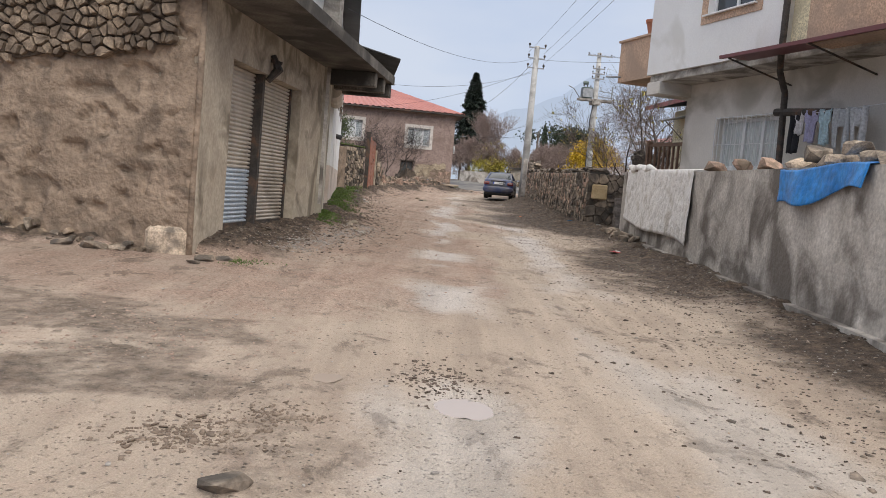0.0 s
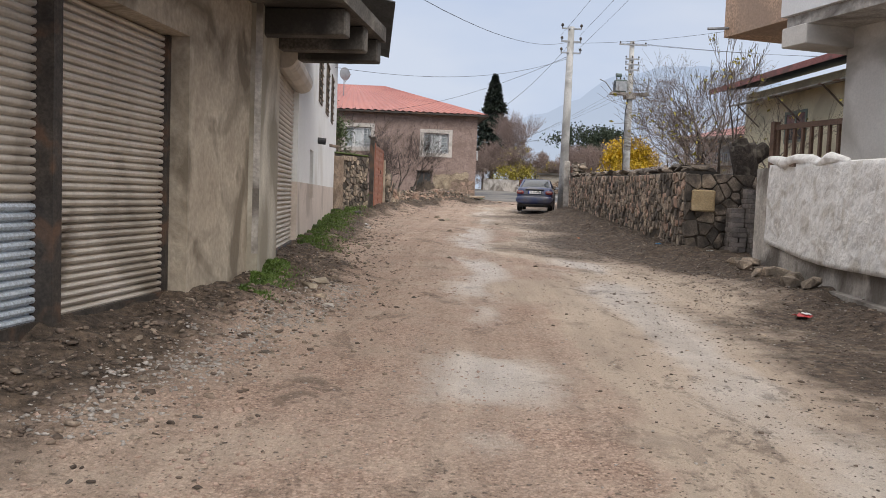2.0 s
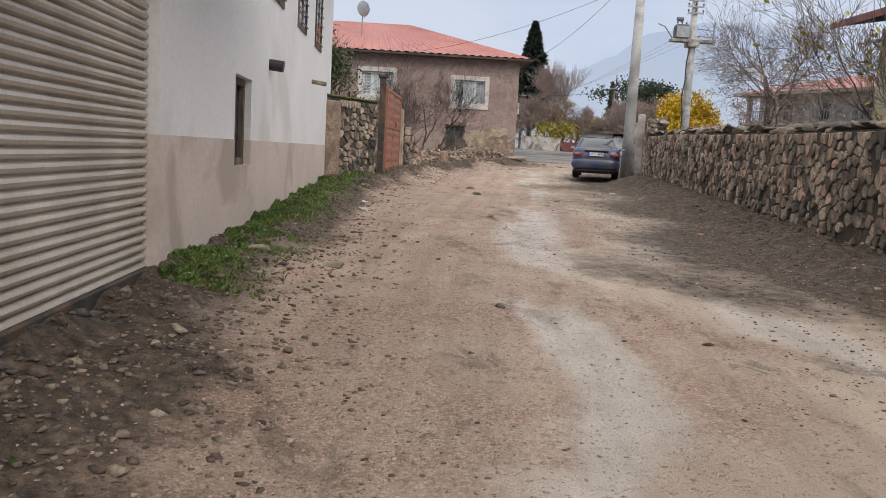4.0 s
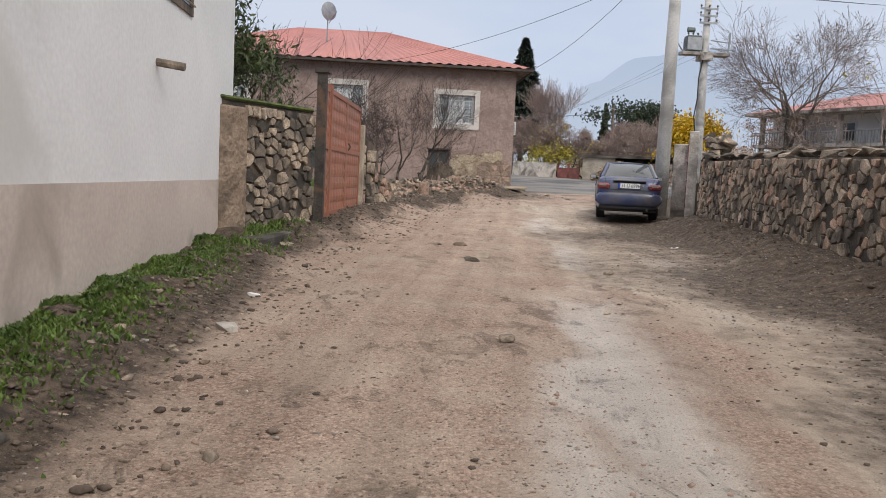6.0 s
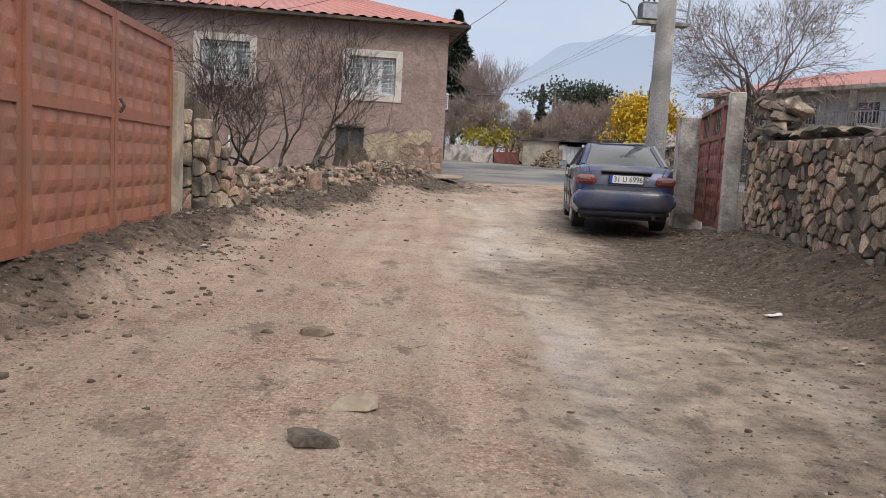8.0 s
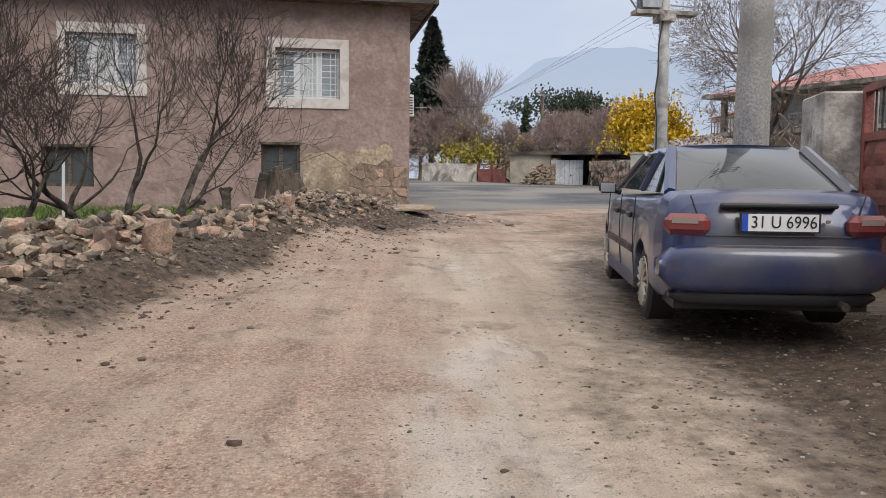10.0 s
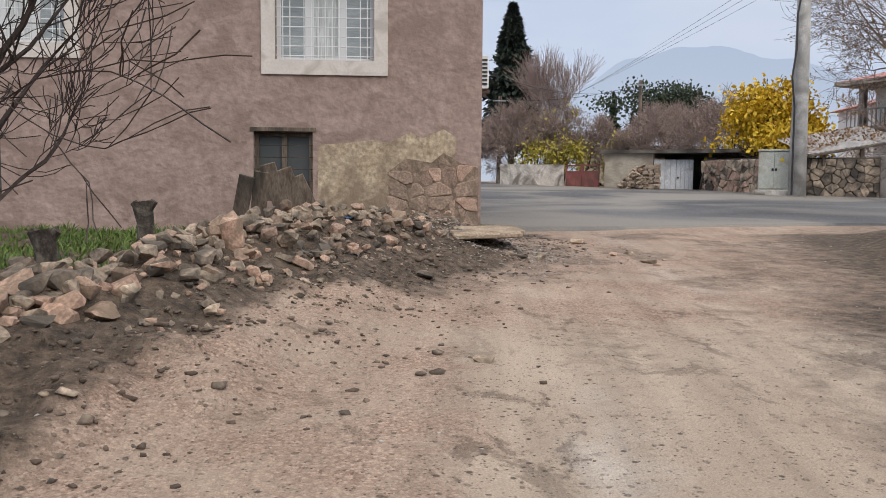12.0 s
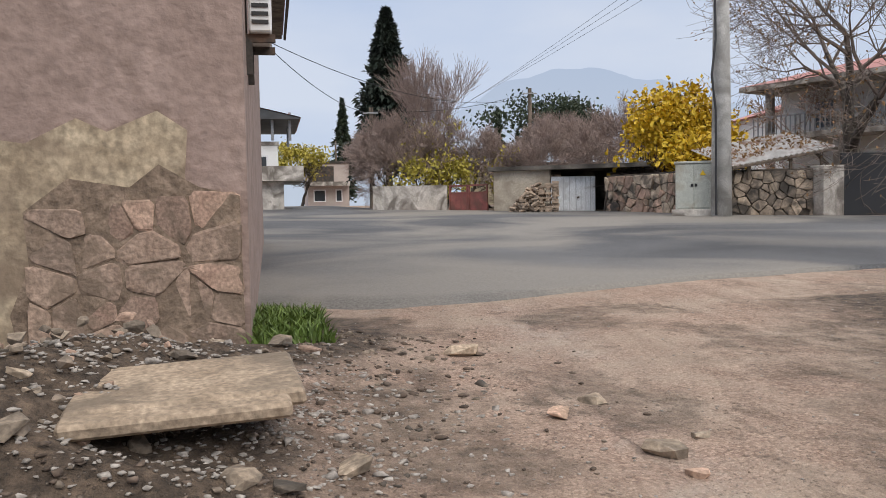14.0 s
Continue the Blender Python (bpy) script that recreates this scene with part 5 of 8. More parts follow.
def writing(text, m, size, mat, parent, name="writing", align="CENTER"):
    cu = bpy.data.curves.new("text", "FONT")
    cu.body, cu.size, cu.align_x, cu.align_y, cu.extrude = text, size, align, "CENTER", 0.0012
    tmp = bpy.data.objects.new("tmp", cu)
    scene.collection.objects.link(tmp)
    me = bpy.data.meshes.new_from_object(tmp.evaluated_get(bpy.context.evaluated_depsgraph_get()))
    bpy.data.objects.remove(tmp)
    me.materials.append(mat)
    ob = new(name, me)
    ob.parent = parent
    ob.matrix_basis = m
    return ob


writing("31 U 6996", pose(0.025, -0.8775, 0.812, 90) @ Matrix.Diagonal((0.92, 1, 1, 1)), 0.115, BLACKPLASTIC, plate)

# ---- poles ----


def concrete_pole(x, y, z, h, r0, r1, label):
    p = base("utility_pole", pose(x, y, z), label, "utility pole", "concrete poles")
    part("shaft", tube([(0, 0, -0.1), (0, 0, h * 0.5), (0, 0, h)], [r0, (r0 + r1) / 2, r1], 20), POLE, p, "", True)
    return p


def insulator(parent, x, y, z):
    part("insulator", tube([(x, y, z), (x, y, z + 0.05), (x, y, z + 0.07), (x, y, z + 0.11), (x, y, z + 0.15)], [0.02, 0.02, 0.055, 0.05, 0.02], 8), DARKIRON, parent)


P1 = concrete_pole(7.33, 35.15, 0.78, 6.55, 0.17, 0.11, "pale concrete utility pole beside the parked car")
P1.rotation_euler = (0, radians(0.5), 0)
for z in (5.6, 6.0, 6.45):
    part("crossarm", box(-0.36, -0.1, z, 0.36, -0.05, z + 0.05), STEELGREY, P1)
    for x in (-0.34, 0.34):
        insulator(P1, x, -0.08, z + 0.05)
P2 = concrete_pole(16.87, 58.6, 1.36, 10.2, 0.27, 0.15, "tall concrete pole carrying a transformer")
for z, wd in ((9.9, 0.9), (9.0, 0.45), (8.65, 0.45), (8.3, 0.45)):
    part("crossarm", box(-wd, -0.26, z, wd, -0.19, z + 0.09), STEELGREY, P2)
    for x in (-wd * 0.92, 0, wd * 0.92):
        insulator(P2, x, -0.22, z + 0.09)
part("platform", merge(box(-1.25, -0.32, 6.75, 1.2, 0.32, 6.9), box(-0.32, -0.36, 6.5, 0.32, 0.36, 6.75)), CONCRETE, P2, "concrete transformer platform")
tr = part("transformer", merge(box(-1.0, -0.3, 6.92, -0.3, 0.3, 7.7, 0.03), tube([(-0.95, 0, 8.0), (-0.6, 0, 8.0)], 0.13, 10)), surf("transformer_green", (0.07, 0.1, 0.09), (0.12, 0.16, 0.14), 3, 0.5, 0.1), P2, "grey-green transformer tank")
part("fins", merge(*[box(-1.02, -0.34 + 0.09 * i, 6.98, -0.28, -0.32 + 0.09 * i, 7.6) for i in range(8)]), STEELGREY, tr)
for x in (-0.9, -0.65, -0.4):
    insulator(P2, x, 0.0, 7.72)
for name_, pts_, rad_ in (("fuse_arm", [(0.2, -0.2, 7.5), (1.2, -0.25, 7.4)], 0.03), ("fuse_arm", [(0.2, -0.2, 7.1), (1.3, -0.25, 7.05)], 0.03), ("fuse_holder", [(1.1, -0.25, 6.9), (1.15, -0.25, 7.9)], 0.05), ("lamp_arm", [(-1.2, -0.2, 6.9), (-1.7, -0.3, 7.5), (-2.1, -0.3, 7.65)], 0.035)):
    part(name_, tube(pts_, rad_, 6), STEELGREY, P2)
part("cable", tube([(-0.1, -0.2, 6.8), (-0.3, -0.22, 5.6), (-0.3, -0.25, 4.6), (-0.42, -0.26, 3.7), (-0.31, -0.26, 2.8), (-0.3, -0.26, 0.1)], 0.03, 6), BLACKPLASTIC, P2, "thick black cable")
for z in (1.1, 2.4, 2.55, 4.9, 5.3):
    part("band", tube([(0, 0, z), (0, 0, z + 0.04)], [0.265 - 0.006 * z * 2, 0.262 - 0.006 * z * 2], 20), DARKIRON, P2)

# ---- far side of the crossing street ----


def run(x0, y0, x1, y1):
    """Pose with x from the first point to the second, and the length."""
    return pose(x0, y0, 0, 0, 0, math.degrees(math.atan2(y1 - y0, x1 - x0))), math.hypot(x1 - x0, y1 - y0)


m, ln = run(9.0, 69.3, 11.65, 68.6)
fw = base("yard_wall", m, "grey mouldy cement yard wall", "wall", kind="structure")
part("wall_body", merge(box(0, 0, 1.4, ln, 0.25, 2.62)), CONCRETE, fw)
m, ln = run(11.7, 68.5, 12.75, 66.9)
rg2 = base("yard_gate", m @ pose(0, 0, 1.6), "closed rust-red sheet-metal yard gate", "gate")
for a, b in ((0.02, ln / 2 - 0.01), (ln / 2 + 0.01, ln - 0.02)):
    lf = part("gate_leaf", merge(box(a, -0.02, 0.05, a + 0.06, 0.04, 1.0), box(b - 0.06, -0.02, 0.05, b, 0.04, 1.0), box(a + 0.06, -0.02, 0.94, b - 0.06, 0.04, 1.0), box(a + 0.06, -0.02, 0.05, b - 0.06, 0.04, 0.1), box(a + 0.06, -0.02, 0.7, b - 0.06, 0.04, 0.74)), DARKRED, rg2)
    part("panel", box(a + 0.06, 0, 0.1, b - 0.06, 0.02, 0.7), DARKRED, lf)
m, ln = run(12.72, 66.0, 14.38, 65.05)
shed = base("shed", m, "low plastered shed with flat concrete roof", "shed")
SHEDW = surf("pale_shed_plaster", (0.42, 0.36, 0.28), (0.55, 0.49, 0.4), 2, 0.9, 0.3, 30, (0.32, 0.27, 0.21), 0.3, 1.5)
part("front_wall", box(0, 0, 1.3, ln, 0.3, 2.98), SHEDW, shed)
part("side_wall", box(0, 0.3, 1.3, 0.3, 5, 2.98), SHEDW, shed)
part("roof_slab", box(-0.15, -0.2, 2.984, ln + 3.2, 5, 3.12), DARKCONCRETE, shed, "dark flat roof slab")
# added dark wall, stands in for the shaded void above the white gate
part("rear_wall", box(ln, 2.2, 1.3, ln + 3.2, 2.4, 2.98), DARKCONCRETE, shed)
m, ln = run(14.42, 65.05, 15.85, 64.72)
wg = base("white_gate", m @ pose(0, 0, 1.42), "white perforated sheet-metal double gate", "gate")
WGATE = surf("white_gate_paint", (0.62, 0.64, 0.66), (0.72, 0.74, 0.76), 3, 0.6, 0.1, 40, (0.5, 0.5, 0.5), 0.2, 2)
for a, b in ((0.0, ln * 0.56), (ln * 0.57, ln)):
    lf = part("gate_leaf", box(a, 0, 0.03, b, 0.04, 1.33, 0.008), WGATE, wg)
    part("seams", merge(*[box(a + (b - a) * i / 4 - 0.006, -0.008, 0.05, a + (b - a) * i / 4 + 0.006, -0.001, 1.31) for i in (1, 2, 3)]), STEELGREY, lf)
part("latch", box(ln * 0.57 + 0.03, -0.06, 0.6, ln * 0.57 + 0.1, -0.002, 0.66), DARKIRON, wg)


def rubble_wall(x0, y0, x1, y1, zb, zt, label, seed, mats, size=0.3, thick=0.4):
    m, ln = run(x0, y0, x1, y1)
    wl_ = base("rubble_wall", m, label, "wall", kind="structure")
    part("core", box(0, 0.04, zb, ln, thick, zt), MORTAR, wl_)
    stones_on(wl_, 0, ln, lambda x: zb + 0.15, lambda x: zt - 0.04, 0.04, size, mats, seed, 150)
    return wl_


rubble_wall(15.9, 64.0, 17.0, 60.6, 1.3, 2.72, "pinkish rubble wall beside the white gate", 11, [PINKSTONE, PALESTONE], 0.32)
rubble_wall(17.25, 59.35, 19.5, 58.5, 1.2, 2.66, "grey rubble wall under a tin roof", 12, [STONE, PALESTONE], 0.32)
solid("gate_pier", box(19.52, 58.1, 1.2, 20.15, 58.7, 2.72, 0.02), CONCRETE, "stained cement gate pier", "pier", kind="structure")
dg = base("dark_gate", pose(20.17, 58.3, 1.3, 0, 0, -6), "closed black sheet-metal gate", "gate")
for a in (0.02, 1.75):
    part("gate_leaf", box(a, 0, 0.03, a + 1.7, 0.05, 1.75, 0.01), plain("black_gate_paint", (0.012, 0.013, 0.016), 0.5), dg)
tin = base("tin_roof", pose(17.3, 58.75, 2.74, 0, 0, -4), "patched white and rusty tin lean-to roof littered with leaves", "roof")
v0, f0 = corrugated(0, 3.0, 0, 0, 2.6, 0.6, 0.16, 0.03)
part("sheet", ([(x, y, z + x * 0.17) for x, y, z in v0], f0), TIN, tin)
part("rafter", tube([(0, 0.05, -0.05), (3.0, 0.05, 0.46)], 0.05, 6), OLDWOOD, tin)
for x in (0.6, 1.8, 2.7):
    part("prop", tube([(x, 0.3, -0.35), (x, 0.3, x * 0.17 + 0.02)], 0.05, 6), OLDWOOD, tin)
leaf_rng = random.Random(5)


def leaf_cloud(points, size, seed, flat=0.5):
    """Small bent leaves at the points."""
    r = random.Random(seed)
    v, f = [], []
    for p in points:
        s = size * r.uniform(0.6, 1.3)
        q = Euler((r.uniform(-1.3, 1.3), r.uniform(-1.3, 1.3), r.uniform(0, 6.28))).to_matrix()
        o = len(v)
        for c in ((-s, 0, 0), (0, -s * flat, s * 0.15), (s, 0, 0), (0, s * flat, s * 0.15)):
            v.append(tuple(Vector(p) + q @ Vector(c)))
        f.append((o, o + 1, o + 2, o + 3))
    return v, f


LEAFBROWN = surf("dead_leaves", (0.16, 0.09, 0.04), (0.34, 0.2, 0.09), 4, 0.8, 0.0)
LEAFYELLOW = surf("yellow_leaves", (0.5, 0.32, 0.015), (0.78, 0.54, 0.03), 1.2, 0.6, 0.0, 8)
LEAFLIME = surf("lime_leaves", (0.26, 0.23, 0.03), (0.46, 0.38, 0.05), 1.2, 0.6, 0.0, 8)
LEAFDARK = surf("cypress_foliage", (0.01, 0.018, 0.013), (0.034, 0.05, 0.034), 1.2, 0.8, 0.0, 8)
LEAFOLIVE = surf("olive_foliage", (0.03, 0.05, 0.015), (0.09, 0.12, 0.04), 2, 0.6, 0.0, 8)
LEAFPINE = surf("pine_foliage", (0.022, 0.038, 0.022), (0.055, 0.075, 0.04), 1.2, 0.8, 0.0, 8)
for mt_ in (LEAFYELLOW, LEAFLIME):
    mt_.node_tree.nodes["Principled BSDF"].inputs["Subsurface Weight"].default_value = 0.0
part("leaf_litter", leaf_cloud([(x, y, 0.04 + y * 0.23 + x * 0.17) for x, y in [(leaf_rng.uniform(0, 2.9), leaf_rng.uniform(0.5, 2.5)) for _ in range(350)]], 0.06, 3), LEAFBROWN, tin)
cab = base("electrical_cabinet", pose(15.95, 59.35, 1.38, 0, 0, -28), "pale grey-green street electrical cabinet on a concrete plinth", "cabinet")
part("plinth", box(-0.1, -0.1, -0.1, 1.05, 0.6, 0.24, 0.02), CONCRETE, cab)
part("body", box(0, 0, 0.24, 0.95, 0.5, 1.46, 0.01), PALEBOX, cab)
part("top", box(-0.04, -0.05, 1.462, 0.99, 0.54, 1.52, 0.01), PALEBOX, cab)
for a in (0.02, 0.48):
    d = part("door", box(a, -0.02, 0.28, a + 0.45, -0.002, 1.44, 0.006), PALEBOX, cab)
    part("lock", box(a + (0.38 if a < 0.2 else 0.02), -0.04, 0.84, a + (0.44 if a < 0.2 else 0.08), -0.021, 0.92), BLACKPLASTIC, d)
part("warning_sign", prism([(0.62, 1.14), (0.78, 1.14), (0.7, 1.28)], -0.026, -0.021), plain("sign_yellow", (0.75, 0.5, 0.02), 0.5), cab, "yellow warning triangle")
part("meter_box", box(0.98, 0.1, 0.9, 1.1, 0.4, 1.2, 0.01), WHITEPVC, cab)
# old iron plough leaning by the gate
plough = solid("old_plough", merge(tube([(0, 0, 0), (0.1, -0.05, 0.5), (0.15, 0, 0.75)], 0.04, 6), tube([(0.1, 0, 0.5), (0.5, -0.05, 0.45), (0.9, 0, 0.2)], 0.05, 6), tube([(0.3, -0.1, 0), (0.45, -0.1, 0.42), (0.7, -0.1, 0.4), (0.85, -0.1, 0.05)], 0.05, 6), tube([(0.05, 0.1, 0.1), (0.6, 0.1, 0.3), (0.95, 0.1, 0.02)], 0.045, 6), tube([(0.5, -0.25, 0.2), (0.55, 0.25, 0.2)], [0.17, 0.17], 12)), DARKIRON, "rusty dark iron plough leaning at the rubble wall", "plough", m=pose(15.85, 64.0, 1.5, 0, 0, -50))

# brick heap beside the shed
heap = base("brick_heap", pose(13.0, 65.3, 1.5, 0, 0, -27), "tumbled heap of reclaimed bricks beside the shed", "brick heap")
bk = mesh(box(-0.11, -0.05, -0.035, 0.11, 0.05, 0.035, 0.008), BRICK)
r = random.Random(4)
for i in range(230):
    u = r.random()
    x = 1.75 * u ** 0.6
    h = 0.1 + 1.0 * min(1, x / 1.1)
    if x > 1.1:
        ob = part("brick", bk, None, heap)
        ob.matrix_basis = pose(1.2 + 0.22 * r.randrange(3), -0.3 - 0.1 * r.randrange(3), 0.035 + 0.072 * r.randrange(15), r.uniform(-3, 3), r.uniform(-3, 3), r.choice((0, 90)) + r.uniform(-8, 8))
    else:
        ob = part("brick", bk, None, heap)
        ob.matrix_basis = pose(x, -0.15 - r.uniform(0, 0.6), r.uniform(0.03, h), r.uniform(-40, 40), r.uniform(-40, 40), r.uniform(0, 180))

# ---- trees ----


def grow(seed, start, direction, length, radius, depth, spread=0.6, shrink=0.72, kids=(2, 3), lift=0.08, wobble=0.18, sides=5, tips=None, min_r=0.004, along=0.55):
    """Branches as swept tubes; returns thick and thin geometry apart. tips gathers twig ends."""
    r = random.Random(seed)
    thick, thin = [], []

    def limb(p, d, ln, rad, level):
        n = 4 if level < 2 else 3
        pts, rads = [p], [rad]
        for i in range(n):
            d = (d + Vector((r.gauss(0, wobble), r.gauss(0, wobble), r.gauss(0, wobble) + lift))).normalized()
            pts.append(pts[-1] + d * (ln / n))
            rads.append(max(rad * (1 - 0.45 * (i + 1) / n), min_r))
        (thick if level < 2 else thin).append(tube(pts, rads, sides if level < 2 else (4 if level < 4 else 3), False))
        if level >= depth:
            if tips is not None:
                tips.extend(pts[1:])
            return
        for k_ in range(r.randint(*kids) + (1 if level > 1 else 0)):
            t = r.uniform(along, 1.0)
            i = min(int(t * n), n - 1)
            q = pts[i].lerp(pts[i + 1], t * n - i)
            side_ = d.orthogonal().normalized()
            side_.rotate(Matrix.Rotation(r.uniform(0, 6.28), 3, d))
            nd = (d + side_ * r.uniform(spread * 0.6, spread * 1.4)).normalized()
            limb(q, nd, ln * shrink * r.uniform(0.75, 1.2), rads[min(i + 1, n)] * 0.68, level + 1)
        limb(pts[-1], d, ln * shrink * 0.95, rads[-1] * 0.9, level + 1)
    limb(Vector(start), Vector(direction).normalized(), length, radius, 0)
    return merge(*thick), merge(*thin) if thin else ([], [])


def bare_tree(name, x, y, z, seed, label, stems, twig=TWIG, leaves=None, group="", **kw):
    t = base(name, pose(x, y, z), label, "tree", group)
    a, b, tips = [], [], []
    for i, (d, ln, rad, dep) in enumerate(stems):
        g1, g2 = grow(seed + i, (0.06 * i, 0.04 * i, -0.12), d, ln, rad, dep, tips=tips, **kw)
        a.append(g1)
        b.append(g2)
    part("trunk", merge(*a), BARK, t, "", True)
    part("crown", merge(*b), twig, t)
    if leaves:
        mat, share, size = leaves
        rr = random.Random(seed)
        pts = [p + Vector((rr.gauss(0, size), rr.gauss(0, size), rr.gauss(0, size))) for p in tips if rr.random() < share]
        if pts:
            part("leaves", leaf_cloud(pts, size, seed), mat, t)
    return t


# plum trees in front of the mauve house
plum = "bare trees before the mauve house"
plum_kw = dict(spread=0.8, shrink=0.82, kids=(1, 2), lift=0.1, wobble=0.2, min_r=0.0026, along=0.35)
for x, y, sd, stems, what in (
        (1.9, 36.75, 21, [((0.4, 0.1, 1), 0.74, 0.06, 6)], "leafless plum tree leaning beside the rubble bank"),
        (1.6, 36.7, 25, [((0.0, 0.05, 1), 0.82, 0.048, 5)], "leafless upright plum tree before the mauve house"),
        (1.25, 36.6, 33, [((-0.25, 0, 1), 0.78, 0.048, 6)], "leafless plum tree leaning towards the gate"),
        (0.95, 36.4, 45, [((0.15, 0.1, 1), 0.72, 0.04, 5)], "young leafless plum tree behind the bank"),
        (0.6, 35.9, 41, [((-0.35, 0.1, 1), 0.7, 0.055, 5), ((0.3, 0, 1), 0.62, 0.045, 5)], "leafless forked plum tree behind the ruined wall"),
        (0.2, 35.3, 57, [((-0.12, 0, 1), 0.75, 0.04, 5)], "slender leafless plum tree behind the ruined wall")):
    bare_tree("plum_tree", x, y, at_ground(x, y), sd, what, stems, group=plum, **plum_kw)
bare_tree("bare_shrub", -1.3, 33.6, at_ground(-1.3, 33.6), 63, "leafless shrub behind the red-brown gate", [((-0.3, 0, 1), 1.0, 0.04, 5), ((0.4, 0.2, 1), 1.0, 0.04, 5)], **plum_kw)
bare_tree("bare_shrub", -1.2, 29.0, 0.7, 71, "leafless shrub rising over the garden wall", [((0.2, 0, 1), 1.3, 0.04, 5), ((-0.3, 0.2, 1), 1.2, 0.035, 4)], **plum_kw)
ol = base("olive_tree", pose(-1.35, 28.2, 0.7), "bushy evergreen olive tree behind the garden wall", "tree")
tips = []
g1, g2 = grow(77, (0, 0, -0.1), (0.1, 0, 1), 1.2, 0.07, 4, 0.6, 0.7, (2, 3), 0.1, 0.2, tips=tips)
part("trunk", g1, BARK, ol)
part("branch_work", g2, TWIG, ol)
rr = random.Random(8)
part("crown", leaf_cloud([p + Vector((rr.gauss(0, 0.13), rr.gauss(0, 0.13), rr.gauss(0, 0.13))) for p in tips for _ in range(9)], 0.05, 9, 0.35), LEAFOLIVE, ol, "dark green olive leaves")

# trees behind the field wall
bare_tree("young_tree", 8.0, 22.0, 0.6, 83, "slim young tree with a few yellow leaves", [((0, 0, 1), 2.4, 0.035, 4)], TWIGMID, (LEAFLIME, 0.12, 0.04), spread=0.5, shrink=0.55, kids=(2, 3), lift=0.15, wobble=0.08)
bare_tree("garden_tree", 7.5, 20.6, 0.6, 87, "spreading bare tree keeping some yellow leaves", [((-0.5, 0.3, 1), 1.2, 0.06, 5), ((0.4, -0.2, 1), 1.1, 0.05, 4)], TWIGMID, (LEAFLIME, 0.05, 0.045), min_r=0.0025, spread=0.6, shrink=0.75, lift=0.08, wobble=0.2)
for i, (x, y, sd) in enumerate(((8.8, 25.8, 91), (9.8, 30.0, 103), (12.5, 38, 109))):
    bare_tree("garden_tree", x, y, 0.75, sd, "leafless grey garden tree behind the field wall", [((-0.3, 0.2, 1), 1.15, 0.055, 5), ((0.35, 0, 1), 1.0, 0.045, 4)], TWIGPALE, (LEAFLIME, 0.05, 0.04) if i < 2 else None, "bare trees behind the field wall", min_r=0.003, spread=0.75, shrink=0.76, kids=(1, 2), lift=0.04, wobble=0.22)
pol = base("pollard_trunk", pose(7.15, 20.0, 0.5), "thick pollarded tree trunk sawn off at head height", "tree trunk")
part("trunk", tube([(0, 0, -0.2), (0.03, 0, 0.7), (0.0, 0.02, 1.3), (-0.1, 0, 1.75)], [0.2, 0.18, 0.22, 0.24], 12), BARK, pol, "", True)
for d in ((0.35, 0, 0.2), (-0.12, 0.1, 0.32)):
    lb = part("stub", tube([(0, 0, 1.45), (d[0], d[1], 1.5 + d[2])], [0.17, 0.14], 10), BARK, pol)
    part("cut_face", tube([(d[0], d[1], 1.5 + d[2]), (d[0] * 1.02, d[1], 1.505 + d[2])], [0.125, 0.12], 10), PALEWOOD, lb, "pale sawn wood")

# large walnut on the far side, and the yellow mulberry
bare_tree("walnut_tree", 23.1, 61.2, 1.3, 131, "large dark spreading tree with sparse brown leaves", [((0.02, 0, 1), 3.0, 0.36, 6)], TWIGMID, (LEAFBROWN, 0.16, 0.06), spread=0.85, shrink=0.79, kids=(1, 3), lift=0.02, wobble=0.17, min_r=0.006, along=0.4)
bare_tree("bare_tree", 26.5, 66.0, 1.6, 141, "leafless brown tree before the balcony house", [((-0.3, 0, 1), 2.0, 0.15, 5), ((0.3, 0, 1), 2.0, 0.14, 5)], TWIGPALE, (LEAFBROWN, 0.25, 0.07), kids=(1, 2), spread=0.7, shrink=0.75, lift=0.03, wobble=0.2, min_r=0.01)
mul = base("mulberry_tree", pose(18.2, 66.0, 1.6), "spreading tree in bright yellow autumn leaf", "tree")
tips = []
g1, g2 = grow(151, (0, 0, -0.1), (0.1, 0, 1), 1.55, 0.2, 5, 1.2, 0.82, (2, 3), -0.02, 0.2, tips=tips, min_r=0.01)
part("trunk", g1, BARK, mul, "", True)
part("branch_work", g2, TWIG, mul)
rr = random.Random(12)
pts = []
for p in tips:
    if noise.noise(p * 0.9) > -0.15 and 1.5 < p.z < 4.3:
        pts += [p + Vector((rr.gauss(0, 0.24), rr.gauss(0, 0.24), rr.gauss(-0.05, 0.18))) for _ in range(7)]
part("crown", leaf_cloud(pts, 0.095, 14, 0.7), LEAFYELLOW, mul, "bright yellow leaves")


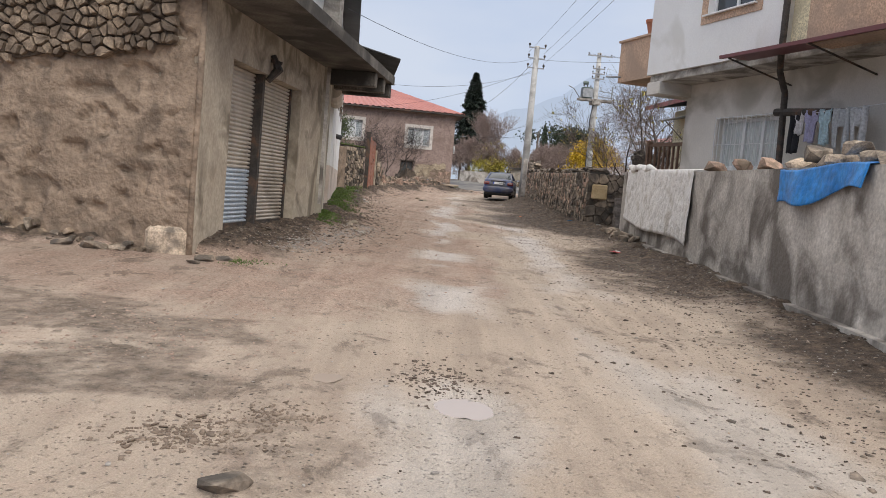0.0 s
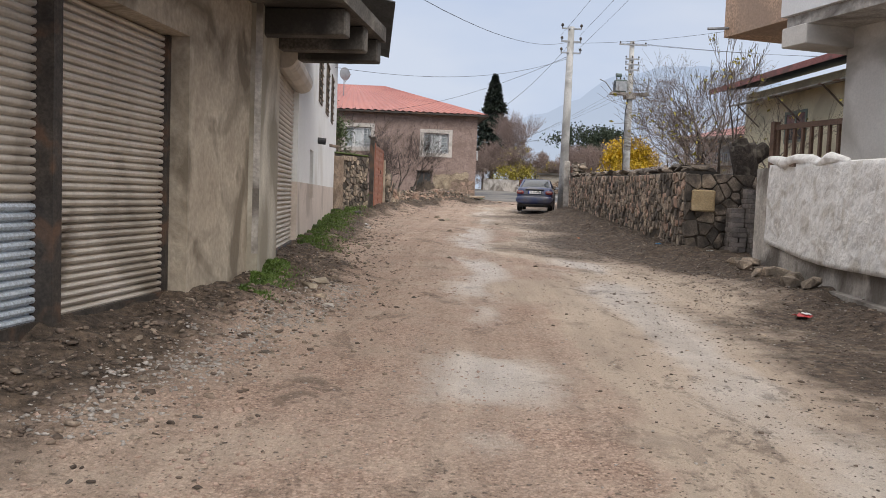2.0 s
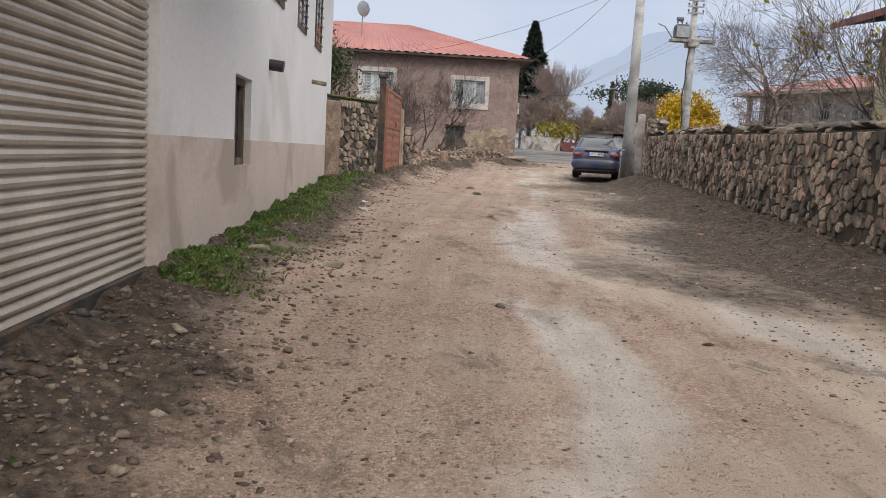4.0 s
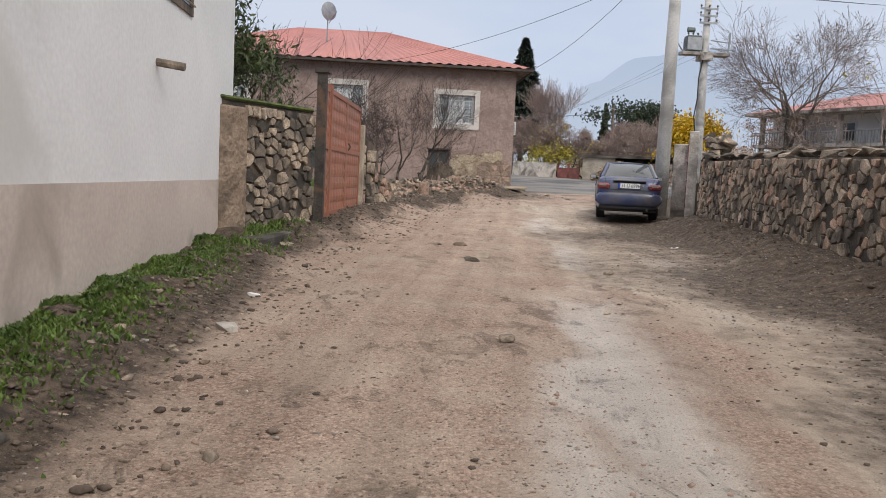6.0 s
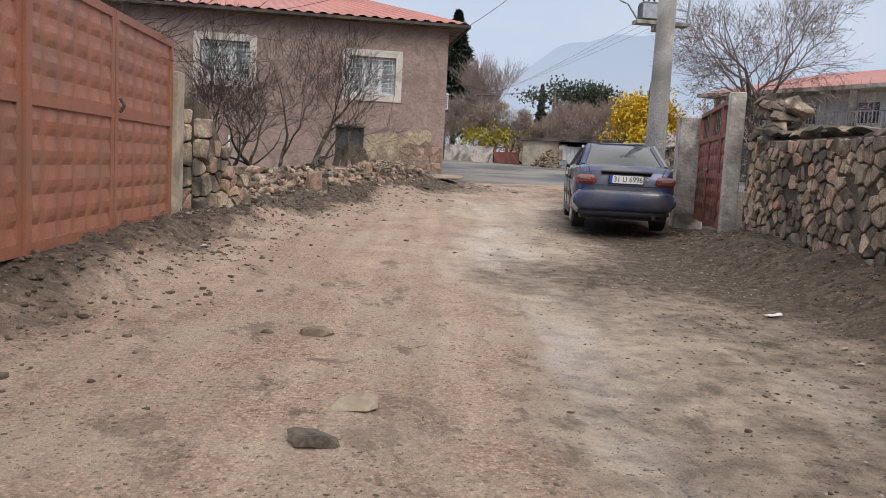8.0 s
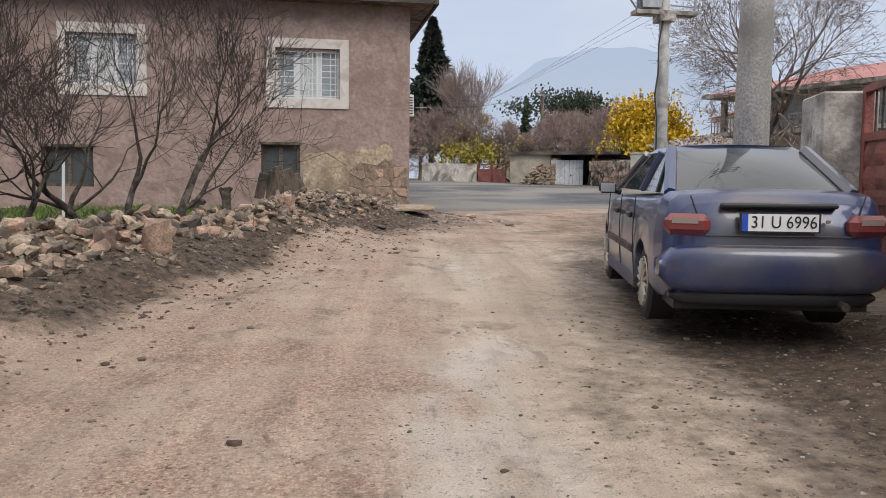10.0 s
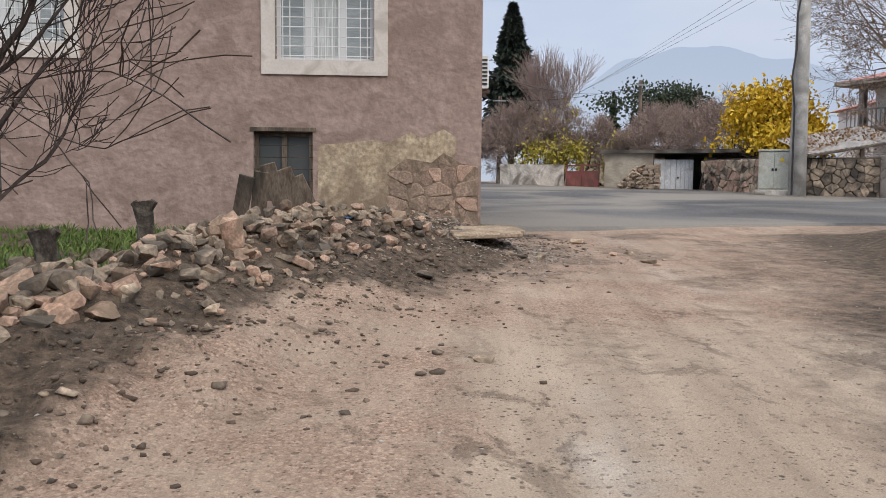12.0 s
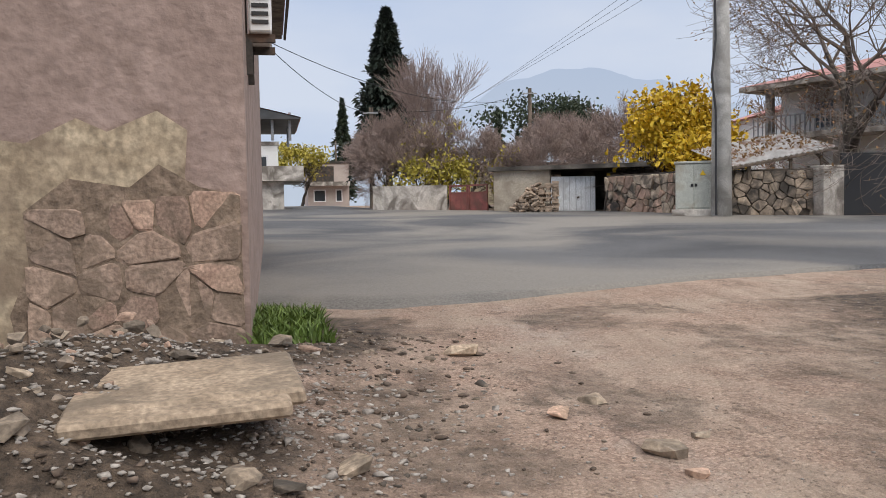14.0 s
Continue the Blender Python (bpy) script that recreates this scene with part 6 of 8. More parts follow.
def conifer(x, y, z, h, w, seed, label, mat, n=9000, droop=0.25, first=0.12):
    t = base("cypress_tree", pose(x, y, z), label, "tree", "dark cypresses")
    part("trunk", tube([(0, 0, -0.1), (0, 0, h * 0.97)], [w * 0.09, 0.03], 8), BARK, t)
    r = random.Random(seed)
    v, f = [], []
    sprays = int(n / 24)
    for i in range(sprays):
        u = r.random() ** 0.85
        zz = h * (first + (1 - first) * u)
        reach = w * (1 - u) ** 0.75 * max(0.25, 0.5 + 0.9 * noise.noise(Vector((u * 14, seed, i % 5 * 0.6))) + r.uniform(0.0, 0.5))
        a = r.uniform(0, 6.283)
        for k_ in range(24):
            s = (k_ + 0.5) / 24
            rad = reach * (0.25 + 0.75 * s)
            px, py = rad * math.cos(a + r.gauss(0, 0.14)), rad * math.sin(a + r.gauss(0, 0.14))
            pz = zz - droop * reach * s * s * 1.4 + r.gauss(0, h * 0.008)
            ss = h * 0.017 * r.uniform(0.6, 1.4)
            o = len(v)
            q = Euler((r.uniform(-0.9, 0.9), r.uniform(-0.9, 0.9), a)).to_matrix()
            for c in ((-ss, 0, 0), (0, -ss * 0.5, 0), (ss * 1.3, 0, -ss * 0.5), (0, ss * 0.5, 0)):
                w_ = q @ Vector(c)
                v.append((px + w_.x, py + w_.y, pz + w_.z))
            f.append((o, o + 1, o + 2, o + 3))
    part("crown", (v, f), mat, t)
    return t


conifer(11.85, 85, 2.0, 10.8, 2.5, 161, "tall dark drooping cypress over the crossing street", LEAFDARK, 24000, 0.32, 0.22)
conifer(25.2, 110, 2.2, 8.3, 1.2, 163, "slim dark cypress in the distance", LEAFPINE, 6000, 0.05, 0.05)
conifer(27.6, 112, 2.2, 6.6, 0.8, 167, "slim dark cypress in the distance", LEAFPINE, 5000, 0.05, 0.05)
conifer(12.2, 118, 2.2, 10.0, 1.7, 169, "greyish conifer far down the street", LEAFPINE, 8000, 0.2, 0.05)


def crown_tree(name, x, y, z, h, w, seed, label, mat, n, size):
    """A tree seen from afar: trunk, a few limbs and a clumped crown with gaps."""
    t = base(name, pose(x, y, z), label, "tree")
    tips = []
    g1, g2 = grow(seed, (0, 0, -0.1), (0, 0, 1), h * 0.34, w * 0.05, 4, 0.75, 0.72, (2, 3), 0.05, 0.2, tips=tips, min_r=0.012)
    part("trunk", merge(g1, g2), BARK, t)
    r = random.Random(seed)
    pts = []
    clumps = [Vector((r.gauss(0, w * 0.42), r.gauss(0, w * 0.42), h * r.uniform(0.5, 0.95))) for _ in range(26)]
    for c in clumps:
        for _ in range(n // 26):
            pts.append(c + Vector((r.gauss(0, w * 0.15), r.gauss(0, w * 0.15), r.gauss(0, h * 0.05))))
    part("crown", leaf_cloud(pts, size, seed, 0.7), mat, t)
    return t


crown_tree("pine_tree", 23.8, 92, 2.0, 6.9, 4.6, 173, "round-topped dark pine above the roofs", LEAFPINE, 6500, 0.13)
crown_tree("yellow_tree", 7.4, 96, 2.1, 4.2, 2.6, 177, "small tree with yellow-green leaves down the street", LEAFLIME, 2500, 0.12)
for i, (x, y, s1, hh) in enumerate(((10.2, 71.5, 181, 1.25), (11.4, 72.2, 183, 1.3), (12.8, 71.2, 187, 1.2), (13.8, 70.2, 193, 1.0), (17.5, 72, 195, 1.35), (19.4, 74, 197, 1.5), (21.5, 71, 199, 1.4), (16.4, 69, 201, 1.1))):
    bare_tree("hedge_tree", x, y, float(slope(y)), s1, "bushy leafless tree with pinkish grey twigs", [((-0.4, 0, 1), hh, 0.06, 6), ((0.4, 0.1, 1), hh, 0.06, 6)], TWIGPALE, (LEAFLIME, 0.03, 0.09) if i in (1, 3) else None, "bare trees across the street", spread=0.7, shrink=0.76, lift=0.06, wobble=0.2, min_r=0.0055)
bare_tree("fan_tree", 12.3, 72.5, 1.75, 205, "fan-shaped leafless tree with long upright shoots", [((-0.45, 0, 1), 1.9, 0.08, 5), ((0, 0, 1), 2.1, 0.08, 5), ((0.45, 0, 1), 1.9, 0.08, 5)], TWIGPALE, spread=0.4, shrink=0.78, lift=0.1, wobble=0.1, min_r=0.005)
bush = base("yellow_bush", pose(11.0, 70.2, 1.72), "yellowing bush hanging over the grey yard wall", "bush")
rr = random.Random(15)
cl = [Vector((rr.uniform(-1.0, 1.6), rr.uniform(-0.5, 0.4), rr.uniform(0.7, 1.7))) for _ in range(16)]
part("crown", leaf_cloud([c + Vector((rr.gauss(0, 0.28), rr.gauss(0, 0.2), rr.gauss(0, 0.22))) for c in cl for _ in range(90)], 0.08, 16, 0.6), LEAFLIME, bush)
part("stems", merge(*[tube([(c.x * 0.3, 0, -0.1), tuple(c)], [0.03, 0.012], 5) for c in cl]), BARK, bush)

# ---- far houses ----


def far_house(name, m, w, d, h, label, mat, roof, openings, over=0.3, roof_h=0.0):
    hs = base(name, m, label, "house")
    part("wall", box(0, 0, -0.3, w, d, h), mat, hs)
    if roof_h:
        e = over
        part("roof", ([(-e, -e, h), (w + e, -e, h), (w + e, d + e, h), (-e, d + e, h), (w * 0.3, d / 2, h + roof_h), (w * 0.7, d / 2, h + roof_h)], [(0, 1, 5, 4), (1, 2, 5), (2, 3, 4, 5), (3, 0, 4), (3, 2, 1, 0)]), roof, hs)
    else:
        part("roof", box(-over, -over, h + 0.004, w + over, d + over, h + 0.16), roof, hs)
    for face, a, b, c, e in openings:
        if face == "front":
            wd = part("window", merge(box(a, -0.03, b, c, -0.002, b + 0.07), box(a, -0.03, e - 0.07, c, -0.002, e), box(a, -0.03, b + 0.07, a + 0.07, -0.002, e - 0.07), box(c - 0.07, -0.03, b + 0.07, c, -0.002, e - 0.07)), WHITEPVC, hs)
            part("pane", box(a + 0.07, -0.02, b + 0.07, c - 0.07, -0.002, e - 0.07), WINDOWGLASS, wd)
        else:
            wd = part("window", merge(box(w + 0.002, a, b, w + 0.03, c, b + 0.07), box(w + 0.002, a, e - 0.07, w + 0.03, c, e), box(w + 0.002, a, b + 0.07, w + 0.03, a + 0.07, e - 0.07), box(w + 0.002, c - 0.07, b + 0.07, w + 0.03, c, e - 0.07)), WHITEPVC, hs)
            part("pane", box(w + 0.002, a + 0.07, b + 0.07, w + 0.02, c - 0.07, e - 0.07), WINDOWGLASS, wd)
    return hs


cor = far_house("corner_house", pose(-0.75, 74, 1.8), 6.4, 9, 2.7, "white two-storey corner house with a roof terrace", APARTWHITE, CONCRETE, [("front", 5.0, 1.6, 6.0, 2.3), ("side", 1.0, 1.4, 2.4, 2.4), ("side", 4.0, 1.4, 5.2, 2.4)], 0.05)
part("balcony", merge(box(5.0, -1.0, 1.2, 7.4, 0, 1.34), box(5.0, -1.0, 1.34, 7.4, -0.9, 1.8), box(7.3, -0.9, 1.34, 7.4, 4, 1.8), box(6.41, 0, 1.2, 7.4, 4, 1.34)), CONCRETE, cor, "grey concrete balcony")
tr_ = part("terrace_roof", prism([(2.0, 3.7), (7.3, 3.7), (7.3, 3.76), (5.2, 4.25), (2.0, 4.2)], -0.9, 6), DARKTIN, cor, "dark underside of the terrace roof")
part("roof_sheet", ([(7.36, -0.95, 3.77), (7.36, 6, 3.77), (5.2, 6, 4.28), (5.2, -0.95, 4.28)], [(0, 1, 2, 3)]), ROOFRED, tr_, "red roof sheet")
part("shop_front", box(4.6, -0.5, -0.3, 6.6, -0.002, 1.19), CONCRETE, cor, "grey ground floor")
for x, y in ((6.9, -0.5), (6.9, 3.0), (6.2, -0.5)):
    part("post", tube([(x, y, 2.86), (x, y, 4.0)], 0.06, 6), STEELGREY, cor)
part("ground_shutter", box(5.2, -0.03, 0.1, 6.3, -0.002, 1.1), STEELGREY, cor)
h2 = far_house("street_house", pose(8.0, 100, 2.1), 3.0, 6, 3.1, "weathered two-storey house far down the street", surf("pinkish_render", (0.4, 0.33, 0.3), (0.5, 0.43, 0.39), 1, 0.9, 0.1), DARKCONCRETE, [("front", 0.4, 0.3, 1.3, 1.2), ("front", 2.0, 0.3, 2.5, 1.2)], 0.1)
# no opening here: the recess's shade is a flat dark panel
part("loggia", box(0.2, -0.02, 1.7, 1.9, -0.002, 2.9), DARKIRON, h2, "flat dark panel painted as the loggia's inner shade")
part("balcony", box(-0.1, -0.9, 1.45, 3.0, 0, 1.75), CONCRETE, h2)
far_house("low_house", pose(16.2, 80, 2.0), 6.5, 6, 1.9, "cream flat-roofed house behind the shed", CREAM, DARKCONCRETE, [("front", 0.8, 1.0, 1.2, 1.5), ("front", 1.7, 0.9, 2.1, 1.5)])
rw_ = far_house("red_roofed_house", pose(30.5, 74, 1.8, 0, 0, -8), 12, 9, 4.6, "white house with a red hipped roof behind bare trees", APARTWHITE, ROOFRED, [("front", 1.0, 2.6, 2.4, 3.9), ("front", 5, 2.6, 6.4, 3.9), ("front", 9, 2.6, 10.4, 3.9)], 0.5, 1.4)
part("balcony", merge(box(-1.5, -1.2, 2.1, 4, 0, 2.25), *[box(-1.5 + 0.25 * i, -1.2, 2.25, -1.45 + 0.25 * i, -1.15, 2.95) for i in range(22)], box(-1.5, -1.2, 2.95, 4, -1.13, 3.02)), CONCRETE, rw_)
bh = base("balcony_house", pose(24.0, 68.2, 1.6, 0, 0, -68), "grey house with a long railed balcony and flat eave", "house")
part("wall", box(0, 1.6, -0.3, 12, 9, 4.5), APARTWHITE, bh)
part("balcony_slab", box(-0.2, 0, 2.55, 12, 1.6, 2.75), CONCRETE, bh)
part("roof_eave", box(-0.6, -0.3, 4.5, 12.4, 9.4, 4.68), CONCRETE, bh, "flat dark eave")
part("roof", ([(-0.6, -0.3, 4.69), (12.4, -0.3, 4.69), (12.4, 9.4, 4.69), (-0.6, 9.4, 4.69), (4, 4.5, 6.0), (8, 4.5, 6.0)], [(0, 1, 5, 4), (1, 2, 5), (2, 3, 4, 5), (3, 0, 4)]), ROOFRED, bh, "low red sheet roof")
part("rail_top", box(-0.2, 0.02, 3.42, 12, 0.08, 3.48), STEELGREY, bh)
for i in range(60):
    part("baluster", box(-0.2 + 0.2 * i, 0.03, 2.752, -0.16 + 0.2 * i, 0.07, 3.42), STEELGREY, bh)
for i in range(5):
    part("column", box(0.2 + 2.8 * i, 0.25, -0.3, 0.45 + 2.8 * i, 0.5, 4.5), CONCRETE, bh)
for i in range(3):
    wd = part("window", box(1.4 + 3.4 * i, 1.54, 2.9, 2.7 + 3.4 * i, 1.598, 4.1), WHITEPVC, bh)
    part("pane", box(1.5 + 3.4 * i, 1.52, 3.0, 2.6 + 3.4 * i, 1.539, 4.0), WINDOWGLASS, wd)

# yellow house over the field wall
yh = base("yellow_house", pose(12.2, 31.2, 0, 0, 0, -90), "cream house with a dark eave and tin awning", "house")
part("wall", box(0, 0, 0.3, 9, 5, 4.7), CREAM, yh)
part("eave", moved(corrugated(-0.5, 9.5, -1.0, 0, 0.8, 0.32, 0.14, 0.025), pose(0, 0, 4.78)), DARKTIN, yh, "dark corrugated eave")
part("fascia", box(-0.5, -1.03, 4.7, 9.5, -1.0, 4.86), DARKRED, yh)
part("awning", moved(corrugated(0.3, 9, -0.8, 0, -0.01, 0.16, 0.12, 0.02), pose(0, 0, 4.25)), TIN, yh, "grey tin awning")
for i in range(4):
    part("bracket", tube([(1.0 + 2.4 * i, -0.75, 4.24), (1.0 + 2.4 * i, -0.02, 3.6)], 0.025, 6), OLDWOOD, yh)
wd = part("window", merge(box(2.6, -0.03, 3.0, 3.8, 0.0, 3.08), box(2.6, -0.03, 3.8, 3.8, 0.0, 3.88), box(2.6, -0.03, 3.08, 2.68, 0, 3.8), box(3.72, -0.03, 3.08, 3.8, 0, 3.8), box(3.16, -0.025, 3.08, 3.24, 0, 3.8)), surf("green_trim", (0.12, 0.16, 0.13), (0.2, 0.25, 0.2), 4, 0.6, 0.1), yh)
part("pane", box(2.68, -0.012, 3.08, 3.72, -0.004, 3.8), WINDOWGLASS, wd)

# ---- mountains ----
# distance haze painted as a glowing blue, paler towards the foot
HAZEGLOW = bpy.data.materials.new("painted_haze_glow")
HAZEGLOW.use_nodes = True
hn, hl_ = HAZEGLOW.node_tree.nodes, HAZEGLOW.node_tree.links
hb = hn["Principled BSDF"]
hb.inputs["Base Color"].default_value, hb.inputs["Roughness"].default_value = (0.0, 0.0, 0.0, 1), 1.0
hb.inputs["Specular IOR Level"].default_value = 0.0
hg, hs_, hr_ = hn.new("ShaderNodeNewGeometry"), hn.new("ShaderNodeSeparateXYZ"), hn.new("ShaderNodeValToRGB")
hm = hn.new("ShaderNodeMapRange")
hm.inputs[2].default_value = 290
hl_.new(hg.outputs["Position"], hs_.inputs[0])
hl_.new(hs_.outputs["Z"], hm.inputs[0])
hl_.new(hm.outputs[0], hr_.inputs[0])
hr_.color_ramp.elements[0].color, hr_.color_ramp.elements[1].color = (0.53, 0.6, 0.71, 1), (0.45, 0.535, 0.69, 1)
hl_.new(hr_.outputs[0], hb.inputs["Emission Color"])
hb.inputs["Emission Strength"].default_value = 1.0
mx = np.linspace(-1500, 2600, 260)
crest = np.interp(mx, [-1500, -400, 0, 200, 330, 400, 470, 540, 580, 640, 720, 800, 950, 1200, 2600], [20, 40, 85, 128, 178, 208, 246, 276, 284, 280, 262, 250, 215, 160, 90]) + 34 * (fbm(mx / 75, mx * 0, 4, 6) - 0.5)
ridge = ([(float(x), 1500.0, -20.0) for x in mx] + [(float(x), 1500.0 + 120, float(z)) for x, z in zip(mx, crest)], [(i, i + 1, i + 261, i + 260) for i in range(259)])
solid("mountain_backdrop", ridge, HAZEGLOW, "mountain in low cloud, its haze painted as blue glow", "mountain", kind="structure", smooth=True)

# ---- stones in the walls ----
top_s = lambda x: float(np.interp(x, [0, 3, 6, 10, SWL], [1.62, 1.65, 1.71, 1.81, 1.84]))
stones_on(wall_s, 0.1, SWL - 0.05, lambda x: 0.4 + 0.036 * x, top_s, 0.07, 0.14, [STONE, STONE, DARKSTONE, PALESTONE, PALESTONE, PINKSTONE], 31, 300, 0.024, gap=0.011, flat=0.85, miss=0.16)
r = random.Random(77)
cap_kinds = [stone_mesh(900 + i, r.choice([STONE, DARKSTONE, PALESTONE]), 0.15) for i in range(6)]
x = 0.1
while x < SWL:
    w = r.uniform(0.12, 0.3)
    ob = part("coping_stone", r.choice(cap_kinds), None, wall_s)
    ob.matrix_basis = pose(x + w / 2, 0.28 + r.uniform(-0.05, 0.05), top_s(x) + 0.05, r.uniform(-15, 15), r.uniform(-15, 15), r.uniform(-20, 20)) @ Matrix.Diagonal((w * 1.15, 0.42, r.uniform(0.08, 0.15), 1))
    x += w
side_stones(wall_s, 0.05, 3.1, 0.35, 1.6, 0.06, 0.24, [STONE, DARKSTONE, PALESTONE, STONE], 33, 0.03)
part("plaque_stone", box(-0.07, 0.14, 1.05, 0.1, 0.46, 1.36, 0.02), surf("yellow_cut_stone", (0.45, 0.33, 0.18), (0.58, 0.45, 0.27), 5, 0.9, 0.4, 50), wall_s, "squared yellow limestone block")
# broken pier of loose stones beside the gate post
pier_kinds = [stone_mesh(940 + i, r.choice([STONE, DARKSTONE, PALESTONE]), 0.15) for i in range(6)]
for i in range(26):
    ob = part("loose_stone", r.choice(pier_kinds), None, wall_s)
    ob.matrix_basis = pose(SWL - 0.08 - r.uniform(0, 0.4) , 0.1 + r.uniform(0, 0.35), 1.86 + 0.42 * (i / 26) ** 1.2, r.uniform(-25, 25), r.uniform(-25, 25), r.uniform(0, 180)) @ Matrix.Diagonal((r.uniform(0.18, 0.34), r.uniform(0.16, 0.26), r.uniform(0.08, 0.16), 1))

stones_on(wall_l, 0.42, 1.66, lambda x: 0.7, lambda x: 2.04, 0.06, 0.135, [STONE, PALESTONE, PALESTONE, DARKSTONE], 35, 200, 0.035, gap=0.012, miss=0.12)
stones_on(wall_r, 0.0, 0.95, lambda x: -0.1, lambda x: 1.15 - 0.75 * x, 0.05, 0.18, [PALESTONE, PINKSTONE, STONE], 37, 90)
side_stones(wall_r, 0.05, 0.45, -0.1, 1.15, 0.02, 0.24, [PALESTONE, PINKSTONE], 39)
for i in range(5):
    ob = part("loose_stone", r.choice(pier_kinds), None, wall_r)
    ob.matrix_basis = pose(0.12 + 0.17 * i, 0.25, 1.2 - 0.2 * i, r.uniform(-20, 20), r.uniform(-20, 20), r.uniform(0, 90)) @ Matrix.Diagonal((0.28, 0.3, 0.18, 1))
EARTHSTONE = surf("earthy_stone", (0.2, 0.155, 0.11), (0.37, 0.29, 0.215), 7, 0.95, 0.7, 45, (0.13, 0.1, 0.075), 0.35, 4, vary=0.25)
# rubble showing through the shop's end wall


def bare_line(y):
    """Height above which the plaster has fallen off the end wall."""
    return 2.05 - 0.12 * y + 0.16 * noise.noise(Vector((y * 1.6, 3.1, 0)))


bed = [(0.25, 2.61)] + [(0.25 + 0.1 * i, bare_line(0.25 + 0.1 * i) + 0.05) for i in range(41)] + [(4.25, 2.61)]
bv, bf = prism(bed, 0, 0.03)
part("rubble_bed", ([(-0.075 - q[1], q[0], q[2]) for q in bv], bf), surf("earth_mortar", (0.05, 0.037, 0.027), (0.13, 0.098, 0.072), 8, 0.95, 1.0, 40), shop, "washed-out earth mortar")
side_stones(shop, 0.2, 4.25, 1.4, 2.6, -0.095, 0.125, [EARTHSTONE], 41, 0.06, lambda y, z: z < bare_line(y) + 0.04, 0.011, 0.7)
side_stones(shop, 0.3, 4.2, 0.1, 0.62, -0.088, 0.14, [EARTHSTONE, EARTHSTONE, PALESTONE], 43, 0.045, lambda y, z: z > 0.3 + 0.25 * noise.noise(Vector((y * 1.3, 8.2, 0))), 0.02, 0.7)
part("corner_block", box(-0.1, 0.02, 0.1, 0.1, 0.42, 0.42, 0.05), PALESTONE, shop, "squared corner stone at the foot")
# low ruined block wall by the corner of the street
m, ln = run(9.0, 36.4, 10.35, 43.0)
lowwall = base("ruined_garden_wall", m, "ruined low wall of rubble and tan blocks", "wall", kind="structure")
part("core", prism([(0, 0.6), (ln, 0.8), (ln, 1.62), (ln - 0.7, 1.8), (ln - 1.4, 1.6), (ln - 2.2, 1.5), (3, 1.55), (0, 1.45)], -0.4, -0.04), MORTAR, lowwall)
stones_on(lowwall, 0, ln, lambda x: 0.85, lambda x: 1.55, -0.02, 0.3, [PALESTONE, STONE, PALESTONE], 45, 120)
blk = mesh(box(-0.16, -0.12, -0.09, 0.16, 0.12, 0.09, 0.012), surf("tan_block", (0.33, 0.26, 0.15), (0.45, 0.36, 0.22), 6, 0.95, 0.5, 50, vary=0.2))
for i in range(22):
    ob = part("block", blk, None, lowwall)
    ob.matrix_basis = pose(ln - 0.1 - 0.33 * (i % 3), -0.2 - 0.25 * (i % 2), 0.98 + 0.185 * (i // 5), r.uniform(-3, 3), r.uniform(-3, 3), r.uniform(-6, 6))
m, ln2 = run(7.75, 34.3, 9.0, 36.4)
backwall = base("back_wall", m, "rubble wall behind the parked car", "wall", kind="structure")
part("core", box(0, -0.35, 0.5, ln2, -0.04, 1.5), MORTAR, backwall)
stones_on(backwall, 0, ln2, lambda x: 0.8, lambda x: 1.5, -0.03, 0.28, [STONE, PALESTONE], 46, 60)

# ---- stack of paving blocks ----
stack = base("paver_stack", SW @ pose(0, 0, 0), "stacked grey concrete paving blocks against the stone wall", "paver stack")
pv = mesh(box(-0.1, -0.05, -0.033, 0.1, 0.05, 0.033, 0.006), PAVER)
zb = 0.44
for cx_, cy_, n in ((-0.18, 0.72, 10), (-0.4, 0.68, 6), (-0.18, 0.93, 14), (-0.4, 0.92, 11), (-0.18, 1.14, 15), (-0.4, 1.13, 14), (-0.18, 1.35, 15), (-0.4, 1.34, 14), (-0.18, 1.56, 15), (-0.4, 1.55, 12), (-0.62, 0.9, 4), (-0.62, 1.12, 5)):
    for i in range(n):
        for s_ in (-0.053, 0.053):
            ob = part("paving_block", pv, None, stack)
            dx, dy = (s_, 0) if i % 2 == 0 else (0, s_)
            ob.matrix_basis = pose(cx_ + dx + r.uniform(-0.008, 0.008), cy_ + dy + r.uniform(-0.008, 0.008), zb + 0.034 + 0.0675 * i, 0, 0, (90 if i % 2 == 0 else 0) + r.uniform(-4, 4))

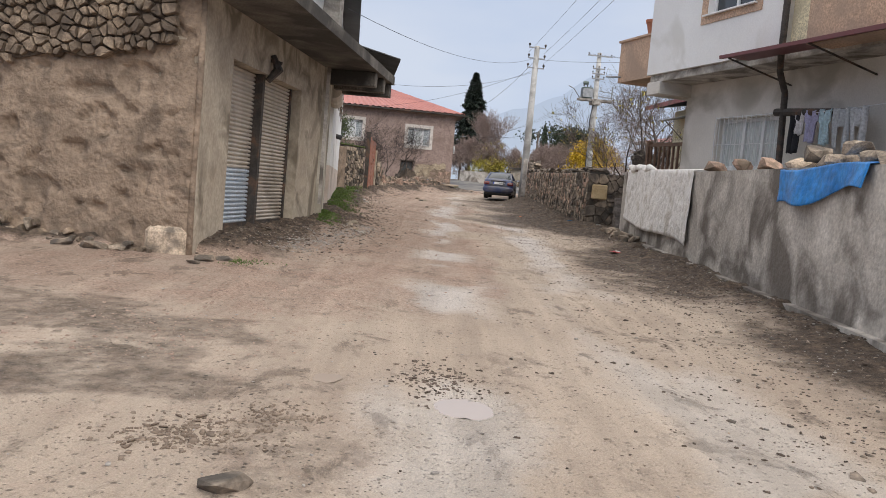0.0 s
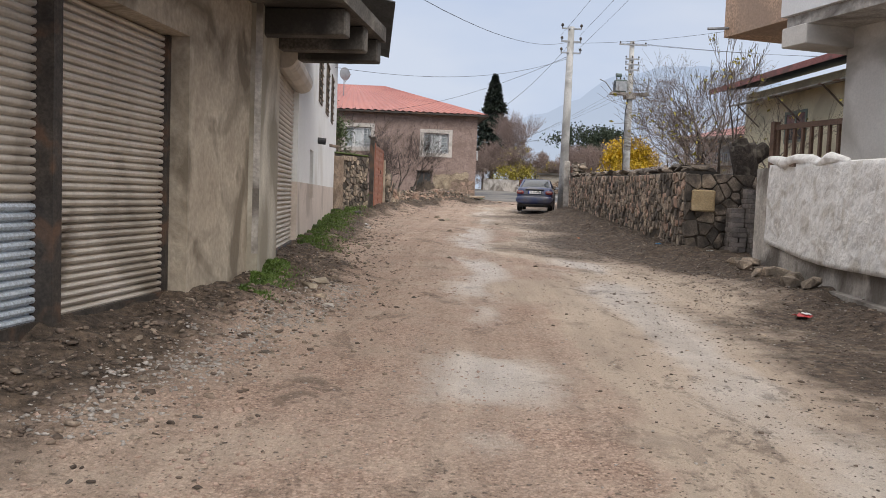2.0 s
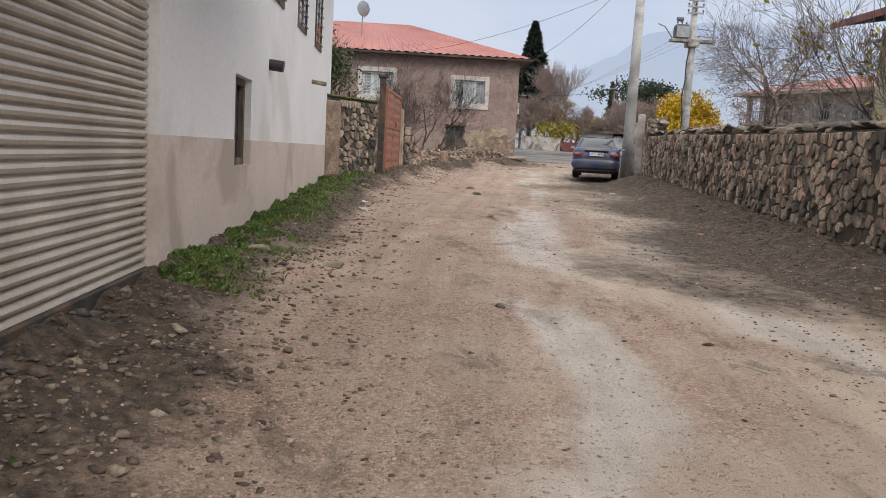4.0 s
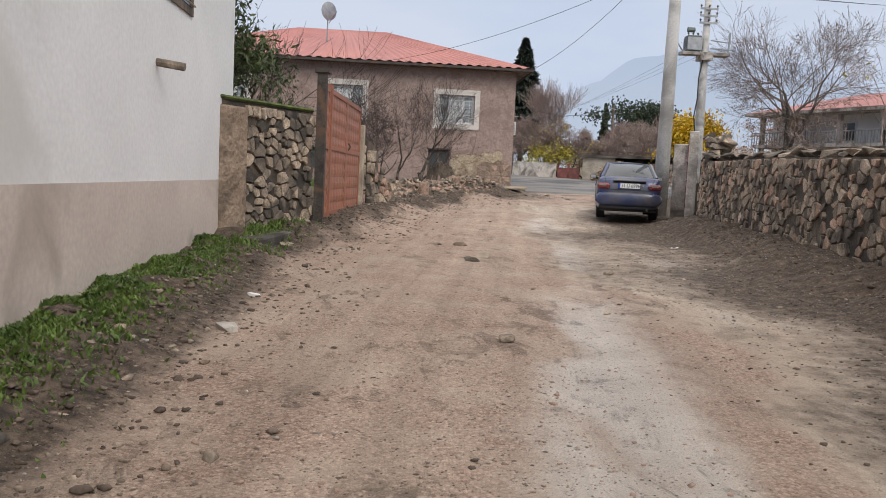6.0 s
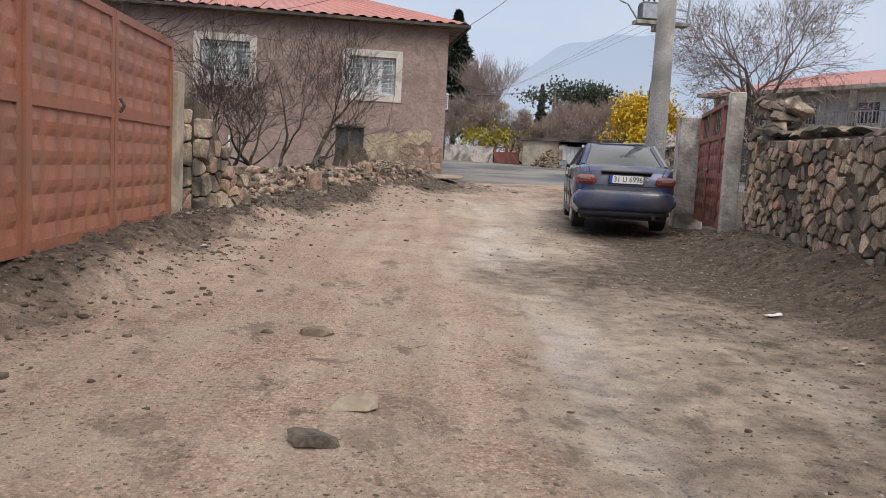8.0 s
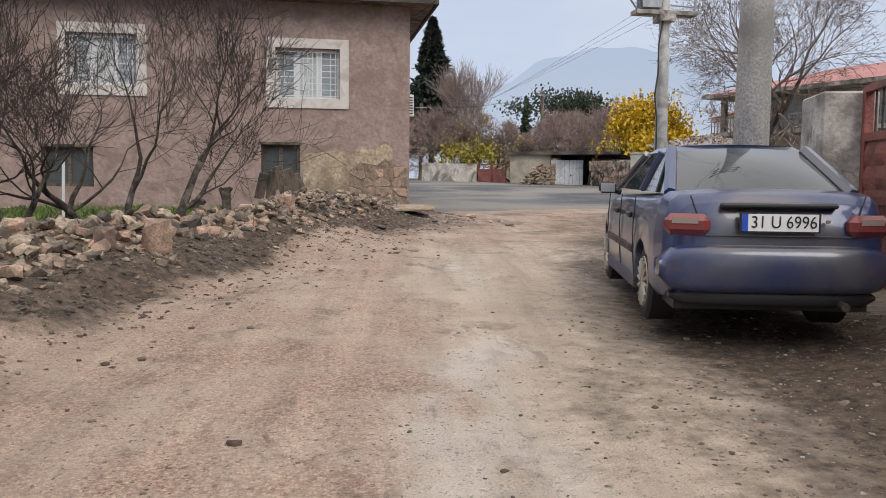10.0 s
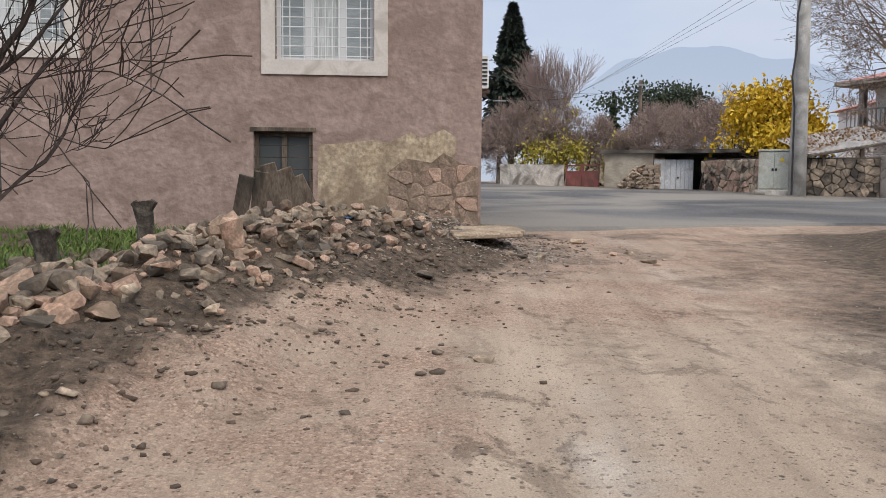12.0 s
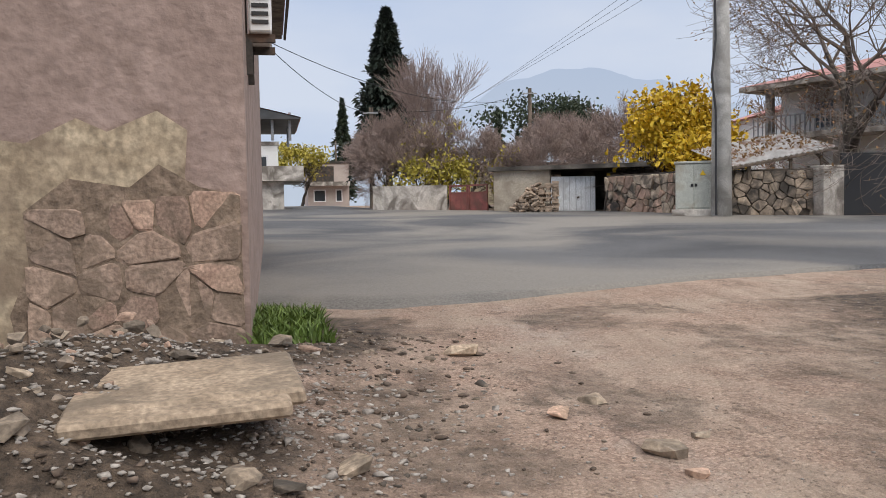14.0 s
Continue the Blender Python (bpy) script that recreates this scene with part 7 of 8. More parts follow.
# ---- rubble bank ----
bankp = base("rubble_bank", pose(0, 0, 0), "bank of loose stones and broken bricks on dark earth", "rubble heap")
rk = [stone_mesh(700 + i, mm, 0.15) for i, mm in enumerate([PALESTONE, PINKSTONE, STONE, PINKSTONE, PALESTONE, PALESTONE, PINKSTONE, STONE, PALESTONE, STONE])]
rest = []
r = random.Random(99)
cnt = 0
for i in range(1700):
    y = r.uniform(32.6, 42.9)
    off = r.gauss(-0.35, 0.3)
    if y > 41.8:
        off -= r.uniform(0, 1.2)
    x = float(left_edge(y)) + off
    big = r.random() < 0.33
    s_ = r.uniform(0.08, 0.15) if big else r.uniform(0.035, 0.08)
    if off > 0.1:
        s_ *= 0.6
    if y > 37.5:
        s_ *= 0.82
    if y > 41.2:
        s_ *= 0.6
    z = at_ground(x, y) + s_ * 0.16 + (r.uniform(0, 0.07) if big and -0.9 < off < -0.1 else 0)
    mm = pose(x, y, z, r.uniform(-30, 30), r.uniform(-30, 30), r.uniform(0, 360)) @ Matrix.Diagonal((s_ * r.uniform(1.0, 1.5), s_ * r.uniform(0.8, 1.1), s_ * r.uniform(0.55, 0.85), 1))
    if big and cnt < 290:
        ob = part("stone", r.choice(rk), None, bankp)
        ob.matrix_basis = mm
        cnt += 1
    else:
        rest.append((r.choice(rk), mm))
for k_, mats_ in ((0, PALESTONE), (1, PINKSTONE), (2, STONE)):
    tagged(part("rubble_fill", merge(*[geo_of(a, b) for a, b in rest[k_::3]]), mats_, bankp), kind="stuff")
for x, y, sx_, sy_, sz_, rz in ((2.05, 35.1, 0.26, 0.22, 0.36, 20), (1.75, 34.6, 0.17, 0.15, 0.24, 60), (3.05, 38.7, 0.17, 0.14, 0.24, 10), (3.0, 40.6, 0.3, 0.22, 0.18, 40), (2.5, 39.0, 0.28, 0.22, 0.17, 0), (3.45, 41.2, 0.34, 0.24, 0.2, 25)):
    ob = part("boulder", rk[1], None, bankp, "large smooth pink stone")
    ob.matrix_basis = pose(x, y, at_ground(x, y) + sz_ * 0.34, 12, -8, rz) @ Matrix.Diagonal((sx_, sy_, sz_, 1))
planks = base("plank_pile", pose(2.9, 42.3, 1.3), "grey weathered boards leaning on the rubble bank", "boards")
for i, (x, hgt, lean) in enumerate(((-0.4, 0.36, 14), (-0.22, 0.4, 8), (0.02, 0.5, -16), (0.2, 0.46, -20), (0.32, 0.38, -24))):
    ob = part("plank", box(-0.08, -0.015, -0.1, 0.08, 0.015, hgt, 0.004), OLDWOOD, planks)
    ob.matrix_basis = pose(x, 0.02 * i, 0.08, 18, lean, 0)
bz = at_ground(4.93, 41.72)
slab = solid("broken_slab", moved(box(-0.36, -0.26, 0, 0.36, 0.3, 0.055, 0.012), Matrix.Shear("XY", 4, (-0.06, 0))), PALEWOOD, "cracked pale board lying on the earth by the corner", "slab", m=pose(5.0, 41.62, bz + 0.035, 3, -2, 4))
slab2 = solid("broken_slab", moved(box(-0.34, -0.05, 0, 0.33, 0.05, 0.05, 0.012), Matrix.Shear("XY", 4, (-0.06, 0))), PALEWOOD, "splintered edge piece of the pale board", "slab", m=pose(5.0, 41.31, bz + 0.015, 8, -2, 3))
for x, y, hgt in ((2.15, 40.0, 0.42), (1.95, 38.6, 0.3)):
    st_ = base("tree_stump", pose(x, y, at_ground(x, y)), "blackened short tree stump in the yard", "stump", "stumps in the yard")
    part("trunk", tube([(0, 0, -0.1), (0.01, 0, hgt * 0.6), (-0.02, 0.01, hgt)], [0.07, 0.065, 0.08], 9), BARK, st_)
    part("stub", tube([(0, 0, hgt * 0.75), (0.08, 0, hgt * 1.02)], [0.04, 0.03], 7), BARK, st_)
    part("stub", tube([(0, 0, hgt * 0.75), (-0.08, 0, hgt * 1.0)], [0.04, 0.03], 7), BARK, st_)
solid("plastic_pipe", tube([(0, 0, -0.1), (0.02, 0, 0.75)], 0.018, 8), WHITEPVC, "thin white plastic pipe standing in the yard", "pipe", m=pose(0.45, 38.3, at_ground(0.45, 38.3)))

# ---- litter, loose stones and clods on the track ----
loose = [(0.44, 21.6, 0.12, CONCRETE), (0.41, 22.65, 0.07, WHITEWASH), (2.0, 21.55, 0.1, PALESTONE), (2.3, 25.5, 0.13, OLDPLASTER), (-0.3, 2.48, 0.13, STONE), (0.02, 12.54, 0.14, OLDPLASTER), (0.125, 12.3, 0.08, PALESTONE), (0.08, 12.75, 0.13, OLDPLASTER), (0.2, 11.9, 0.08, CONCRETE), (6.62, 41.42, 0.14, PALESTONE), (6.62, 41.2, 0.07, PINKSTONE), (6.83, 41.55, 0.06, PALESTONE), (6.4, 41.9, 0.1, PINKSTONE), (6.62, 42.1, 0.1, PALESTONE), (2.16, 25.14, 0.13, DARKSTONE), (0.28, 25.5, 0.12, PALESTONE), (3.4, 24.6, 0.1, PALESTONE), (5.17, 41.17, 0.1, PALESTONE), (5.3, 41.16, 0.09, STONE), (5.5, 41.36, 0.13, PALESTONE), (4.6, 42.9, 0.1, PINKSTONE), (4.75, 42.95, 0.09, PALESTONE), (5.0, 43.05, 0.11, PALESTONE), (5.3, 43.0, 0.12, PALESTONE), (5.45, 42.9, 0.09, PINKSTONE), (6.3, 43.2, 0.18, PALESTONE), (-1.25, 7.6, 0.16, PALESTONE), (-1.1, 7.75, 0.12, STONE), (-2.3, 7.9, 0.2, PALESTONE), (-2.1, 7.95, 0.14, PALESTONE), (-2.6, 8.0, 0.16, STONE), (-1.3, 7.35, 0.1, PALESTONE), (-0.015, 16.83, 0.12, PALESTONE), (0.45, 17.2, 0.13, OLDPLASTER), (4.47, 37.24, 0.09, PALESTONE), (4.33, 39.75, 0.16, DARKSTONE), (2.16, 26.62, 0.13, PALEWOOD)]
r = random.Random(3)
for x, y, s_, mm in loose:
    st_ = new("loose_stone", stone_mesh(int(x * 100 + y), mm, 0.15))
    st_.matrix_world = pose(x, y, at_ground(x, y) + s_ * 0.12, r.uniform(-8, 8), r.uniform(-8, 8), r.uniform(0, 360)) @ Matrix.Diagonal((s_ * 1.3, s_ * 0.95, s_ * 0.45, 1))
    tagged(st_, "loose broken stone lying on the clay track", "stone", "loose stones")
for i in range(11):
    x = 4.6 + 0.05 * i
    st_ = new("edge_stone", stone_mesh(500 + i, PALESTONE, 0.15))
    yy = 13.0 + 0.22 * i
    xx = float(right_edge(yy)) - 0.18 - 0.1 * (i % 2)
    st_.matrix_world = pose(xx, yy, at_ground(xx, yy) + 0.04, 0, 0, 40 * i) @ Matrix.Diagonal((0.24, 0.2, 0.12, 1))
    tagged(st_, "pale loose stone at the foot of the garden wall", "stone", "stones at the wall's foot")


def scatter(name, n, where, size, mat, seed, label, rough=0.25):
    """Uncountable small bits joined in one mesh."""
    g = np.random.default_rng(seed)
    kinds = []
    for i in range(6):
        me = stone_mesh(seed + i, mat, 0.3)
        kinds.append((np.array([v.co[:] for v in me.vertices]), np.array([p.vertices[:] for p in me.polygons])))
    xy = where(g, n)
    z = land(xy[:, 0], xy[:, 1])
    vs, fs, o = [], [], 0
    sz = size * g.lognormal(0, 0.38, len(xy))
    for i in range(len(xy)):
        kv, kf = kinds[i % 6]
        a = g.uniform(0, 6.28)
        c, s = math.cos(a), math.sin(a)
        p = kv * (sz[i], sz[i] * 0.8, sz[i] * 0.45)
        q = np.stack([p[:, 0] * c - p[:, 1] * s + xy[i, 0], p[:, 0] * s + p[:, 1] * c + xy[i, 1], p[:, 2] + z[i] + sz[i] * 0.05], -1)
        vs.append(q)
        fs.append(kf + o)
        o += len(kv)
    me = bpy.data.meshes.new(name)
    v, f = np.concatenate(vs), np.concatenate(fs)
    me.vertices.add(len(v))
    me.vertices.foreach_set("co", v.ravel())
    me.loops.add(f.size)
    me.loops.foreach_set("vertex_index", f.ravel())
    me.polygons.add(len(f))
    me.polygons.foreach_set("loop_start", np.arange(0, f.size, 3))
    me.polygons.foreach_set("loop_total", np.full(len(f), 3))
    me.update(calc_edges=True)
    me.materials.append(mat)
    return tagged(new(name, me), label, "gravel", kind="stuff")


CLOD = surf("dark_earth_clods", (0.045, 0.033, 0.025), (0.2, 0.15, 0.118), 9, 0.95, 0.4, 60)
CRUMB = surf("clay_crumbs", (0.15, 0.11, 0.083), (0.3, 0.235, 0.18), 9, 0.95, 0.4, 60)
GRAVELPINK = surf("pink_gravel", (0.28, 0.19, 0.145), (0.5, 0.37, 0.3), 25, 0.9, 0.2, 60)
GRAVELGREY = surf("grey_gravel", (0.2, 0.18, 0.16), (0.5, 0.46, 0.42), 25, 0.9, 0.2, 60)


def on_left_bank(g, n):
    y = g.uniform(8, 44, n)
    return np.stack([left_edge(y) + np.abs(g.normal(0, 0.55, n)) + 0.05, y], -1)


def on_right_bank(g, n):
    y = g.uniform(1, 34, n) ** 1.0
    return np.stack([right_edge(y) - np.abs(g.normal(0, 1.0, n)) - 0.05, y], -1)


def on_track(g, n):
    y = g.uniform(1.2, 45, n)
    u = g.uniform(0, 1, n)
    return np.stack([left_edge(y) + (right_edge(y) - left_edge(y)) * u, y], -1)


def on_gravel(g, n):
    y = g.uniform(4, 22, n)
    s = np.interp(y, [-10, 0, 5, 9, 20, 32, 45], [-1.5, -0.6, -0.2, 0.9, 2.2, 3.0, 4.4])
    return np.stack([s + g.normal(-0.7, 0.6, n), y], -1)


def by_corner(g, n):
    return np.stack([g.normal(5.0, 0.5, n), g.normal(41.9, 0.6, n)], -1)


def white_patch(g, n):
    y = g.uniform(8.6, 13.2, n)
    return np.stack([left_edge(y) + 0.75 + g.normal(0, 0.14, n), y], -1)


scatter("earth_clods", 6500, on_left_bank, 0.026, CLOD, 801, "dark clods of dug earth along the walls")
scatter("earth_clods", 15000, on_right_bank, 0.015, CLOD, 811, "dark earth crumbs along the stone wall")
scatter("earth_clods", 420, lambda g, n: (lambda y: np.stack([left_edge(y) + 0.15 + np.abs(g.normal(0, 0.4, n)), y], -1))(g.uniform(8.5, 24.5, n)), 0.038, CLOD, 803, "large lumps of dug earth along the walls")
scatter("earth_clods", 1500, lambda g, n: (lambda y: np.stack([left_edge(y) + 0.2 + np.abs(g.normal(0, 0.5, n)), y], -1))(g.uniform(8.5, 24.5, n)), 0.024, CRUMB, 805, "brown lumps of dug clay along the walls")
scatter("gravel", 6000, on_track, 0.011, GRAVELGREY, 821, "scattered grit on the clay track")
scatter("track_clods", 5000, on_track, 0.009, CRUMB, 831, "small dark clods on the clay track")
scatter("gravel", 7000, on_gravel, 0.014, GRAVELPINK, 841, "pinkish gravel spread over the track's edge")
scatter("gravel", 2600, by_corner, 0.02, GRAVELGREY, 851, "grey gravel and chips by the house corner")
scatter("gravel", 2000, white_patch, 0.02, GRAVELGREY, 861, "pale gravel before the shutters")
scatter("gravel", 1800, on_left_bank, 0.034, STONE, 871, "broken stone along the walls")
scatter("gravel", 5000, on_right_bank, 0.011, GRAVELGREY, 883, "pale grit along the stone wall")
scatter("gravel", 1200, on_right_bank, 0.026, STONE, 881, "broken stone along the wall's foot")

scatter("gravel", 380, lambda g, n: np.stack([g.normal(0.5, 0.12, n), g.normal(3.95, 0.2, n)], -1), 0.014, CLOD, 891, "dark grit round the puddle")
scatter("earth_clods", 420, lambda g, n: np.stack([g.normal(-0.5, 0.15, n), g.normal(2.95, 0.1, n)], -1), 0.017, CRUMB, 893, "broken crust of clay in the track")
scatter("earth_clods", 200, lambda g, n: np.stack([g.normal(-0.2, 0.1, n), g.normal(3.2, 0.07, n)], -1), 0.015, CRUMB, 895, "broken crust of clay in the track")



def wrapper(x, y, size, col, label, seed):
    """A crumpled scrap of packaging."""
    v, f = [], []
    for j in range(5):
        for i_ in range(6):
            px, py = (i_ / 5 - 0.5) * size, (j / 4 - 0.5) * size * 0.6
            v.append((px, py, 0.25 * size * abs(noise.noise(Vector((px * 30, py * 30, seed))))))
    for j in range(4):
        for i_ in range(5):
            k0 = j * 6 + i_
            f.append((k0, k0 + 1, k0 + 7, k0 + 6))
    ob = solid("litter", (v, f), plain("packaging", col, 0.4), label, "litter", "scraps of litter", m=pose(x, y, at_ground(x, y) + 0.012, 4, 3, seed * 40))
    ob.modifiers.new("thick", "SOLIDIFY").thickness = 0.003


wrapper(3.96, 11.92, 0.17, (0.55, 0.06, 0.06), "red and white plastic wrapper on the earth", 1)
wrapper(4.02, 11.97, 0.1, (0.75, 0.74, 0.72), "white scrap of plastic wrapper on the earth", 2)
wrapper(4.8, 17.7, 0.1, (0.03, 0.25, 0.55), "scrap of blue plastic on the dark earth", 3)
wrapper(5.05, 16.4, 0.09, (0.72, 0.72, 0.7), "white scrap of paper by the garden wall", 4)
wrapper(5.0, 27.4, 0.1, (0.75, 0.75, 0.73), "white scrap of paper on the dark gravel", 5)
wrapper(1.24, 29.5, 0.08, (0.75, 0.75, 0.73), "white scrap of paper before the gate", 6)
wrapper(4.3, 20.57, 0.07, (0.6, 0.16, 0.03), "orange scrap of plastic on the dark earth", 7)
wrapper(3.7, 40.5, 0.07, (0.02, 0.2, 0.5), "blue scrap of plastic among the rubble", 8)

# ---- grass ----
GRASS = surf("wet_grass", (0.04, 0.078, 0.012), (0.14, 0.21, 0.038), 5, 0.6, 0.0, 20)


def grass(name, n, where, h, seed, label):
    g = np.random.default_rng(seed)
    xy = where(g, n)
    keep = fbm(xy[:, 0] * 2.2, xy[:, 1] * 2.2, 3, 8) > 0.33
    xy = xy[keep]
    n = len(xy)
    z = land(xy[:, 0], xy[:, 1])
    a, hh = g.uniform(0, 6.28, n), h * g.uniform(0.5, 1.4, n)
    wd = 0.006 + 0.004 * g.random(n)
    lean = g.normal(0, 0.5, (n, 2)) * hh[:, None]
    p = np.stack([xy[:, 0], xy[:, 1], z - 0.01], -1)
    s = np.stack([np.cos(a) * wd, np.sin(a) * wd, 0 * a], -1)
    mid = p + np.stack([lean[:, 0] * 0.35, lean[:, 1] * 0.35, hh * 0.6], -1)
    tip = p + np.stack([lean[:, 0], lean[:, 1], hh], -1)
    v = np.stack([p - s, p + s, mid + s * 0.8, mid - s * 0.8, tip], 1).reshape(-1, 3)
    o = np.arange(n)[:, None] * 5
    return tagged(new(name, mesh((v.tolist(), (o + [0, 1, 2, 3]).tolist() + (o + [3, 2, 4]).tolist()), GRASS)), label, "grass", kind="stuff")


def strip(y0, y1, o0, o1):
    def f(g, n):
        y = g.uniform(y0, y1, n)
        return np.stack([XW + o0 + np.abs(g.normal(0, (o1 - o0) * 0.45, n)), y], -1)
    return f


grass("grass", 42000, strip(15.8, 24.6, 0.0, 0.46), 0.03, 61, "green grass along the white house")
grass("grass", 7000, strip(11.6, 13.7, 0.0, 0.24), 0.032, 62, "green weeds at the plastered pier")
grass("grass", 2500, strip(24.5, 28.5, 0.3, 0.75), 0.06, 63, "grass at the gate's ledge")
grass("grass", 7000, lambda g, n: np.stack([g.uniform(-1.5, 2.0, n), g.uniform(39.5, 43, n)], -1), 0.09, 64, "grass in the yard before the mauve house")
grass("grass", 1500, lambda g, n: np.stack([g.uniform(5.15, 5.6, n), g.uniform(43.3, 45.0, n)], -1), 0.09, 65, "grass at the house corner")
grass("grass", 500, lambda g, n: np.stack([g.normal(-1.0, 0.14, n), g.normal(7.75, 0.14, n)], -1), 0.02, 66, "small weeds at the corner stone")
grass("grass", 5000, lambda g, n: np.stack([g.uniform(-2.5, 0.3, n), g.uniform(34, 39, n)], -1), 0.09, 67, "grass under the plum trees")

# ---- puddles ----
WATER = plain("muddy_water", (0.46, 0.38, 0.32), 0.06)


def puddle(x, y, a, b, seed, depth):
    pts = []
    for i in range(40):
        t = 2 * math.pi * i / 40
        k_ = 1 + 0.45 * noise.noise(Vector((math.cos(t) * 1.8, math.sin(t) * 1.8, seed)))
        pts.append((x + a * k_ * math.cos(t), y + b * k_ * math.sin(t)))
    z = float(land(x, y)) + depth
    solid("puddle", ([(p, q, z) for p, q in pts], [tuple(range(40))]), WATER, "shallow muddy puddle in the clay track", "puddle", "puddles", kind="structure")


puddle(0.58, 3.58, 0.15, 0.17, 2.0, 0.026)
puddle(-0.04, 3.84, 0.07, 0.1, 5.0, 0.013)

# ---- clothes line ----
line = base("clothes_line", AP, "clothes line stretched under the awning", "clothes line")
part("cord", tube([(2.9, -0.4, 2.62), (4.0, -0.42, 2.57), (5.4, -0.4, 2.63)], 0.006, 5), WHITEPVC, line)


def garment(x, w, h, col, kind, seed):
    v, f = [], []
    nx_, nz_ = 10, 12
    for j in range(nz_ + 1):
        for i in range(nx_ + 1):
            s, t = i / nx_ - 0.5, j / nz_
            wid = w * ((1.0 if t < 0.35 else 0.66) if kind == "shirt" else 1.0 - 0.12 * t)
            v.append((x + s * wid, -0.41 + 0.035 * math.sin(s * 14 + seed + t * 2), 2.6 - h * t - 0.015 * math.cos(s * 9)))
    for j in range(nz_):
        for i in range(nx_):
            if kind == "trousers" and j > 4 and i in (4, 5):
                continue
            k0 = j * (nx_ + 1) + i
            f.append((k0, k0 + 1, k0 + nx_ + 2, k0 + nx_ + 1))
    mt = surf("cotton", tuple(c * 0.8 for c in col), col, 5, 0.9, 0.3, 30)
    ob = solid("garment", (v, f), mt, "washed clothes pegged on the line", "clothes", "washing on the line", smooth=True, m=AP)
    ob.modifiers.new("thick", "SOLIDIFY").thickness = 0.008


garment(3.5, 0.26, 0.62, (0.025, 0.025, 0.03), "trousers", 1)
garment(3.62, 0.24, 0.34, (0.68, 0.66, 0.66), "shirt", 2)
garment(3.86, 0.3, 0.46, (0.45, 0.43, 0.6), "shirt", 3)
garment(4.14, 0.24, 0.5, (0.5, 0.66, 0.72), "shirt", 4)
garment(4.44, 0.3, 0.58, (0.5, 0.52, 0.54), "trousers", 5)
garment(4.74, 0.28, 0.6, (0.55, 0.56, 0.58), "trousers", 6)
# stones holding the wall's top, flower pot
for i, x in enumerate((5.6, 6.5, 7.5, 11.6)):
    st_ = new("coping_stone", stone_mesh(600 + i, PINKSTONE, 0.15))
    st_.matrix_world = CW @ pose(x, 0.12, float(np.interp(x, [0, 4, 8, 12], [1.42, 1.46, 1.5, 1.58])) + 0.06, 0, 0, 30 * i) @ Matrix.Diagonal((0.34, 0.24, 0.17, 1))
    tagged(st_, "brown stone resting on the garden wall", "stone", "stones on the garden wall")
for i in range(9):
    st_ = new("coping_brick", stone_mesh(620 + i, PALESTONE, 0.1))
    st_.matrix_world = CW @ pose(2.7 + 0.27 * i, 0.13, 1.5 + (0.1 if i % 3 == 1 else 0.0), 0, 0, 10 * i) @ Matrix.Diagonal((0.3, 0.22, 0.16, 1))
    tagged(st_, "rough pale block laid on the garden wall", "block", "blocks on the garden wall")
pot = base("flower_pot", AP @ pose(-0.62, -0.52, 4.36), "terracotta flower pot on the balcony parapet", "flower pot")
TERRA = surf("terracotta", (0.4, 0.15, 0.08), (0.5, 0.2, 0.12), 6, 0.8, 0.1)
part("pot", tube([(0, 0, 0), (0, 0, 0.2)], [0.1, 0.14], 16), TERRA, pot)
part("rim", tube([(0, 0, 0.2), (0, 0, 0.26)], [0.16, 0.165], 16), TERRA, pot)
dish = base("satellite_dish", pose(-1.0, 45.6, 6.0, 0, 0, 40), "white satellite dish on a roof mast", "satellite dish")
part("mast", tube([(0, 0, -0.6), (0, 0, 0.75)], 0.025, 6), STEELGREY, dish)
dv, df = [], []
for i in range(7):
    rad = 0.31 * i / 6
    for k_ in range(20):
        a_ = 2 * math.pi * k_ / 20
        dv.append((rad * math.cos(a_), -0.1 + 0.5 * rad * rad, 0.75 + rad * math.sin(a_)))
for i in range(6):
    for k_ in range(20):
        df.append((i * 20 + k_, i * 20 + (k_ + 1) % 20, i * 20 + 20 + (k_ + 1) % 20, i * 20 + 20 + k_))
part("bowl", (dv, df), STEELGREY, dish, "grey mesh bowl", True)
part("feed_arm", tube([(0, -0.08, 0.35), (0, -0.5, 0.7)], 0.012, 5), STEELGREY, dish)

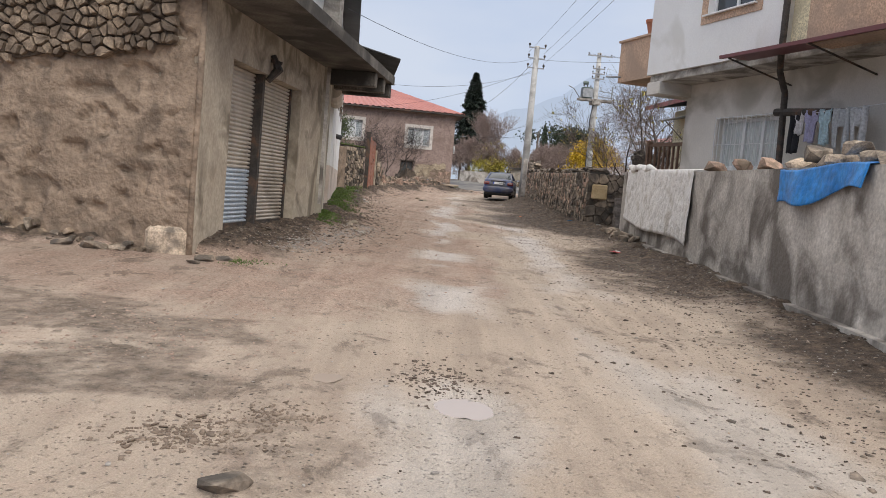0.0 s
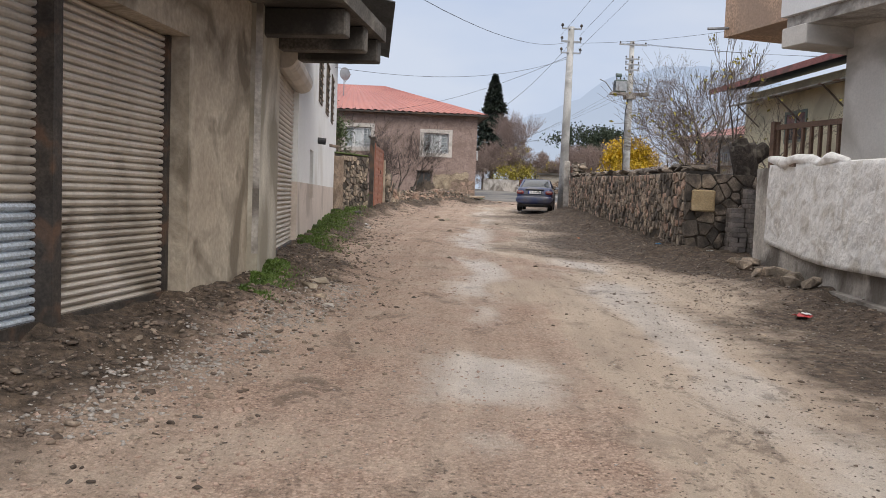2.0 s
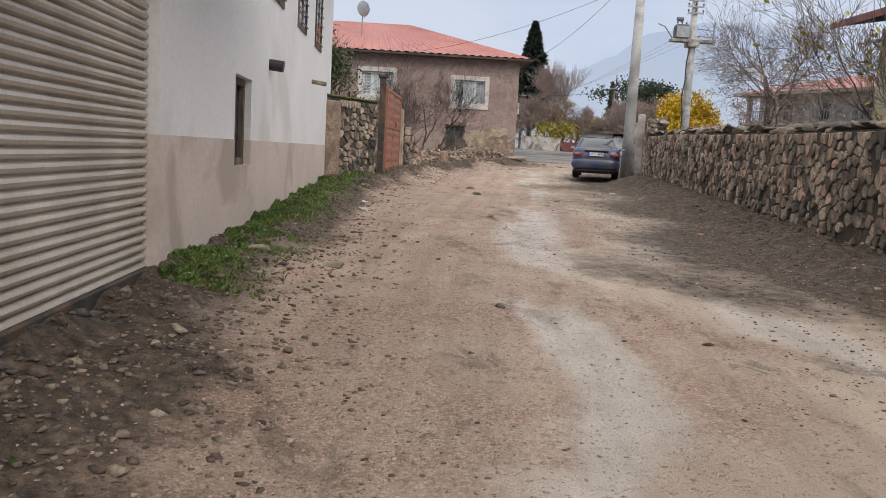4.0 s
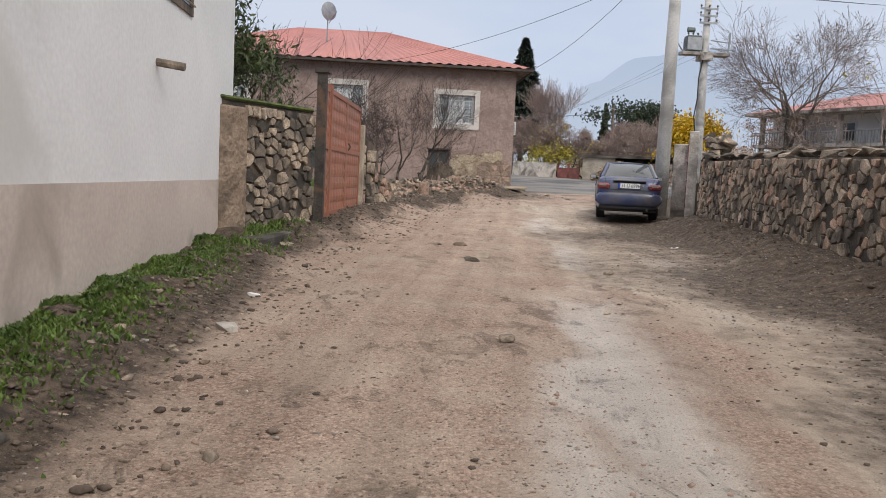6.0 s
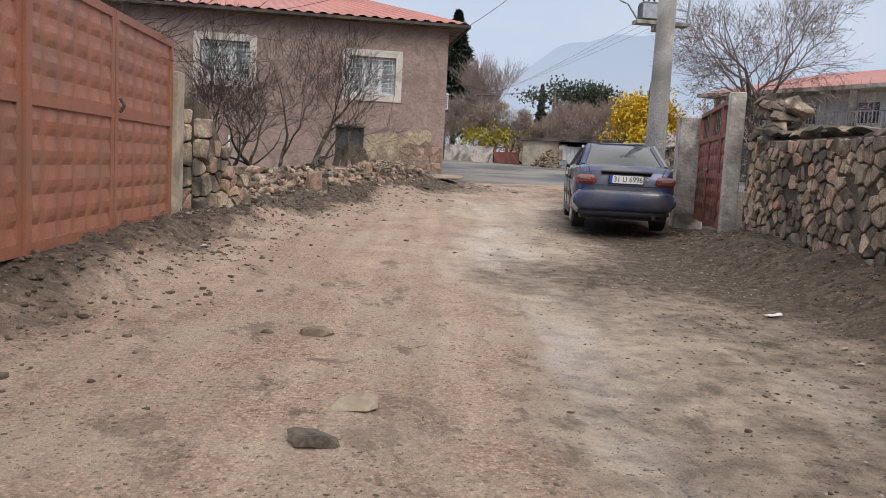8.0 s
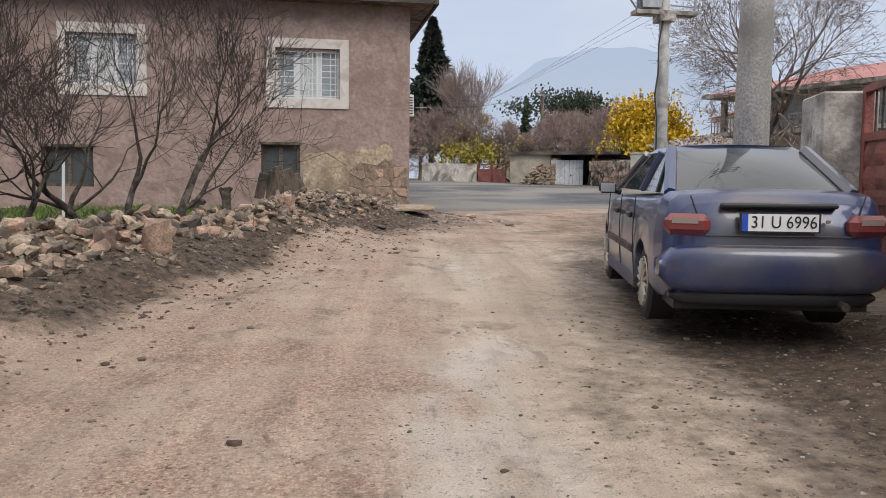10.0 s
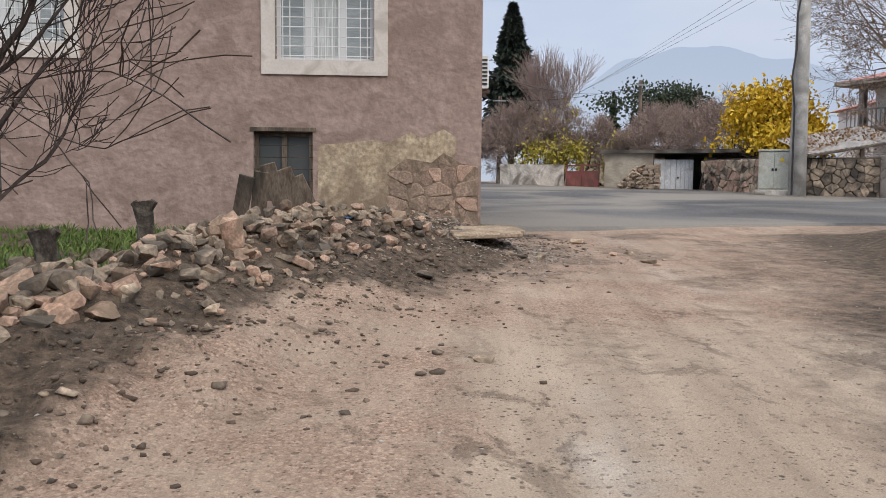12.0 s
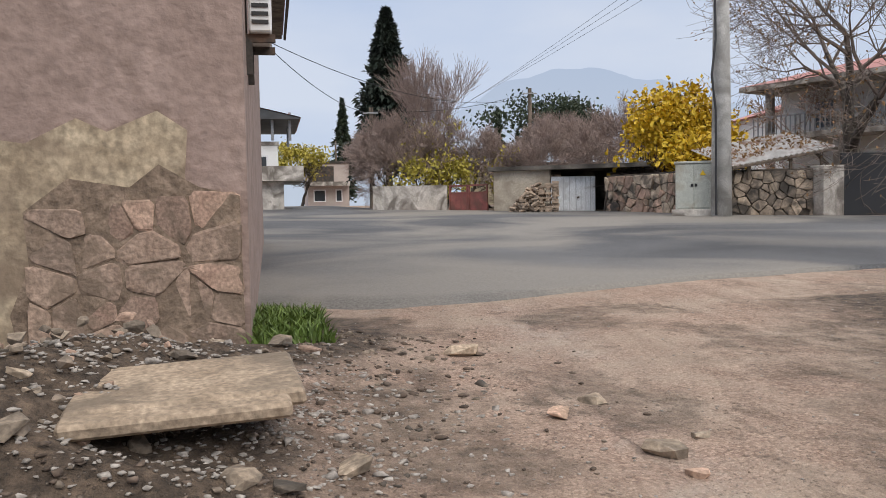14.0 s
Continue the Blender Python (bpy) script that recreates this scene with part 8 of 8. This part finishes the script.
# ---- wooden poles and wires ----
for x, y, z0, h, rad, lab in ((15.93, 72, 1.78, 4.9, 0.1, "dark wooden pole among the far trees"), (9.3, 72, 1.74, 4.1, 0.11, "weathered wooden pole at the bend of the street"), (4.9, 60, 1.4, 5.2, 0.1, "dark wooden pole beyond the mauve house"), (11.0, 112, 2.2, 5.6, 0.1, "slim metal pole far down the street")):
    p = base("wooden_pole", pose(x, y, z0), lab, "utility pole", "wooden poles")
    part("shaft", tube([(0, 0, -0.1), (0.03, 0, h)], [rad, rad * 0.8], 10), OLDWOOD, p)
    part("crossarm", box(-0.3, -0.12, h - 0.25, 0.3, -0.07, h - 0.2), STEELGREY, p)


def wire(a, b, sag, rad=0.012):
    a, b = Vector(a), Vector(b)
    pts = [a.lerp(b, t) - Vector((0, 0, sag * 4 * t * (1 - t))) for t in np.linspace(0, 1, 17)]
    solid("overhead_wire", tube(pts, rad, 4), BLACKPLASTIC, "thin black overhead wire between the poles", "wire", "overhead wires")


p1t, p2t = (7.5, 35.8, 7.2), (16.87, 58.4, 11.4)
for dx, dz in ((-0.34, 0.0), (0.34, 0.0), (0.34, -0.45)):
    wire((p1t[0] + dx, p1t[1], p1t[2] + dz - 0.05), (p1t[0] - 3 + dx, -14, 9.5 + dz), 0.6, 0.005)
for dx in (-0.8, 0, 0.8):
    wire((p2t[0] + dx, p2t[1], p2t[2]), (48 + dx, 62, 13.0), 0.6, 0.008)
    wire((p2t[0] - 0.3, p2t[1], 8.4 + 0.4 * dx), (15 + dx * 2, 150, 8.5), 1.0, 0.006)
wire((7.45, 35.7, 6.8), (5.3, 43.6, 4.7), 0.35, 0.006)
wire((7.45, 35.7, 6.4), (1.2, 43.0, 4.9), 0.3, 0.006)
wire((7.4, 35.7, 6.9), (-0.3, 15.0, 4.0), 0.5, 0.006)
wire((7.4, 35.7, 6.3), (-0.4, 24.4, 3.9), 0.4, 0.006)
wire((7.5, 35.9, 6.9), (13.0, 24.0, 6.2), 0.3, 0.006)
wire((4.9, 60, 6.2), (15.93, 72, 6.3), 0.8, 0.011)
wire((4.9, 60, 6.3), (9.3, 72, 5.6), 0.4, 0.011)
wire((9.3, 72, 5.7), (15.93, 72, 6.5), 0.3, 0.011)
wire((9.3, 72, 5.6), (11, 112, 7.5), 0.6, 0.011)
